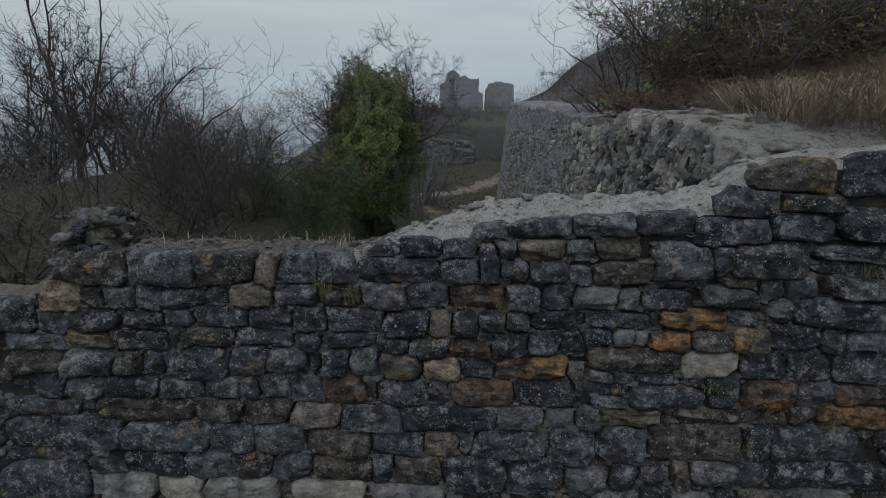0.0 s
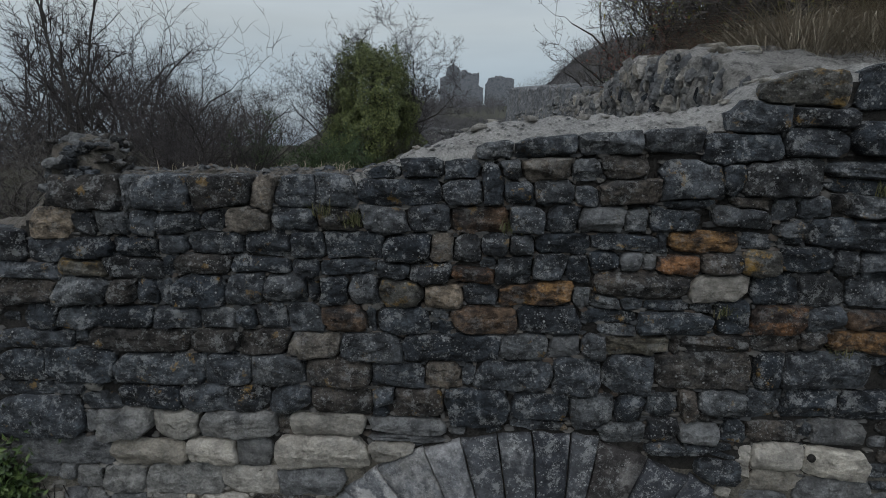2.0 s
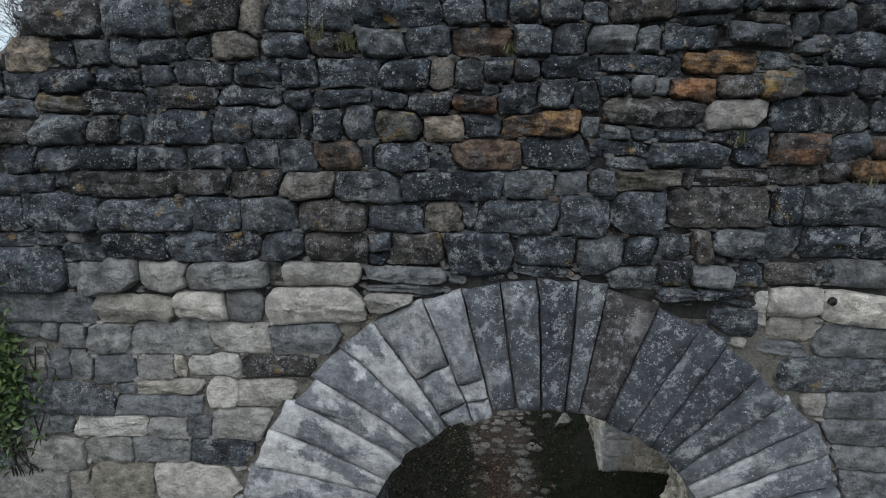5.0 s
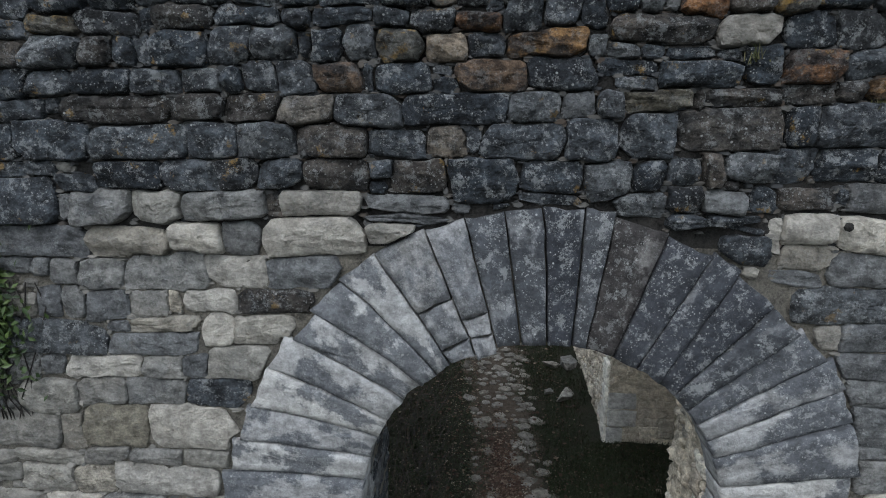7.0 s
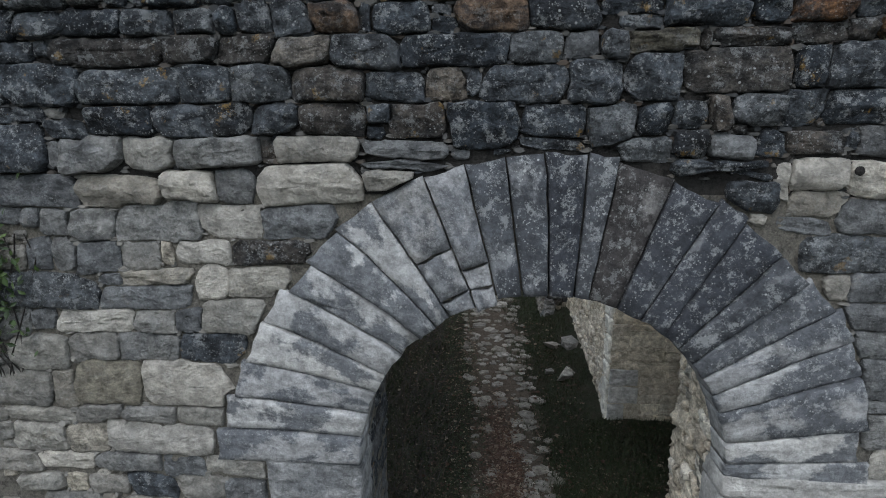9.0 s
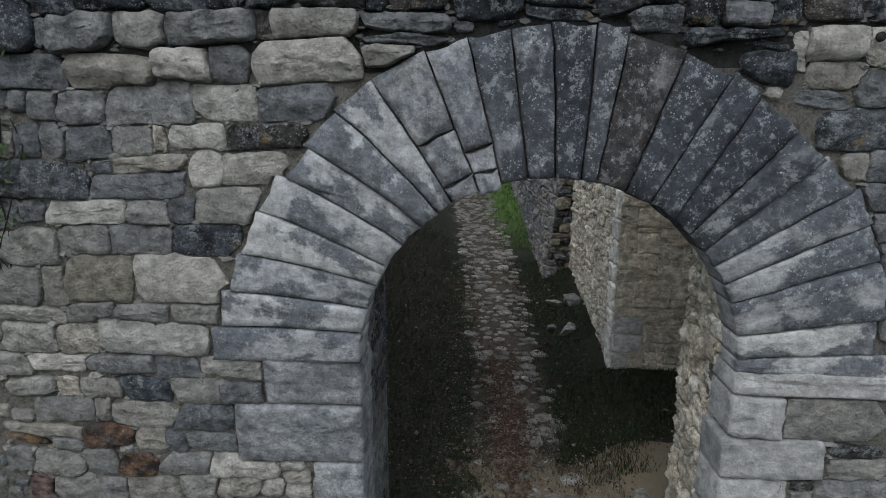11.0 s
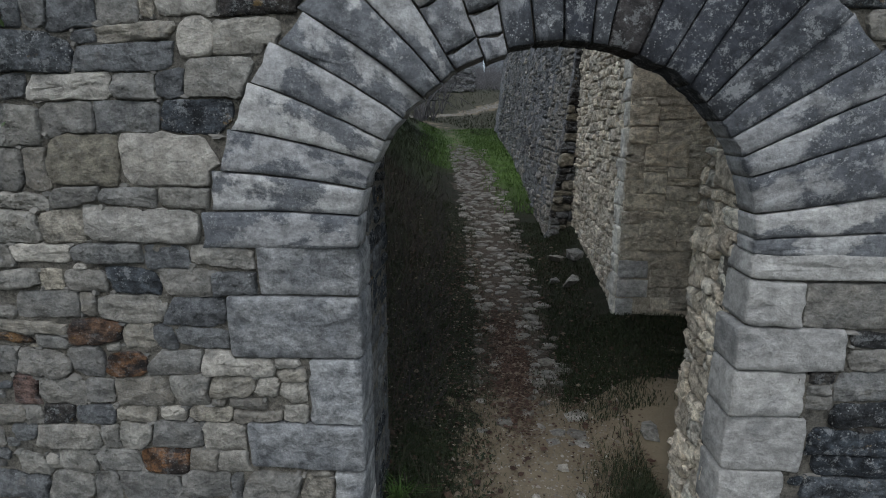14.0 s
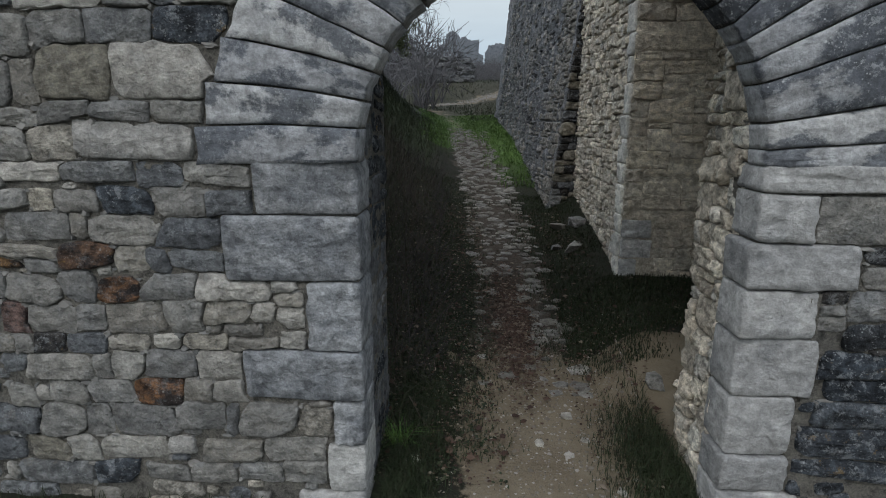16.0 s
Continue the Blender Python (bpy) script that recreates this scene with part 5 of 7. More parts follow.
lump = empty("rubble_stump", "weathered rubble stump standing on the wall top", "masonry stump", m=pose(-2.42, 0.22, 6.2))
for k in range(170):
    a, r, h = rng.uniform(0, 6.28), rng.uniform(0, 0.25), rng.random() ** 1.2 * 0.28
    s = rng.uniform(0.018, 0.05)
    part("stone", boulder("stone", s * 1.4, s * 1.3, s * 0.8, rng.choice((MID, BROWN, GREYDARK)), k * 2.1, 2, 0.9), lump, m=pose(r * math.cos(a) * 1.2 * (1 - h), r * math.sin(a) * 0.8, h, rng.uniform(-20, 20), rng.uniform(-20, 20), rng.uniform(0, 360)))
part("core", boulder("core", 0.22, 0.14, 0.19, EARTHCAP, 3.3, 3, 0.5), lump, m=pose(0, 0.0, 0.1))

# ---- sides of the gate passage ----
def side(x, y, turn):
    """A frame for a wall that runs from (x, y); its stones face along turn."""
    return pose(x, y, 0, 0, 0, turn)


reveal_len = 0.8
a_ = math.degrees(math.atan2(0.05, reveal_len))
reveal = wall_body("wall_reveal", 0, reveal_len, lambda x: -0.5, lambda x: 4.4, 0.02, 1.6, PIERMORTAR, "tan rubble side of the gate passage")
reveal.matrix_basis = side(RIGHT + 0.09, 0.24 + reveal_len, -90 - a_)
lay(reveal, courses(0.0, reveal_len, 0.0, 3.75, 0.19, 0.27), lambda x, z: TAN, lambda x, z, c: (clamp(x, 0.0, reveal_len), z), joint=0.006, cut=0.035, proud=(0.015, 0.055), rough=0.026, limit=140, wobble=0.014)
# Shadow on this side is built from dark stones and dark mortar.
reveal_l = wall_body("wall_reveal_dark", 0, 0.85, lambda x: -0.5, lambda x: 4.4, 0.04, 0.3, MORTAR_DARK, "rubble side of the gate passage, dark stone standing for shade")
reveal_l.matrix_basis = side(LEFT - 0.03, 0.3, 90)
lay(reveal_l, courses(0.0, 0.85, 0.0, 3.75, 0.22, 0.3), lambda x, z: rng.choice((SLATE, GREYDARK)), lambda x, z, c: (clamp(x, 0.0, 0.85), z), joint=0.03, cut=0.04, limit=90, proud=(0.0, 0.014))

# pier and side wall beyond the recess
PIER = (2.09, 3.87)
pier = wall_body("wall_pier", 0, 1.6, lambda x: -0.2, lambda x: 5.9, 0.006, 1.2, PIERMORTAR, "tan coursed stone pier beside the path")
pier.matrix_basis = side(PIER[0], PIER[1], 0)
PIER_CORNER = [(0.3, 0.62, 0.3), (0.63, 0.93, 0.24), (0.94, 1.2, 0.42), (1.21, 1.46, 0.4)]
lay(pier, courses(0.0, 1.5, 0.3, 5.4, 0.2, 0.55), lambda x, z: PIERSTONE, lambda x, z, c: (max(x, 0.0 if z > 1.46 else 0.43), z), joint=0.004, cut=0.03, proud=(0.002, 0.018), limit=160, rough=0.02, warp=0.02)
for z0, z1, w in PIER_CORNER:  # grey squared blocks up the foot of the pier
    me, cx, cz = quoin(0.0, w, z0, z1, EDGEGREY, 0.02, 0.2)
    part("corner_block", me, pier, "grey squared corner block", pose(cx, 0, cz))
run = 3.3
rub = wall_body("wall_rubble_side", 0, run, lambda x: 0.0, lambda x: 5.9, 0.02, 0.8, PIERMORTAR, "tan rubble wall along the path")
rub.matrix_basis = side(2.0, PIER[1] + run, -90 + math.degrees(math.atan2(0.09, run)))
lay(rub, courses(0.0, run - 0.2, 0.4, 4.9, 0.135, 0.21), lambda x, z: PIERSTONE if rng.random() < 0.75 else TAN, None, joint=0.012, cut=0.024, limit=640, proud=(0.0, 0.035), rough=0.02, wobble=0.014)
# pale squared blocks up the pier's edge
zz = 0.3
while zz < 5.4:
    h = rng.uniform(0.24, 0.4)
    me, cx, cz = quoin(0.0, rng.uniform(0.16, 0.4), zz, zz + h, EDGESTONE, 0.03, 0.2)
    part("corner_block", me, rub, "pale squared edge block", pose(run - 0.2 - cx + 0.2, 0, cz))
    zz += h

# back of the recess: an unseen wall, added to bounce light onto the pier
recess = wall_body("wall_recess", 0, 2.7, lambda x: 0.0, lambda x: 6.7, 0.02, 0.3, PIERMORTAR, "unseen tan rubble wall added to bounce light into the recess")
recess.matrix_basis = side(3.28, 3.86, -90)
lay(recess, courses(0.05, 2.65, 0.4, 5.6, 0.24, 0.36), lambda x, z: PIERSTONE, None, joint=0.02, limit=200)

# battered grey wall further up the path, with its broken brown edge
def tower_point(s, h):
    """s runs up the path, h up the face, which leans back."""
    x0, x1 = 1.5, 0.95
    y = 7.05 + 15.0 * s
    zb = lerp_table(PATH_Z, y) - 0.2
    zt = 7.45 + 1.3 * s + 0.1 * n3(y * 1.1, 0.4)
    z = zb + (zt - zb) * h
    x = x0 + (x1 - x0) * s + 0.115 * (z - zb) + 0.06 * n3(y * 1.6, z * 1.3, 5) + 0.045 * n3(y * 5, z * 4, 6) + 0.03 * n3(y * 13, z * 11, 7)
    return (x, y, z)


def build_tower():
    us, vs = steps(0, 1, 0.004), steps(0, 1, 0.009)
    grid = [[Vector(tower_point(u, v)) for u in us] for v in vs]
    verts = [p for row in grid for p in row]
    w = len(us)
    faces = [(j * w + i, (j + 1) * w + i, (j + 1) * w + i + 1, j * w + i + 1) for j in range(len(vs) - 1) for i in range(w - 1)]
    base = len(verts)  # back and top
    for i, u in enumerate(us):
        t = grid[-1][i]
        verts.append(Vector((t.x + 1.4, t.y, t.z + 0.1)))
        if i:
            a = (len(vs) - 1) * w + i - 1
            faces.append((a, base + i - 1, base + i, a + 1))
    b2 = len(verts)  # near and far ends
    for v, row in zip(vs, grid):
        verts += [Vector((row[0].x + 1.5, row[0].y + 0.05, row[0].z)), Vector((row[-1].x + 1.5, row[-1].y, row[-1].z))]
    for j in range(len(vs) - 1):
        faces += [(j * w, b2 + 2 * j, b2 + 2 * j + 2, (j + 1) * w), (j * w + w - 1, (j + 1) * w + w - 1, b2 + 2 * j + 3, b2 + 2 * j + 1)]
    tower = tagged(part("wall_tower", mesh_of("wall_tower", verts, faces, TOWER)), "leaning grey rendered rubble wall along the path", "wall", kind="structure")
    edge = [c for c in courses(0.0, 0.55, 0.8, 6.5, 0.15, 0.26)]
    lay(tower, edge, lambda x, z: rng.choice((OLIVE, BROWN, BROWN, GREYDARK)), lambda x, z, c: (x + 0.115 * (z - 0.8), z), m=pose(1.5, 7.0, 0), name="edge_stone", proud=(0.01, 0.08), rough=0.03, joint=0.008, limit=160)
    return tower


def tower_rubble():
    """Rubble of the near stretch of the leaning wall: the nearest stones singly, the rest joined."""
    m = pose(0.73, 20.0, 0, -math.degrees(math.atan(0.115)), 0, -90 + 2.96)
    v, f, made = [], [], 0
    cells = sorted(courses(0.0, 12.9, 1.0, 7.4, 0.16, 0.26), key=lambda c: -c[0][0])
    for k, c in enumerate(cells):
        o = worn_outline(c, 0.02, 0.03, 0.014, k * 0.3)
        if area(o) < 0.003:
            continue
        me, cx, cz = block_mesh("stone", o, ISLAND, rng.uniform(0.0, 0.05), 0.16, 0.03, 0.02, k * 1.7)
        at = m @ pose(cx, 0, cz)
        if made < 300:
            part("stone", me, tower, m=at)
        else:
            n_ = len(v)
            v += [at @ q.co for q in me.vertices]
            f += [tuple(n_ + i for i in p.vertices) for p in me.polygons]
            bpy.data.meshes.remove(me)
        made += 1
    part("stone_rest", mesh_of("stone_rest", v, f, ISLAND), tower, "rubble facing further up the leaning wall", kind="stuff")


tower = build_tower()
tower_rubble()


# broken upper wall over the recess, seen over the gate wall
CORE_X = [(0.05, 1.95), (0.6, 1.75), (1.5, 1.62), (2.6, 1.6), (3.7, 1.62), (5.0, 1.85), (7.2, 1.95), (9.5, 2.05)]
CORE_Z = [(0.05, 6.88), (0.6, 7.0), (1.2, 7.16), (2.4, 7.27), (3.1, 7.24), (3.6, 7.12), (3.75, 6.95), (4.6, 6.95), (5.0, 7.12), (7.2, 7.25), (9.5, 7.55)]


def core_point(s, h):
    y = 0.14 + 9.2 * s
    zt = lerp_table(CORE_Z, y) - 0.3 * (1 - smooth01(y, 0.14, 0.62)) + 0.05 * n3(y * 3, 1.1) + 0.03 * n3(y * 9, 2)
    x0 = lerp_table(CORE_X, y)
    if h <= 1:
        zb = 5.8 - 0.6 * smooth01(y, 3.9, 5.5)
        z = zb + (zt - zb) * h
        gouge = abs(n3(y * 3.2, z * 0.8, 8)) * 0.26 + abs(n3(y * 8, z * 1.8, 9)) * 0.16 + 0.05 * n3(y * 17, z * 9, 3)
        return (x0 + gouge + (0.12 * (z - 6.4) if z > 6.4 else 0), y, z)
    k = h - 1
    lip = abs(n3(y * 3.2, zt * 0.8, 8)) * 0.26 + abs(n3(y * 8, zt * 1.8, 9)) * 0.16 + 0.12 * (zt - 6.4)
    return (x0 + lip + 1.35 * k, y + 0.05 * n3(y * 4, k * 4), zt + 0.02 + 0.06 * n3(y * 4, k * 6, 4) + 0.02 * n3(y * 14, k * 16, 4))


broken = tagged(part("wall_broken_core", sheet("wall_broken_core", steps(0, 1, 0.0045), steps(0, 1, 0.03) + steps(1.06, 2, 0.06), core_point, CORE)), "broken grey rubble core of the ruined side wall", "wall", kind="structure")


def sliver(k, sy, h):
    x, y, z = core_point(sy, h)
    a, b = rng.uniform(0.01, 0.032), rng.uniform(0.03, 0.13)
    m = pose(x - 0.01, y, z - b * 0.5, rng.uniform(-15, 15), rng.uniform(-10, 25), rng.uniform(-25, 25))
    return m, boulder("stone", 0.06, a, b, rng.choice((GREYDARK, GREY, GREYDARK, MID, SLATE, GREY)), k * 1.7, 1, 0.6)


for k in range(300):  # broken stones set on edge in the torn face
    m, me = sliver(k, 0.42 * rng.random() ** 1.2, rng.uniform(0.2, 0.99))
    part("stone", me, broken, m=m)
rest_v, rest_f = [], []
for k in range(900):
    m, me = sliver(k, rng.random(), rng.uniform(0.15, 0.99))
    o = len(rest_v)
    rest_v += [m @ v.co for v in me.vertices]
    rest_f += [tuple(o + i for i in p.vertices) for p in me.polygons]
    bpy.data.meshes.remove(me)
part("stone_rest", mesh_of("stone_rest", rest_v, rest_f, ISLAND, False), broken, "broken stones set on edge in mortar", kind="stuff")
for k in range(60):  # stones on its top
    sy, h = rng.random(), rng.uniform(1.05, 1.5)
    x, y, z = core_point(sy, h)
    a = rng.uniform(0.03, 0.08)
    part("stone", boulder("stone", a * 1.3, a, a * 0.5, rng.choice((MID, GREY, GREY)), k * 2.7, 2, 0.6), broken, m=pose(x, y, z, rng.uniform(-10, 10), rng.uniform(-10, 10), rng.uniform(0, 360)))
# coping rubble along the gate wall's top
for k in range(70):
    x, v = rng.uniform(-2.0, 2.6), rng.uniform(0.25, 0.85)
    p = cap_point(x, v)
    a = rng.uniform(0.014, 0.04)
    part("stone", boulder("stone", a * 1.5, a, a * 0.55, MID if x < -0.5 else GREY, k * 3.1, 2, 0.7), upper, m=pose(*p, rng.uniform(-12, 12), rng.uniform(-12, 12), rng.uniform(0, 360)))


# ---- plants ----
def tube(verts, faces, a, b, ra, rb, sides=3):
    d = (b - a)
    if d.length < 1e-5:
        return
    d.normalize()
    s = d.orthogonal().normalized()
    t = d.cross(s)
    o = len(verts)
    for p, r in ((a, ra), (b, rb)):
        for i in range(sides):
            an = 2 * math.pi * i / sides
            verts.append(p + (s * math.cos(an) + t * math.sin(an)) * r)
    for i in range(sides):
        j = (i + 1) % sides
        faces.append((o + i, o + j, o + sides + j, o + sides + i))


def hose(verts, faces, pts, radii, sides):
    """One unbroken tapering limb along the given points."""
    s = (pts[-1] - pts[0]).orthogonal().normalized()
    t = (pts[-1] - pts[0]).normalized().cross(s)
    o = len(verts)
    for p, r in zip(pts, radii):
        for i in range(sides):
            an = 2 * math.pi * i / sides
            verts.append(p + (s * math.cos(an) + t * math.sin(an)) * r)
    for k in range(len(pts) - 1):
        for i in range(sides):
            j = (i + 1) % sides
            faces.append((o + k * sides + i, o + k * sides + j, o + (k + 1) * sides + j, o + (k + 1) * sides + i))


def branch(out_, p, d, length, r, level, rnd, upward=0.09, kink=0.5, fork=3):
    """Grows one limb and its side shoots; out_ holds thick and thin meshes and the tips."""
    segs = 5 if level < 2 else 4
    pts = [p]
    for i in range(segs):
        d = (d + Vector((rnd.gauss(0, kink), rnd.gauss(0, kink), rnd.gauss(0, kink) + upward)) * 0.5).normalized()
        q = pts[-1] + d * length / segs
        pts.append(q)
        if level < out_[3]:
            for _ in range(fork if i else 1):
                if rnd.random() < 0.62:
                    side_ = Vector((rnd.gauss(0, 1), rnd.gauss(0, 1), rnd.gauss(0.25, 0.6))).normalized()
                    branch(out_, q, (d * 0.55 + side_ * 0.75).normalized(), length * rnd.uniform(0.35, 0.62), r * (1 - 0.7 * (i + 1) / segs) * 0.5, level + 1, rnd, upward, kink, fork)
    r = max(r, 0.0055)
    hose(*(out_[0] if level < 2 else out_[1]), pts, [r * (1 - 0.75 * i / segs) for i in range(segs + 1)], 5 if level < 2 else 3)
    out_[2].append((pts[-1], d))
    if level >= 1:
        out_[2].append((pts[-2], d))


def bare_bush(seed, height, stems, spread, levels=3, thick=0.02, bark=BARK, twig=TWIG, fork=2, upward=0.07):
    rnd = random.Random(seed)
    o = [([], []), ([], []), [], levels]
    stem_meshes = []
    for _ in range(stems):
        a = rnd.uniform(0, 6.28)
        o[0] = ([], [])
        branch(o, Vector((math.cos(a) * 0.12 * spread, math.sin(a) * 0.12 * spread, -0.1)), Vector((math.cos(a) * spread, math.sin(a) * spread, 1)).normalized(), height * rnd.uniform(0.6, 0.85), thick * rnd.uniform(0.7, 1.1), 0, rnd, upward, fork=fork)
        stem_meshes.append(("stem", mesh_of("stem", *o[0], bark)))
    return stem_meshes, mesh_of("crown", *o[1], twig), o[2]


def leaf_mesh(name, points, size, material, rnd, squash=0.9):
    """Many small bent leaves round the given points."""
    verts, faces = [], []
    for p, n_ in points:
        n_ = (n_ + Vector((rnd.gauss(0, 0.5), rnd.gauss(0, 0.5), rnd.gauss(0, 0.5)))).normalized()
        s = n_.orthogonal().normalized()
        s = (Matrix.Rotation(rnd.uniform(0, 6.28), 3, n_) @ s)
        t = n_.cross(s)
        k = size * rnd.uniform(0.6, 1.3)
        o = len(verts)
        verts += [p - s * k, p + t * k * 0.55 * squash, p + s * k - n_ * k * 0.3, p - t * k * 0.55 * squash]
        faces.append((o, o + 1, o + 2, o + 3))
    return mesh_of(name, verts, faces, material, False)


def thing(name, label, category, parts, m, group=""):
    e = empty(name, label, category, "", group, m)
    for n_, me in parts:
        part(n_, me, e)
    return e


# thicket of bare shrubs on the bank
kinds = []
for k, (h, st, sp) in enumerate(((3.2, 6, 0.55), (2.7, 8, 0.7), (3.8, 5, 0.45), (2.2, 9, 0.8))):
    limbs, twigs, tips = bare_bush(40 + k, h, st, sp, 3, 0.05, twig=TWIG if k != 3 else PALETWIG)
    kinds.append(limbs + [("crown", twigs)])
protos = {}


def plant(kind_i, x, y, z, size, turn, group="thicket"):
    names = ("tall leafless shrub with dark grey branches", "spreading leafless shrub with tangled twigs", "upright leafless shrub of dark stems", "low pale leafless shrub")
    m = Matrix.Translation((x, y, z)) @ Matrix.Rotation(turn, 4, "Z")
    if kind_i not in protos:
        protos[kind_i] = thing("bare_shrub", names[kind_i], "shrub", kinds[kind_i], m, group)
        protos[kind_i].scale = (size,) * 3
        return protos[kind_i]
    c = copy_thing(protos[kind_i], m)
    c.scale = (size,) * 3
    return c


for k in range(32):
    y = 4.5 + 18 * (k / 32) ** 1.2 + rng.uniform(-0.8, 0.8)
    x = -2.4 - 0.3 * y - rng.random() ** 1.3 * (3 + y * 0.75)
    if x > -5.2 and 10.5 < y < 16:
        x -= 2.2
    plant(rng.choice((0, 1, 1, 2, 3, 3)), x, y, ground_z(x, y) - 0.1, rng.uniform(0.6, 0.9) * (1 + 0.3 * rng.random() * smooth01(y, 6, 12)), rng.uniform(0, 6.28))
for k in range(14):  # taller growth at the back of the thicket
    y = 9 + 10 * rng.random()
    x = -3.4 - 0.34 * y - rng.random() * (2 + y * 0.72)
    plant(rng.choice((0, 0, 1, 2)), x, y, ground_z(x, y) - 0.1, rng.uniform(0.75, 1.0), rng.uniform(0, 6.28))
for x, y, s in ((-3.4, 16.5, 1.35), (-4.6, 15.5, 1.2), (-11.5, 15.0, 1.5), (-13, 16, 1.5)):
    plant(rng.choice((0, 2)), x, y, ground_z(x, y) - 0.1, s, rng.uniform(0, 6.28))

# ivy-grown tree beside the path
def ivy_points(cx, cz, rx, rz, count, rnd):
    pts = []
    while len(pts) < count:
        a, t = rnd.uniform(0, 6.28), rnd.uniform(-1, 1)
        rr = math.sqrt(1 - t * t)
        n_ = Vector((rr * math.cos(a), rr * math.sin(a), t))
        box = 1.0 / max(abs(n_.z), math.hypot(n_.x, n_.y)) ** 0.75
        lumps = box * 0.84 + 0.3 * n3(n_.x * 2.2, n_.y * 2.2, n_.z * 2.6 + 3) + 0.34 * n3(n_.x * 4.5, n_.y * 4.5, n_.z * 5.5)
        k = lumps * (1 - 0.25 * rnd.random() ** 2)
        body = rx * (1.0 if t > -0.2 else 1.0 + 0.12 * t)
        pts.append((Vector((cx + n_.x * body * k, n_.y * body * k, cz + n_.z * rz * k)), n_))
    return pts


rnd4 = random.Random(4)
ivy_z = ground_z(-2.4, 13.4)
tree = empty("ivy_tree", "tree thickly overgrown with green ivy beside the path", "tree", m=pose(-2.95, 13.4, ivy_z))
t_v, t_f = [], []
for k in range(8):
    tube(t_v, t_f, Vector((0.05 * math.sin(k), 0, -0.2 + 0.7 * k)), Vector((0.05 * math.sin(k + 1), 0, 0.5 + 0.7 * k)), 0.17 - 0.012 * k, 0.158 - 0.012 * k, 8)
part("trunk", mesh_of("trunk", t_v, t_f, BARK), tree)
mid_z = 9.25 - ivy_z - 2.45
part("crown", leaf_mesh("crown", ivy_points(0, mid_z, 1.5, 2.45, 84000, rnd4), 0.033, IVY, rnd4), tree, "dense glossy ivy leaves")
for k, (dx, dy, dz, h) in enumerate(((-1.0, 0.3, -0.2, 2.6), (0.9, 0.2, 0.0, 2.7), (0.1, 0.5, 0.9, 2.6), (0.9, 0.6, -0.8, 2.2), (-1.2, 0.6, -1.5, 2.5))):
    top_l, top_t, _ = bare_bush(71 + k, h, 5, 0.8, 3, 0.035, fork=3)
    for _, me in top_l:
        part("branch", me, tree, "bare dark branch above the ivy", pose(dx, dy, mid_z + dz))
    part("twig", top_t, tree, "bare twigs above the ivy", pose(dx, dy, mid_z + dz))

# rounded fine-twigged trees further out on the bank
def crown_tree(seed, h, wide):
    """A short trunk, crooked limbs to a dome, and fine twigs at its shell."""
    rnd = random.Random(seed)
    parts_, v, f = [], [], []
    hose(v, f, [Vector((0.04 * math.sin(k * 2.0), 0, h * 0.09 * k - 0.3)) for k in range(6)], [0.2 - 0.02 * k for k in range(6)], 7)
    parts_.append(("trunk", mesh_of("trunk", v, f, BARK)))
    tv, tf = [], []

    def grow(p, q, r, level, lv, lf):
        n_ = 5
        pts = [p + (q - p) * (i / n_) + Vector((rnd.gauss(0, 1), rnd.gauss(0, 1), rnd.gauss(0, 1))) * (q - p).length * (0.05 if 0 < i < n_ else 0) for i in range(n_ + 1)]
        hose(lv, lf, pts, [max(0.006, r * (1 - 0.7 * i / n_)) for i in range(n_ + 1)], 4 if level == 0 else 3)
        if level == 3:
            return
        for _ in range((11, 8, 5)[level]):
            s_ = pts[rnd.randrange(1, n_ + 1)]
            d = (q - p).normalized() * 0.6 + Vector((rnd.gauss(0, 0.6), rnd.gauss(0, 0.6), rnd.gauss(0.15, 0.5)))
            grow(s_, s_ + d * (q - p).length * rnd.uniform(0.22, 0.42), r * 0.4, level + 1, *((tv, tf) if level else (lv, lf)))

    for k in range(10):
        lv, lf = [], []
        a, e = k * 2.4 + rnd.uniform(-0.3, 0.3), rnd.uniform(0.15, 1.45)
        tip = Vector((math.cos(a) * math.cos(e) * wide, math.sin(a) * math.cos(e) * wide, h * 0.42 + math.sin(e) * h * 0.5))
        grow(Vector((0, 0, h * rnd.uniform(0.24, 0.42))), tip, 0.085, 0, lv, lf)
        parts_.append(("limb", mesh_of("limb", lv, lf, BARK)))
    parts_.append(("crown", mesh_of("crown", tv, tf, TWIG)))
    return parts_


for k, (x, y, peak, wide) in enumerate(((-15.8, 18.0, 11.1, 2.6), (-19.6, 20.0, 10.6, 2.6))):
    thing("bare_tree", "rounded leafless tree with a fine twigged crown", "tree", crown_tree(610 + k, peak - ground_z(x, y), wide), pose(x, y, ground_z(x, y) - 0.1), "bare trees beyond the thicket")

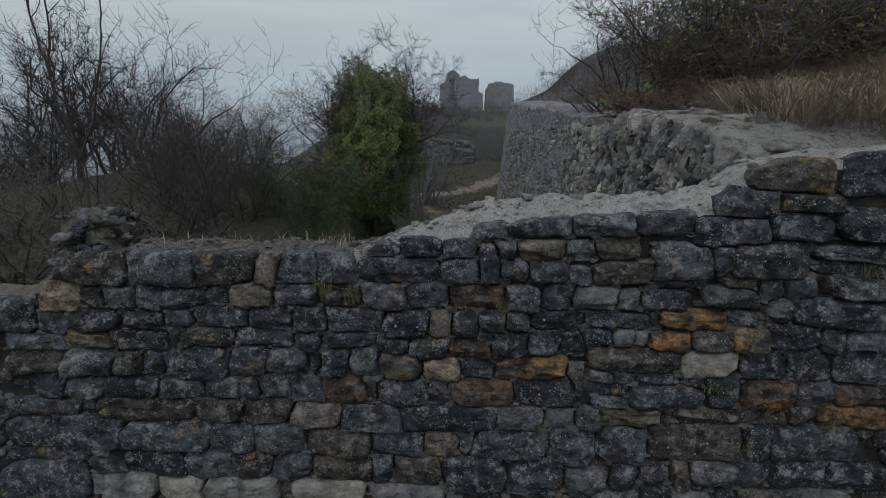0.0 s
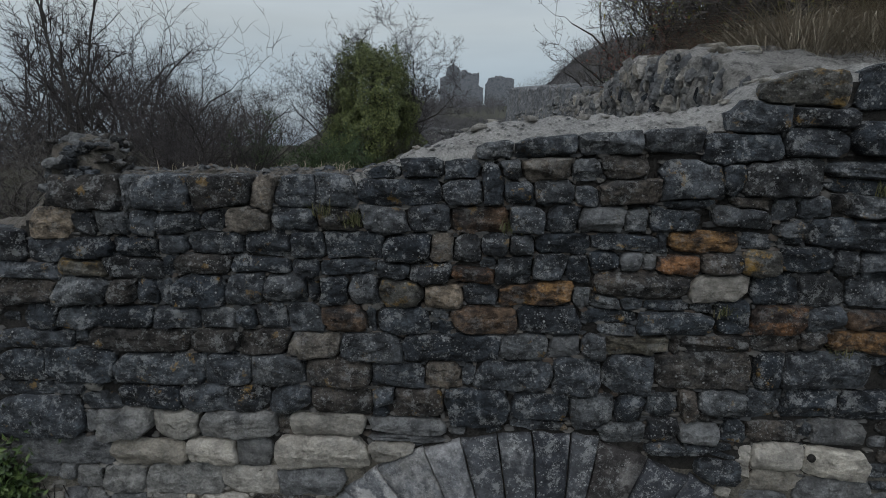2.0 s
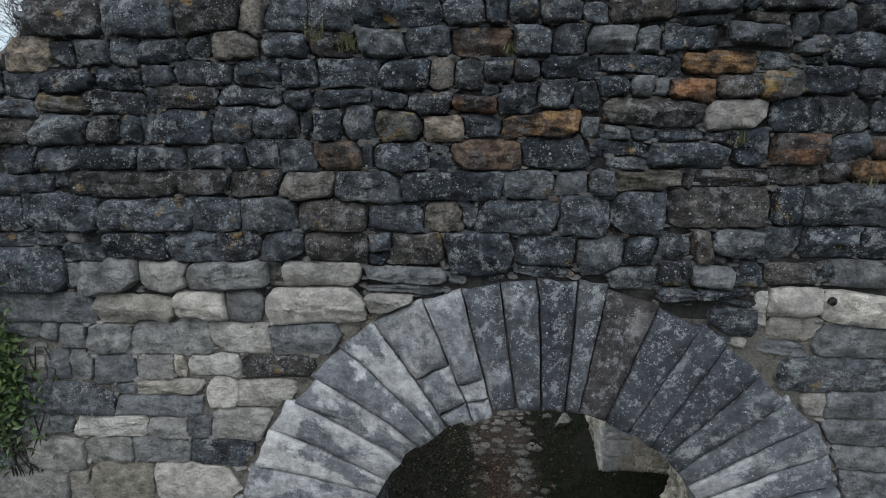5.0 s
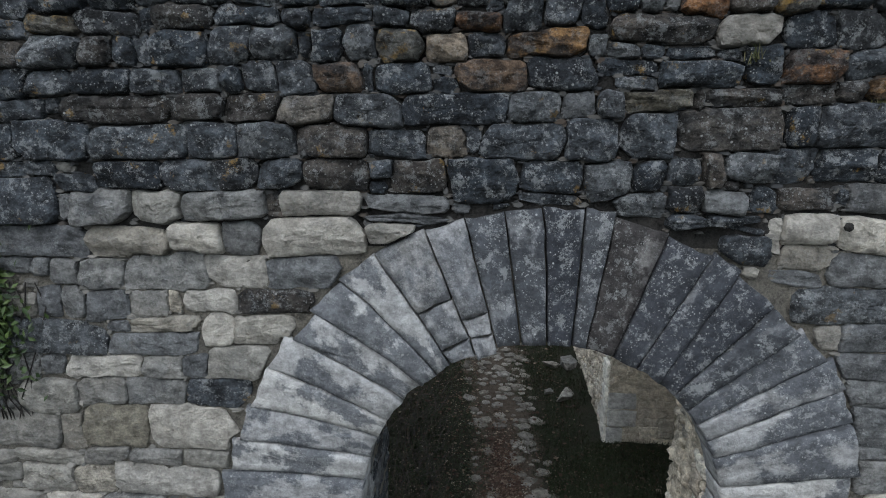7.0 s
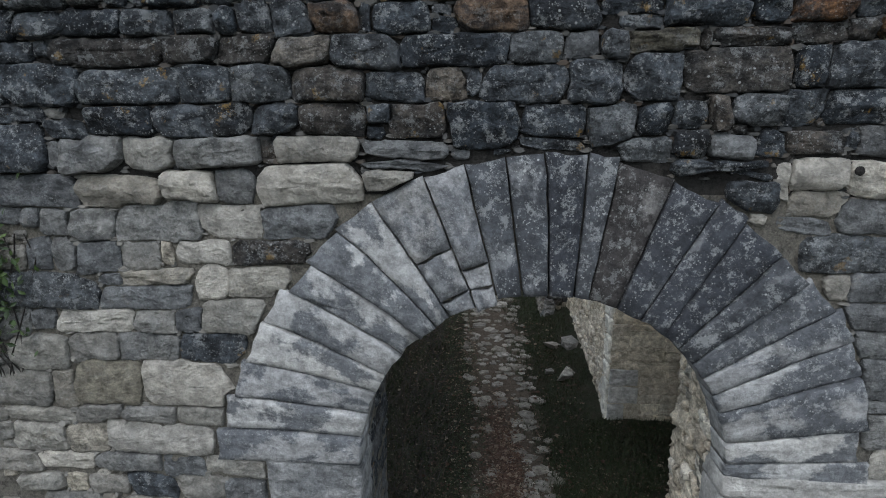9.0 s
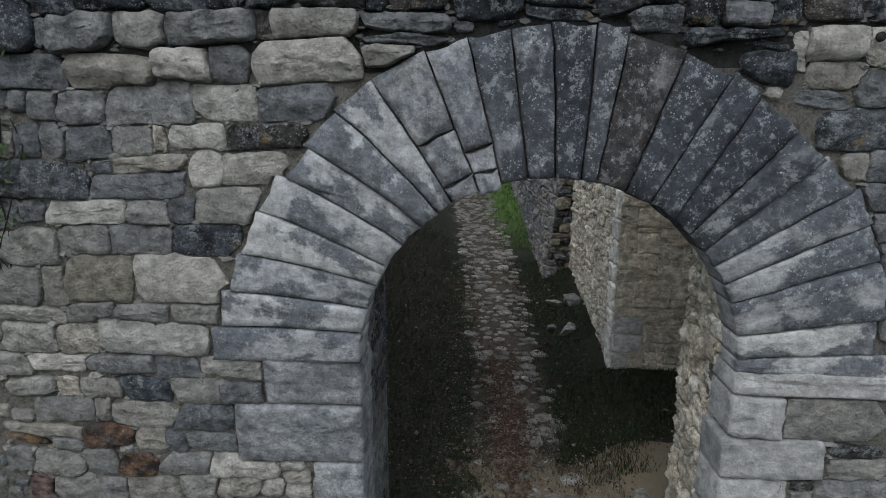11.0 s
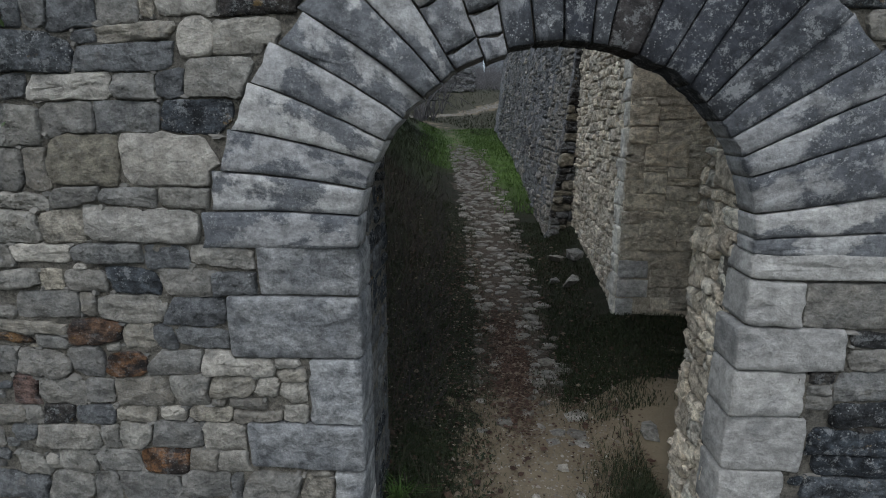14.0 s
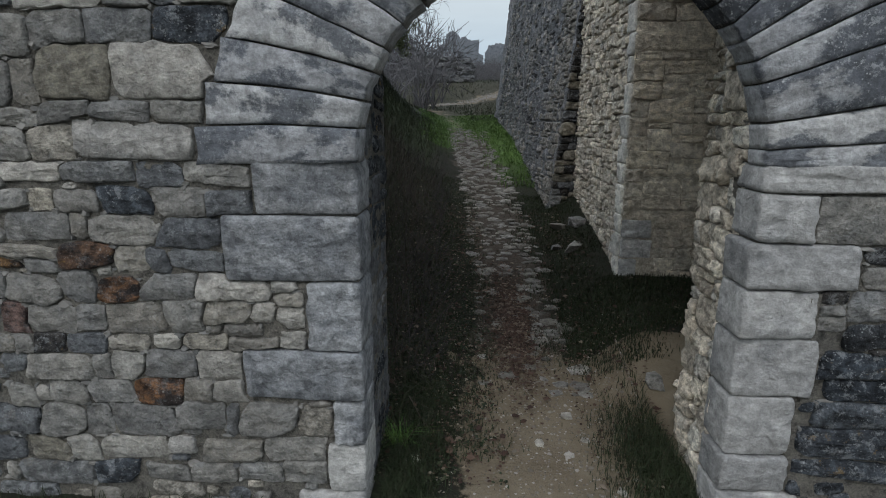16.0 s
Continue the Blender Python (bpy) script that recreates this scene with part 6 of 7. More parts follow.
# green broom in front of the ivy
for k, (x, y, h) in enumerate(((-3.5, 9.2, 1.7), (-4.2, 9.6, 1.5), (-3.2, 8.4, 1.0))):
    limbs, twigs, tips = bare_bush(90 + k, h * 1.15, 9, 0.75, 3, 0.014, BARK, BROOM)
    rnd5 = random.Random(90 + k)
    pts = []
    for _ in range(6000):
        p, d = rnd5.choice(tips)
        pts.append((p - d * rnd5.random() * 0.16 + Vector((rnd5.gauss(0, 0.035), rnd5.gauss(0, 0.035), rnd5.gauss(0, 0.035))), Vector((rnd5.gauss(0, 1), rnd5.gauss(0, 1), 0.3))))
    thing("broom_bush", "dark green broom bush with thin soft shoots", "bush", limbs + [("crown", twigs), ("foliage", leaf_mesh("foliage", pts, 0.032, BROOM, rnd5, 0.6))], pose(x, y, ground_z(x, y) - 0.1, 0, 0, k * 50), "broom on the bank")

# thin bare sapling close behind the wall
rnd12 = random.Random(12)


def sapling_limb(points, r, twigs):
    """A crooked limb through a few bends, with short side twigs."""
    v, f = [], []
    pts = []
    for (ax, az), (bx, bz) in zip(points, points[1:]):
        for i in range(4):
            k = i / 4
            pts.append(Vector((ax + (bx - ax) * k + rnd12.gauss(0, 0.008), rnd12.gauss(0, 0.012), az + (bz - az) * k)))
    pts.append(Vector((points[-1][0], 0, points[-1][1])))
    hose(v, f, pts, [r * (1 - 0.8 * i / len(pts)) + 0.002 for i in range(len(pts))], 6)
    side_ = [(v, f), (v, f), [], 1]
    for _ in range(twigs):
        p = pts[rnd12.randrange(3, len(pts))]
        branch(side_, p, Vector((rnd12.gauss(0, 0.5), rnd12.gauss(0, 0.4), 0.9)).normalized(), rnd12.uniform(0.2, 0.6), 0.006, 1, rnd12, 0.05, 0.2, 1)
    return mesh_of("limb", v, f, BARK)


sap_parts = [("trunk", sapling_limb(((0, 0), (0.02, 0.9), (-0.03, 1.55)), 0.017, 1))]
for bends, r, n_ in ((((-0.03, 1.5), (-0.2, 2.0), (-0.3, 2.45), (-0.4, 3.0), (-0.42, 3.6)), 0.013, 7), (((-0.02, 1.5), (0.17, 1.95), (0.3, 2.6), (0.35, 3.0), (0.42, 3.6)), 0.011, 5), (((-0.25, 2.3), (-0.2, 2.9), (-0.3, 3.5)), 0.01, 3), (((0.0, 0.3), (-0.3, 1.2), (-0.36, 2.3)), 0.009, 3), (((0.05, 0.3), (0.12, 1.4), (0.08, 2.2)), 0.009, 4), (((0.0, 0.4), (-0.12, 1.3), (-0.1, 2.1)), 0.008, 3)):
    sap_parts.append(("limb", sapling_limb(bends, r, n_)))
thing("bare_sapling", "thin leafless forked sapling behind the wall", "tree", sap_parts, pose(-3.86, 2.1, 5.3))

# undergrowth that fills the thicket
def brush(name, count, place_at, length, spread, material, label, thick=0.004):
    v, f = [], []
    for _ in range(count):
        p = place_at()
        d = Vector((rng.gauss(0, spread), rng.gauss(0, spread), 1)).normalized()
        k = length * rng.uniform(0.5, 1.3)
        q = p + d * k * 0.55
        d2 = (d + Vector((rng.gauss(0, 0.35), rng.gauss(0, 0.35), 0))).normalized()
        tube(v, f, p, q, thick, thick * 0.7)
        tube(v, f, q, q + d2 * k * 0.45, thick * 0.7, thick * 0.2)
    return tagged(part(name, mesh_of(name, v, f, material, False)), label, "undergrowth", kind="stuff")


def on_bank():
    y = rng.uniform(3.5, 20)
    x = -1.4 - 0.28 * y - rng.random() * (3 + y * 0.7)
    return Vector((x, y, ground_z(x, y) + rng.random() ** 2 * 0.5))


brush("undergrowth", 1300, on_bank, 0.6, 0.9, TWIG, "tangled brown leafless undergrowth on the bank", 0.005)


def on_bank_low():
    y = rng.uniform(1.2, 12)
    x = -0.9 - 0.25 * y - rng.random() * (3.2 + y * 0.7)
    return Vector((x, y, ground_z(x, y)))


brush("bank_litter", 5200, on_bank_low, 0.36, 1.3, DEADSTEM, "dead brown stems and litter covering the bank", 0.006)


def on_bank_near():
    y = rng.uniform(1.6, 9)
    x = lerp_table(PATH_X, y) - 0.95 - rng.random() ** 1.4 * 2.2
    return Vector((x, y, ground_z(x, y)))


brush("bank_brush", 1500, on_bank_near, 0.5, 0.8, TWIG, "dry brown stems on the bank beside the path")

# ---- slope above the ruined side wall ----
def leafy_shrub(seed, h, spread, leaf, size, count, label, m, stems=7, fork=2):
    limbs, twigs, tips = bare_bush(seed, h, stems, spread, 3, 0.02, twig=PALETWIG, fork=fork)
    rnd = random.Random(seed)
    pts = []
    for _ in range(count):
        p, d = rnd.choice(tips)
        pts.append((p + Vector((rnd.gauss(0, 0.07), rnd.gauss(0, 0.07), rnd.gauss(0, 0.07))), Vector((rnd.gauss(0, 1), rnd.gauss(0, 1), 0.6))))
    e = thing("leafy_shrub", label, "shrub", limbs + [("crown", twigs), ("foliage", leaf_mesh("foliage", pts, size, leaf, rnd))], m, "shrubs on the slope")
    return e


red = leafy_shrub(301, 1.0, 1.0, REDLEAF, 0.019, 2200, "low shrub with dull red autumn leaves", pose(2.9, 5.0, ground_z(2.9, 5.0)))
red2 = leafy_shrub(302, 1.3, 0.9, REDLEAF, 0.019, 1400, "thin shrub with red-brown autumn leaves", pose(3.6, 3.6, ground_z(3.6, 3.6)))
yel = leafy_shrub(303, 2.2, 0.7, YELLEAF, 0.024, 2600, "tall shrub with sparse yellow-green leaves", pose(5.2, 5.2, ground_z(5.2, 5.2)), fork=3)
for k in range(13):
    y = rng.uniform(4.5, 12)
    x = 2.75 + rng.random() * (1.2 + 0.28 * y)
    c = copy_thing(rng.choice((red, red, red2)), pose(x, y, ground_z(x, y) - 0.1, 0, 0, rng.uniform(0, 360)))
    c.scale = (rng.uniform(0.75, 1.15),) * 3
for x, y in ((4.1, 5.0), (4.8, 5.6), (5.8, 4.6), (4.5, 6.4)):
    c = copy_thing(yel, pose(x, y, ground_z(x, y) - 0.1, 0, 0, rng.uniform(0, 360)))
    c.scale = (rng.uniform(0.8, 1.25),) * 3
for x, y in ((2.5, 7.4), (3.1, 7.9), (3.6, 6.8), (4.3, 7.4), (2.9, 9.5), (3.9, 9.0), (5.2, 8.4), (6.4, 7.8), (4.9, 10.5), (6.9, 9.8), (3.4, 5.6)):
    plant(rng.choice((0, 1, 2, 3)), x, y, ground_z(x, y) - 0.1, rng.uniform(0.5, 0.85), rng.uniform(0, 6.28), "shrubs on the slope")


def blades(name, count, place_at, length, material, label, width=0.004, droop=0.5, tip=0.85):
    """Grass: narrow bent blades, as one sheet of stuff."""
    v, f = [], []
    for _ in range(count):
        p = place_at()
        a = rng.uniform(0, 6.28)
        k = length * rng.uniform(0.45, 1.35)
        out_ = Vector((math.cos(a), math.sin(a), 0)) * k * rng.uniform(0.1, droop)
        s = Vector((-math.sin(a), math.cos(a), 0)) * width
        o = len(v)
        v += [p - s, p + s, p + out_ * 0.45 + s * 0.8 + Vector((0, 0, k * 0.6)), p + out_ * 0.45 - s * 0.8 + Vector((0, 0, k * 0.6)), p + out_ * 1.25 + Vector((0, 0, k * tip))]
        f += [(o, o + 1, o + 2, o + 3), (o + 3, o + 2, o + 4)]
    return tagged(part(name, mesh_of(name, v, f, material, False)), label, "grass", kind="stuff")


tufts = []
for _ in range(170):
    y = rng.uniform(0.75, 4.0)
    tufts.append((2.35 + 0.16 * y + rng.random() * 2.4, y))


def in_tuft():
    x, y = rng.choice(tufts)
    x, y = x + rng.gauss(0, 0.1), y + rng.gauss(0, 0.1)
    base = max(ground_z(x, y), (lerp_table(CORE_Z, y) - 0.02) if x < 3.85 else 0)
    return Vector((x, y, base))


blades("dry_grass", 15000, in_tuft, 0.46, STRAW, "long dry straw-coloured grass on the slope", 0.0024, 2.8, 0.42)


def wall_weed():
    x = rng.choice((-1.6, -1.45, -1.15, -0.95, -0.8, -0.75, -1.9, -0.7)) + rng.gauss(0, 0.05)
    return Vector((x, 0.35 + rng.gauss(0, 0.1), lerp_table(TOP, x) - 0.02))


blades("wall_top_weed", 110, wall_weed, 0.1, STRAW, "dry weeds growing on the wall top", 0.0025, 0.8)

# ---- path ----
def cobble(seed):
    return boulder("cobble", 1.0, 0.75, 0.35, PEBBLE, seed, 1, 0.35)


path = empty("cobbled_path", "worn cobbled path climbing from the gate", "path", "structure")
cobbles = [cobble(k * 3.7) for k in range(14)]
count, far_v, far_f = 0, [], []
y = 1.75
while y < 17:
    x = -0.55
    while x < 0.55:
        px = lerp_table(PATH_X, y)
        s = rng.choice((0.045, 0.06, 0.08, 0.1, 0.125, 0.15)) * rng.uniform(0.85, 1.15)
        keep = 0.9 if x > -0.05 or y > 4.6 else 0.4
        keep *= 0.85
        if y < 4.6 and -0.3 < x < 0.0:
            keep = 0.12
        if y < 2.6:
            keep = 0.6 if x > 0.0 else 0.15
        keep *= 1 - 0.6 * smooth01(y, 13, 17)
        if rng.random() < keep:
            cx, cy = px + x + rng.uniform(-0.03, 0.03) + 0.08, y + rng.uniform(-0.04, 0.04)
            m = pose(cx, cy, ground_z(cx, cy) + 0.002 - 0.16 * s, rng.uniform(-6, 6), rng.uniform(-6, 6), rng.uniform(-40, 40)) @ Matrix.Diagonal((s, s, s, 1))
            me = cobbles[rng.randrange(14)]
            if count < 300:
                part("cobble", me, path, m=m)
                count += 1
            else:
                o = len(far_v)
                far_v += [m @ v.co for v in me.vertices]
                far_f += [tuple(o + i for i in p.vertices) for p in me.polygons]
        x += 1.95 * s
    y += 0.115
part("cobble_rest", mesh_of("cobble_rest", far_v, far_f, PEBBLE), path, "worn cobbles further up the path", kind="stuff")


def scatter(name, count, place_at, size, material, label, category):
    """Small angular chips or leaves lying about, one mesh of stuff."""
    v, f = [], []
    for _ in range(count):
        p = place_at()
        s = size * rng.uniform(0.4, 1.0) * (2.2 if rng.random() < 0.06 else 1)
        r = Matrix.Rotation(rng.uniform(0, 6.28), 3, "Z")
        o = len(v)
        for q in ((1, 0.1, 0), (0.2, 0.8, 0.1), (-0.9, 0.3, 0), (-0.3, -0.8, 0), (0.1, 0.1, 0.55), (0.5, -0.6, 0.2)):
            v.append(p + r @ Vector(q) * s * rng.uniform(0.75, 1.2))
        f += [(o, o + 1, o + 4), (o + 1, o + 2, o + 4), (o + 2, o + 3, o + 4), (o + 3, o + 5, o + 4), (o + 5, o, o + 4)]
    return tagged(part(name, mesh_of(name, v, f, material, False)), label, category, kind="stuff")


def on_wall_top():
    x, v = rng.uniform(-2.75, -0.3) if rng.random() < 0.93 else rng.uniform(-0.3, 1.6), rng.uniform(0.05, 0.9)
    return Vector(cap_point(x, v))


scatter("wall_top_rubble", 2600, on_wall_top, 0.02, CHINK, "dark stone fines and earth lying on the wall top", "rubble")


def on_track():
    y = rng.uniform(-1.6, 3.4)
    x = 0.95 + rng.gauss(0, 0.55)
    x = clamp(x, LEFT + 0.1, RIGHT - 0.1)
    return Vector((x, y, ground_z(x, y)))


scatter("gravel", 4600, on_track, 0.016, CHIPS, "small stone chips on the trodden earth", "gravel")


def beside(y0, y1, lo, hi, sgn):
    def f():
        y = rng.uniform(y0, y1)
        x = lerp_table(PATH_X, y) + sgn * (lo + (hi - lo) * rng.random() ** 0.55) + 0.3 * n3(y * 1.3, sgn, 2) + 0.2 * n3(y * 4.1, sgn, 6) + rng.gauss(0, 0.14)
        return Vector((x, y, ground_z(x, y)))
    return f


def leaf_place():
    if rng.random() < 0.5:
        y = rng.gauss(3.2, 0.75)
        x = lerp_table(PATH_X, y) + rng.gauss(-0.06, 0.13)
    else:
        y = rng.uniform(0.3, 7)
        x = lerp_table(PATH_X, y) - 0.3 - rng.random() * 1.2 if rng.random() < 0.7 else lerp_table(PATH_X, y) + 0.4 + rng.random() * 0.8
    return Vector((x, y, ground_z(x, y) + rng.uniform(0.006, 0.05)))


scatter("leaf_litter", 7600, leaf_place, 0.022, LITTER, "fallen brown leaves beside the path", "leaves")
scatter("bank_leaves", 2600, beside(0.4, 9, 0.25, 2.0, -1), 0.02, DRYLEAF, "pale fallen leaves on the dark bank", "leaves")
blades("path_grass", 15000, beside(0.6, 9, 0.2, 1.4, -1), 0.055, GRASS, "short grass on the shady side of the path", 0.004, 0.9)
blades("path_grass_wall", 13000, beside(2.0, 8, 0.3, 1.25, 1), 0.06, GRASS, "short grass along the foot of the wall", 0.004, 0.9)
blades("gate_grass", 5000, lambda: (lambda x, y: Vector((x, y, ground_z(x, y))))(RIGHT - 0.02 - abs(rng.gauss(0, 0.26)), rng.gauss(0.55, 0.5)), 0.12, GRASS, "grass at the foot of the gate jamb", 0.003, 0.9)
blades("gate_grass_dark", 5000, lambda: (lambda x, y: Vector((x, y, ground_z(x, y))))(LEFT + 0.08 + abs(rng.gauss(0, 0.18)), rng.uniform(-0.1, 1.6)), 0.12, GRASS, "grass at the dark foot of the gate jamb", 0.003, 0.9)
blades("wall_foot_grass", 1600, lambda: (lambda x, y: Vector((x, y, ground_z(x, y))))(rng.uniform(-3.6, LEFT - 0.05) if rng.random() < 0.5 else rng.uniform(RIGHT + 0.1, 3.6), -0.05 - abs(rng.gauss(0, 0.2))), 0.1, GRASS, "dry grass along the foot of the gate wall", 0.003, 0.8)
blades("meadow", 16000, beside(8.5, 23, 0.25, 2.4, 1), 0.09, LUSH, "green grass beside the upper path", 0.008, 0.9)
blades("meadow_far", 5000, beside(12, 23, 0.35, 1.3, -1), 0.09, LUSH, "green grass on the far side of the upper path", 0.008, 0.9)
blades("meadow_middle", 1800, beside(13.5, 23, 0.0, 0.5, 1), 0.06, LUSH, "short green grass grown over the upper path", 0.008, 0.9)
blades("bank_grass", 22000, beside(0.9, 17, 0.8, 3.3, -1), 0.16, GRASS, "rough grass on the bank, its green darkened for shade", 0.005, 1.4)
blades("bank_straw", 2600, beside(0.9, 9, 0.9, 2.4, -1), 0.3, DEADSTEM, "dead grass hanging on the bank", 0.004, 2.2, 0.5)

def on_recess():
    x, y = rng.uniform(1.25, 3.2), rng.uniform(2.3, 3.85)
    y = clamp(max(y, 2.55 + 0.45 * n3(x * 2.2, 0, 3) + rng.gauss(0, 0.12)), 0, 3.85)
    return Vector((x, y, ground_z(x, y)))


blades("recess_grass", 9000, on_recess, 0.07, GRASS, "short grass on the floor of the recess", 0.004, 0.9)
scatter("recess_litter", 1500, on_recess, 0.022, LITTER, "fallen leaves on the floor of the recess", "leaves")
rnd6 = random.Random(6)


def weed_points(count):
    pts = []
    for _ in range(count):
        y = rnd6.uniform(0.2, 8)
        x = lerp_table(PATH_X, y) - 0.3 - 2.0 * rnd6.random() ** 0.8
        if n3(x * 3, y * 3, 9) > -0.05:
            pts.append((Vector((x, y, ground_z(x, y) + rnd6.uniform(0.005, 0.06))), Vector((0, 0, 1))))
    return pts


tagged(part("ground_weeds", leaf_mesh("ground_weeds", weed_points(14000), 0.022, WEED, rnd6)), "low leafy weeds beside the path, darkened for shade", "weeds", kind="stuff")

TUFTS = [(-0.58, 5.96, 60), (0.41, 5.93, 45), (-0.77, 6.02, 40), (2.47, 5.15, 40), (1.74, 5.42, 30), (2.58, 6.18, 45)]


def tuft(x, y, z, count, length, material, label):
    """A small plant: a handful of blades from one root."""
    ob = blades("weed_tuft", count, lambda: Vector((x + rng.gauss(0, 0.03), y + rng.gauss(0, 0.015), z + rng.gauss(0, 0.012))), length, material, label, 0.0028, 1.2, 0.7)
    tagged(ob, label, "weed", "weeds on the wall", "thing")


for x, z, n_ in TUFTS:
    tuft(x, -0.05, z, n_, 0.11, TUFTGRASS, "small dry green weed rooted in a wall joint")
tuft(-0.44, 0.72, 0.0, 130, 0.24, LUSH, "bright green weed at the foot of the gate jamb")

loose = [(1.055, 1.31, 0.06), (-0.32, 0.55, 0.07), (1.5, 0.05, 0.08), (0.98, 0.75, 0.05), (1.15, 0.95, 0.04), (1.72, 5.0, 0.16), (1.85, 5.7, 0.2), (1.6, 5.9, 0.14), (1.5, 5.3, 0.1), (1.95, 1.75, 0.13), (0.75, 0.9, 0.05), (1.3, 0.3, 0.045)]
for k, (x, y, s) in enumerate(loose):
    part_ = part("loose_stone", boulder("loose_stone", s, s * 0.75, s * 0.55, GREY if s > 0.09 else PALE, k * 4.3, 1, 0.7), m=pose(x, y, ground_z(x, y) + s * 0.15, 0, 0, k * 47))
    tagged(part_, "pale loose stone lying on the ground", "stone", "loose stones")

# ivy hanging on the gate wall
rnd9 = random.Random(9)
pts = []
for _ in range(3200):
    x, z = -3.22 + rnd9.gauss(0, 0.15), 3.82 + rnd9.gauss(0, 0.26)
    pts.append((Vector((x, -0.03 - rnd9.random() * 0.14, z)), Vector((0, -1, 0.2))))
iv = empty("wall_ivy", "clump of green ivy growing on the wall face", "ivy")
part("foliage", leaf_mesh("foliage", pts, 0.03, WALLIVY, rnd9), iv)
v, f = [], []
for k in range(9):
    p = Vector((-3.15 + 0.03 * k, -0.02, 3.0))
    for _ in range(6):
        q = p + Vector((rnd9.gauss(0, 0.05), 0, 0.17))
        q.y = -0.03
        tube(v, f, p, q, 0.006, 0.005)
        p = q
part("stem", mesh_of("stem", v, f, BARK), iv)

# ---- distance ----
def ruin_wall(name, outline, y, depth, material, label):
    rough_line = []
    for (xa, za), (xb, zb) in zip(outline, outline[1:] + outline[:1]):
        m_ = max(1, int(math.hypot(xb - xa, zb - za) / 0.35))
        for i in range(m_):
            rough_line.append((xa + (xb - xa) * i / m_ + rng.uniform(-0.16, 0.16), za + (zb - za) * i / m_ + rng.uniform(-0.2, 0.2)))
    outline = rough_line
    n = len(outline)
    v = [(x, y, z) for x, z in outline] + [(x, y + depth, z) for x, z in outline]
    f = [tuple(range(n))] + [tuple(range(2 * n - 1, n - 1, -1))] + [(i, n + i, n + (i + 1) % n, (i + 1) % n) for i in range(n)]
    return tagged(part(name, mesh_of(name, v, f, material, False)), label, "ruin")


DIST = 140.0


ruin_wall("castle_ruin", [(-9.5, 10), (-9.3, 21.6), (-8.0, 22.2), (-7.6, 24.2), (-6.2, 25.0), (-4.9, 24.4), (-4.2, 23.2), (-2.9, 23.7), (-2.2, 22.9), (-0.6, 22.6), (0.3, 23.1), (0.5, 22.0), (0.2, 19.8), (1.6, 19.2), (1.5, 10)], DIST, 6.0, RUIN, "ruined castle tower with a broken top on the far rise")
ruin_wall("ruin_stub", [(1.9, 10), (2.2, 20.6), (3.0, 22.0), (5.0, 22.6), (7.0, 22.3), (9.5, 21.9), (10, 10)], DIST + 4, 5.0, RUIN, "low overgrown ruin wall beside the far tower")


def woods(name, count, place_at, size, label):
    v, f = [], []
    for _ in range(count):
        p = place_at()
        s = size * rng.uniform(0.6, 1.4)
        for _ in range(4):
            d = Vector((rng.gauss(0, 0.25), rng.gauss(0, 0.25), 0.8))
            tube(v, f, p, p + d * s, s * 0.014, s * 0.004)
        for _ in range(56):  # short crooked twigs through a rounded crown
            d = Vector((rng.gauss(0, 1), rng.gauss(0, 1), rng.gauss(0, 1))).normalized() * rng.random() ** 0.45
            q = p + Vector((d.x * 0.6, d.y * 0.6, 0.6 + d.z * 0.5)) * s
            tube(v, f, q, q + (d * 0.14 + Vector((rng.gauss(0, 0.1), rng.gauss(0, 0.1), rng.gauss(0.04, 0.1)))) * s, s * 0.007, s * 0.002)
    return tagged(part(name, mesh_of(name, v, f, WOODS, False)), label, "woods", kind="stuff")


def far_left():
    y = rng.uniform(24, 70)
    x = -y * rng.choice((rng.uniform(0.05, 0.26), rng.uniform(0.62, 1.2), rng.uniform(0.7, 1.2)))
    return Vector((x, y, ground_z(x, y)))


def far_mid():
    y = rng.uniform(75, 130)
    x = -0.05 * y + rng.uniform(-0.06, 0.1) * y
    return Vector((x, y, ground_z(x, y)))


def far_right():
    y = rng.uniform(18, 75)
    x = 4 + rng.random() * y * 0.8
    return Vector((x, y, ground_z(x, y)))


def far_hill():
    """Wooded hill far behind the slope, with a ragged skyline."""
    us, vs = steps(0, 1, 0.012), steps(0, 1, 0.1)

    def at(u, v):
        x = 6.5 + 62 * u
        peak = 14.0 + 9.5 * smooth01(u, 0.0, 0.28) + 7 * smooth01(u, 0.25, 0.9)
        y = 80 + 20 * v + 10 * n3(u * 8, v * 3, 2)
        return (x, y, 4 + (peak - 4) * smooth01(v, 0, 1) ** 0.7 + 0.7 * n3(u * 14, v * 6, 5))

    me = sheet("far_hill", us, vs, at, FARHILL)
    tagged(part("far_hill", me), "hazy wooded hill behind the ruined wall", "hill", kind="structure")


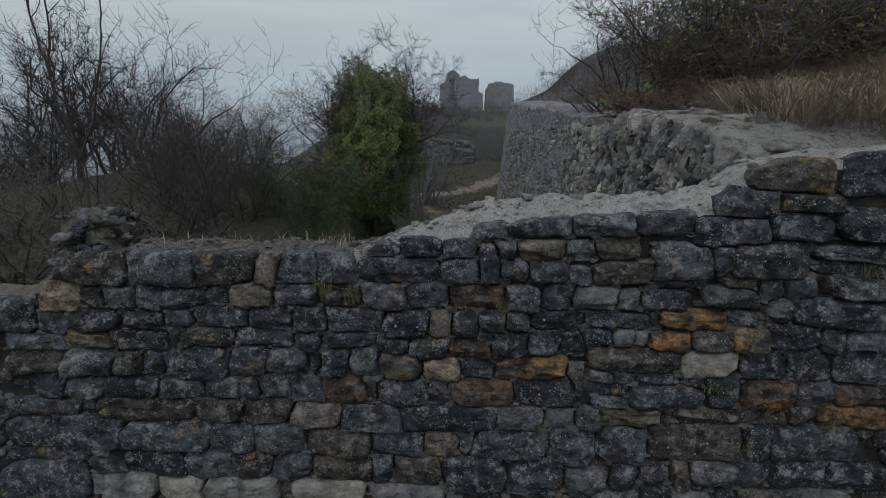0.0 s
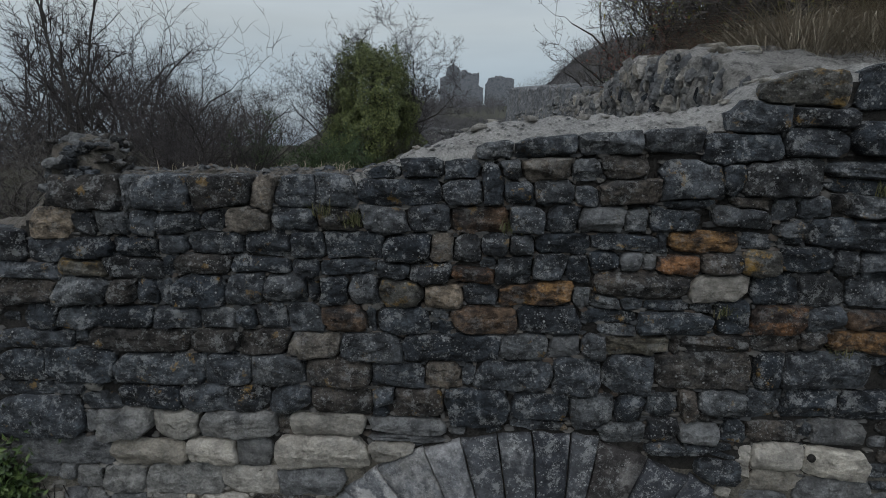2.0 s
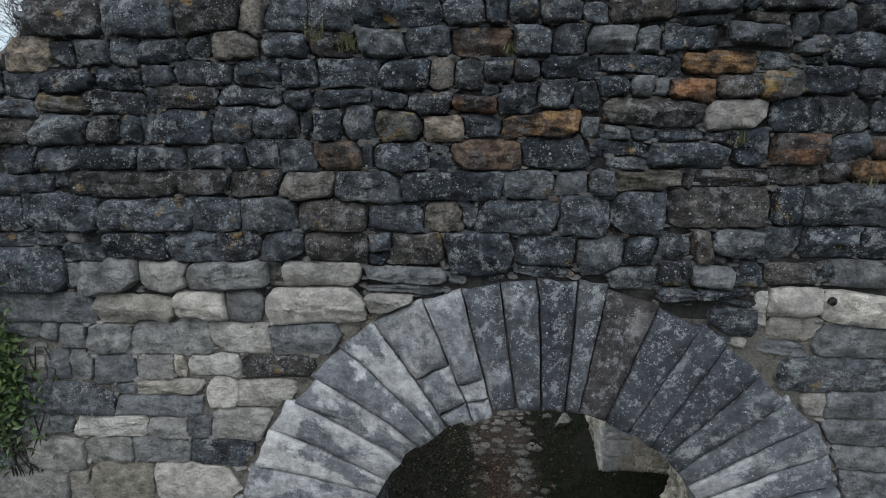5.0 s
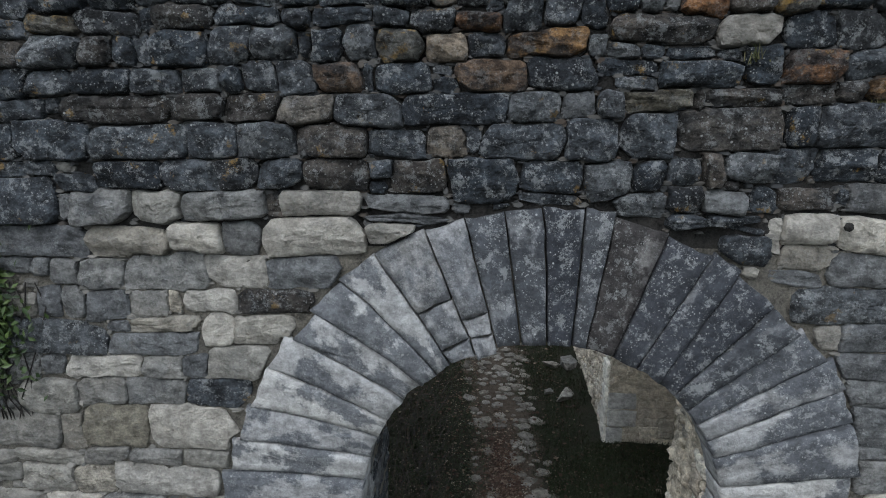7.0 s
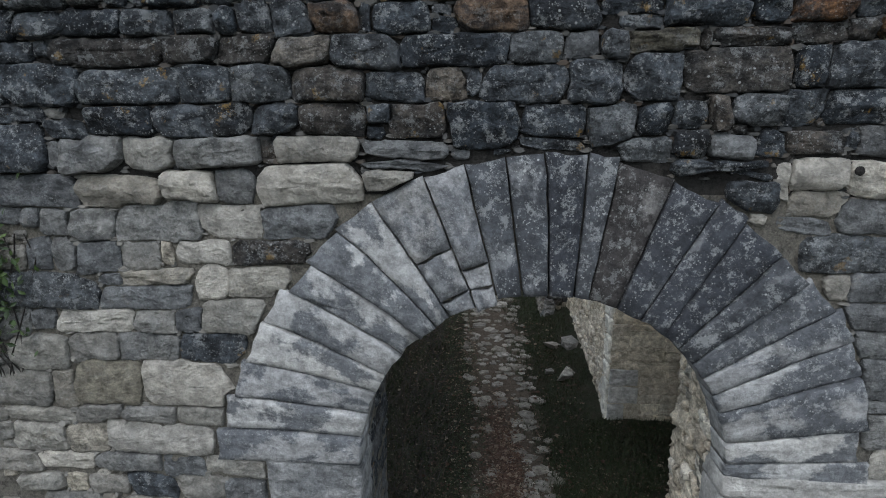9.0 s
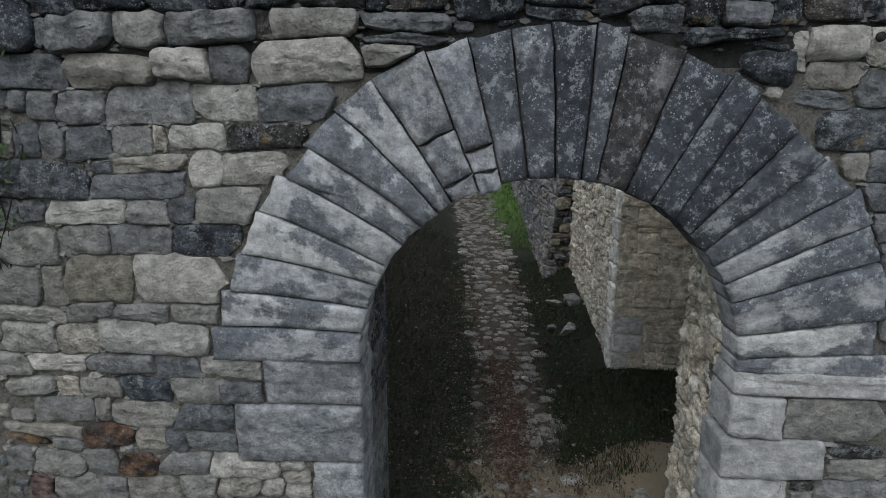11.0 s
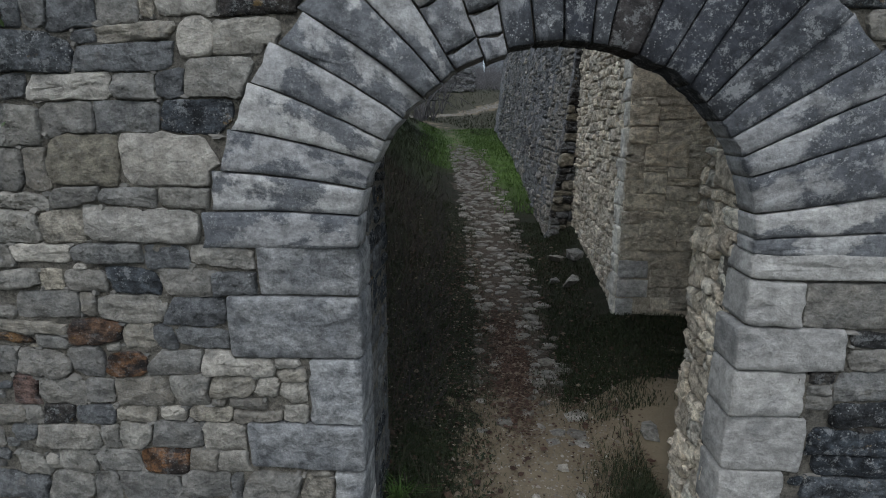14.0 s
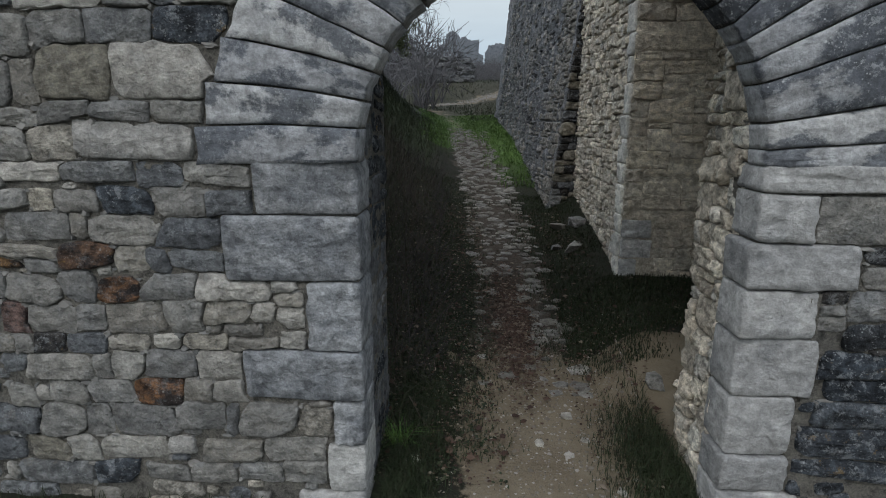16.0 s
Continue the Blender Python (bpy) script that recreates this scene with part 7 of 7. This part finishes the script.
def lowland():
    """Pale hazy plain and sea far below the thicket, as a curved glowing backdrop."""
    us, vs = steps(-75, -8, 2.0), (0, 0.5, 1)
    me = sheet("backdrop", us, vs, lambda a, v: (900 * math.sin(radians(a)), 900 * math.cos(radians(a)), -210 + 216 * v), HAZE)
    tagged(part("backdrop", me), "glowing pale blue backdrop of a hazy plain far below", "distance", kind="structure")


far_hill()
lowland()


def on_far_hill():
    u = rng.random()
    peak = 14.0 + 9.5 * smooth01(u, 0.0, 0.28) + 7 * smooth01(u, 0.25, 0.9)
    return Vector((6.5 + 62 * u, 97 + rng.uniform(-8, 3), peak - 1.4 + rng.uniform(-1.5, 0.2)))


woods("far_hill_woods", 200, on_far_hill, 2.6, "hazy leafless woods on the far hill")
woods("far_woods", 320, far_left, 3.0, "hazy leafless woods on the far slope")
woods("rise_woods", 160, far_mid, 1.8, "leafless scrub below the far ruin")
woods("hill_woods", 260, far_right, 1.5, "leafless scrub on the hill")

def on_slope_far():
    while True:
        p = on_slope()
        if p.y > 38:
            return p


def on_slope():
    while True:
        y = rng.uniform(20, 62)
        x = rng.uniform(-0.22, 0.12) * y
        if abs(y - track_y(x)) > 1.1 and abs(x - lerp_table(PATH_X, y)) > 0.7:
            return Vector((x, y, ground_z(x, y)))


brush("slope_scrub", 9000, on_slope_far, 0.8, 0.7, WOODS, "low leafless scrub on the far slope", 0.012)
blades("slope_grass", 14000, on_slope, 0.13, GRASS, "rough grass on the far slope", 0.014, 0.9)


def on_cross_track():
    x = rng.uniform(-6, 4.5)
    y = track_y(x) + rng.gauss(0, 0.28)
    return Vector((x, y, ground_z(x, y)))


scatter("track_gravel", 2600, on_cross_track, 0.07, TRACK, "pale gravel of the track that crosses above", "gravel")

# dry stone wall beside the upper path
low = empty("field_wall", "low dry stone wall beside the upper path", "wall", "structure")
for k in range(220):
    u, h = rng.random(), rng.random()
    x, y = -4.8 + 4.6 * u, 36 + 1.0 * u
    s = rng.uniform(0.16, 0.3)
    part("stone", boulder("stone", s * 1.4, s, s * 0.6, GREYDARK, k * 1.9, 1), low, m=pose(x, y + rng.uniform(-0.1, 0.1), ground_z(x, y) + h * (2.0 - 0.5 * u), 0, 0, rng.uniform(-20, 20)))
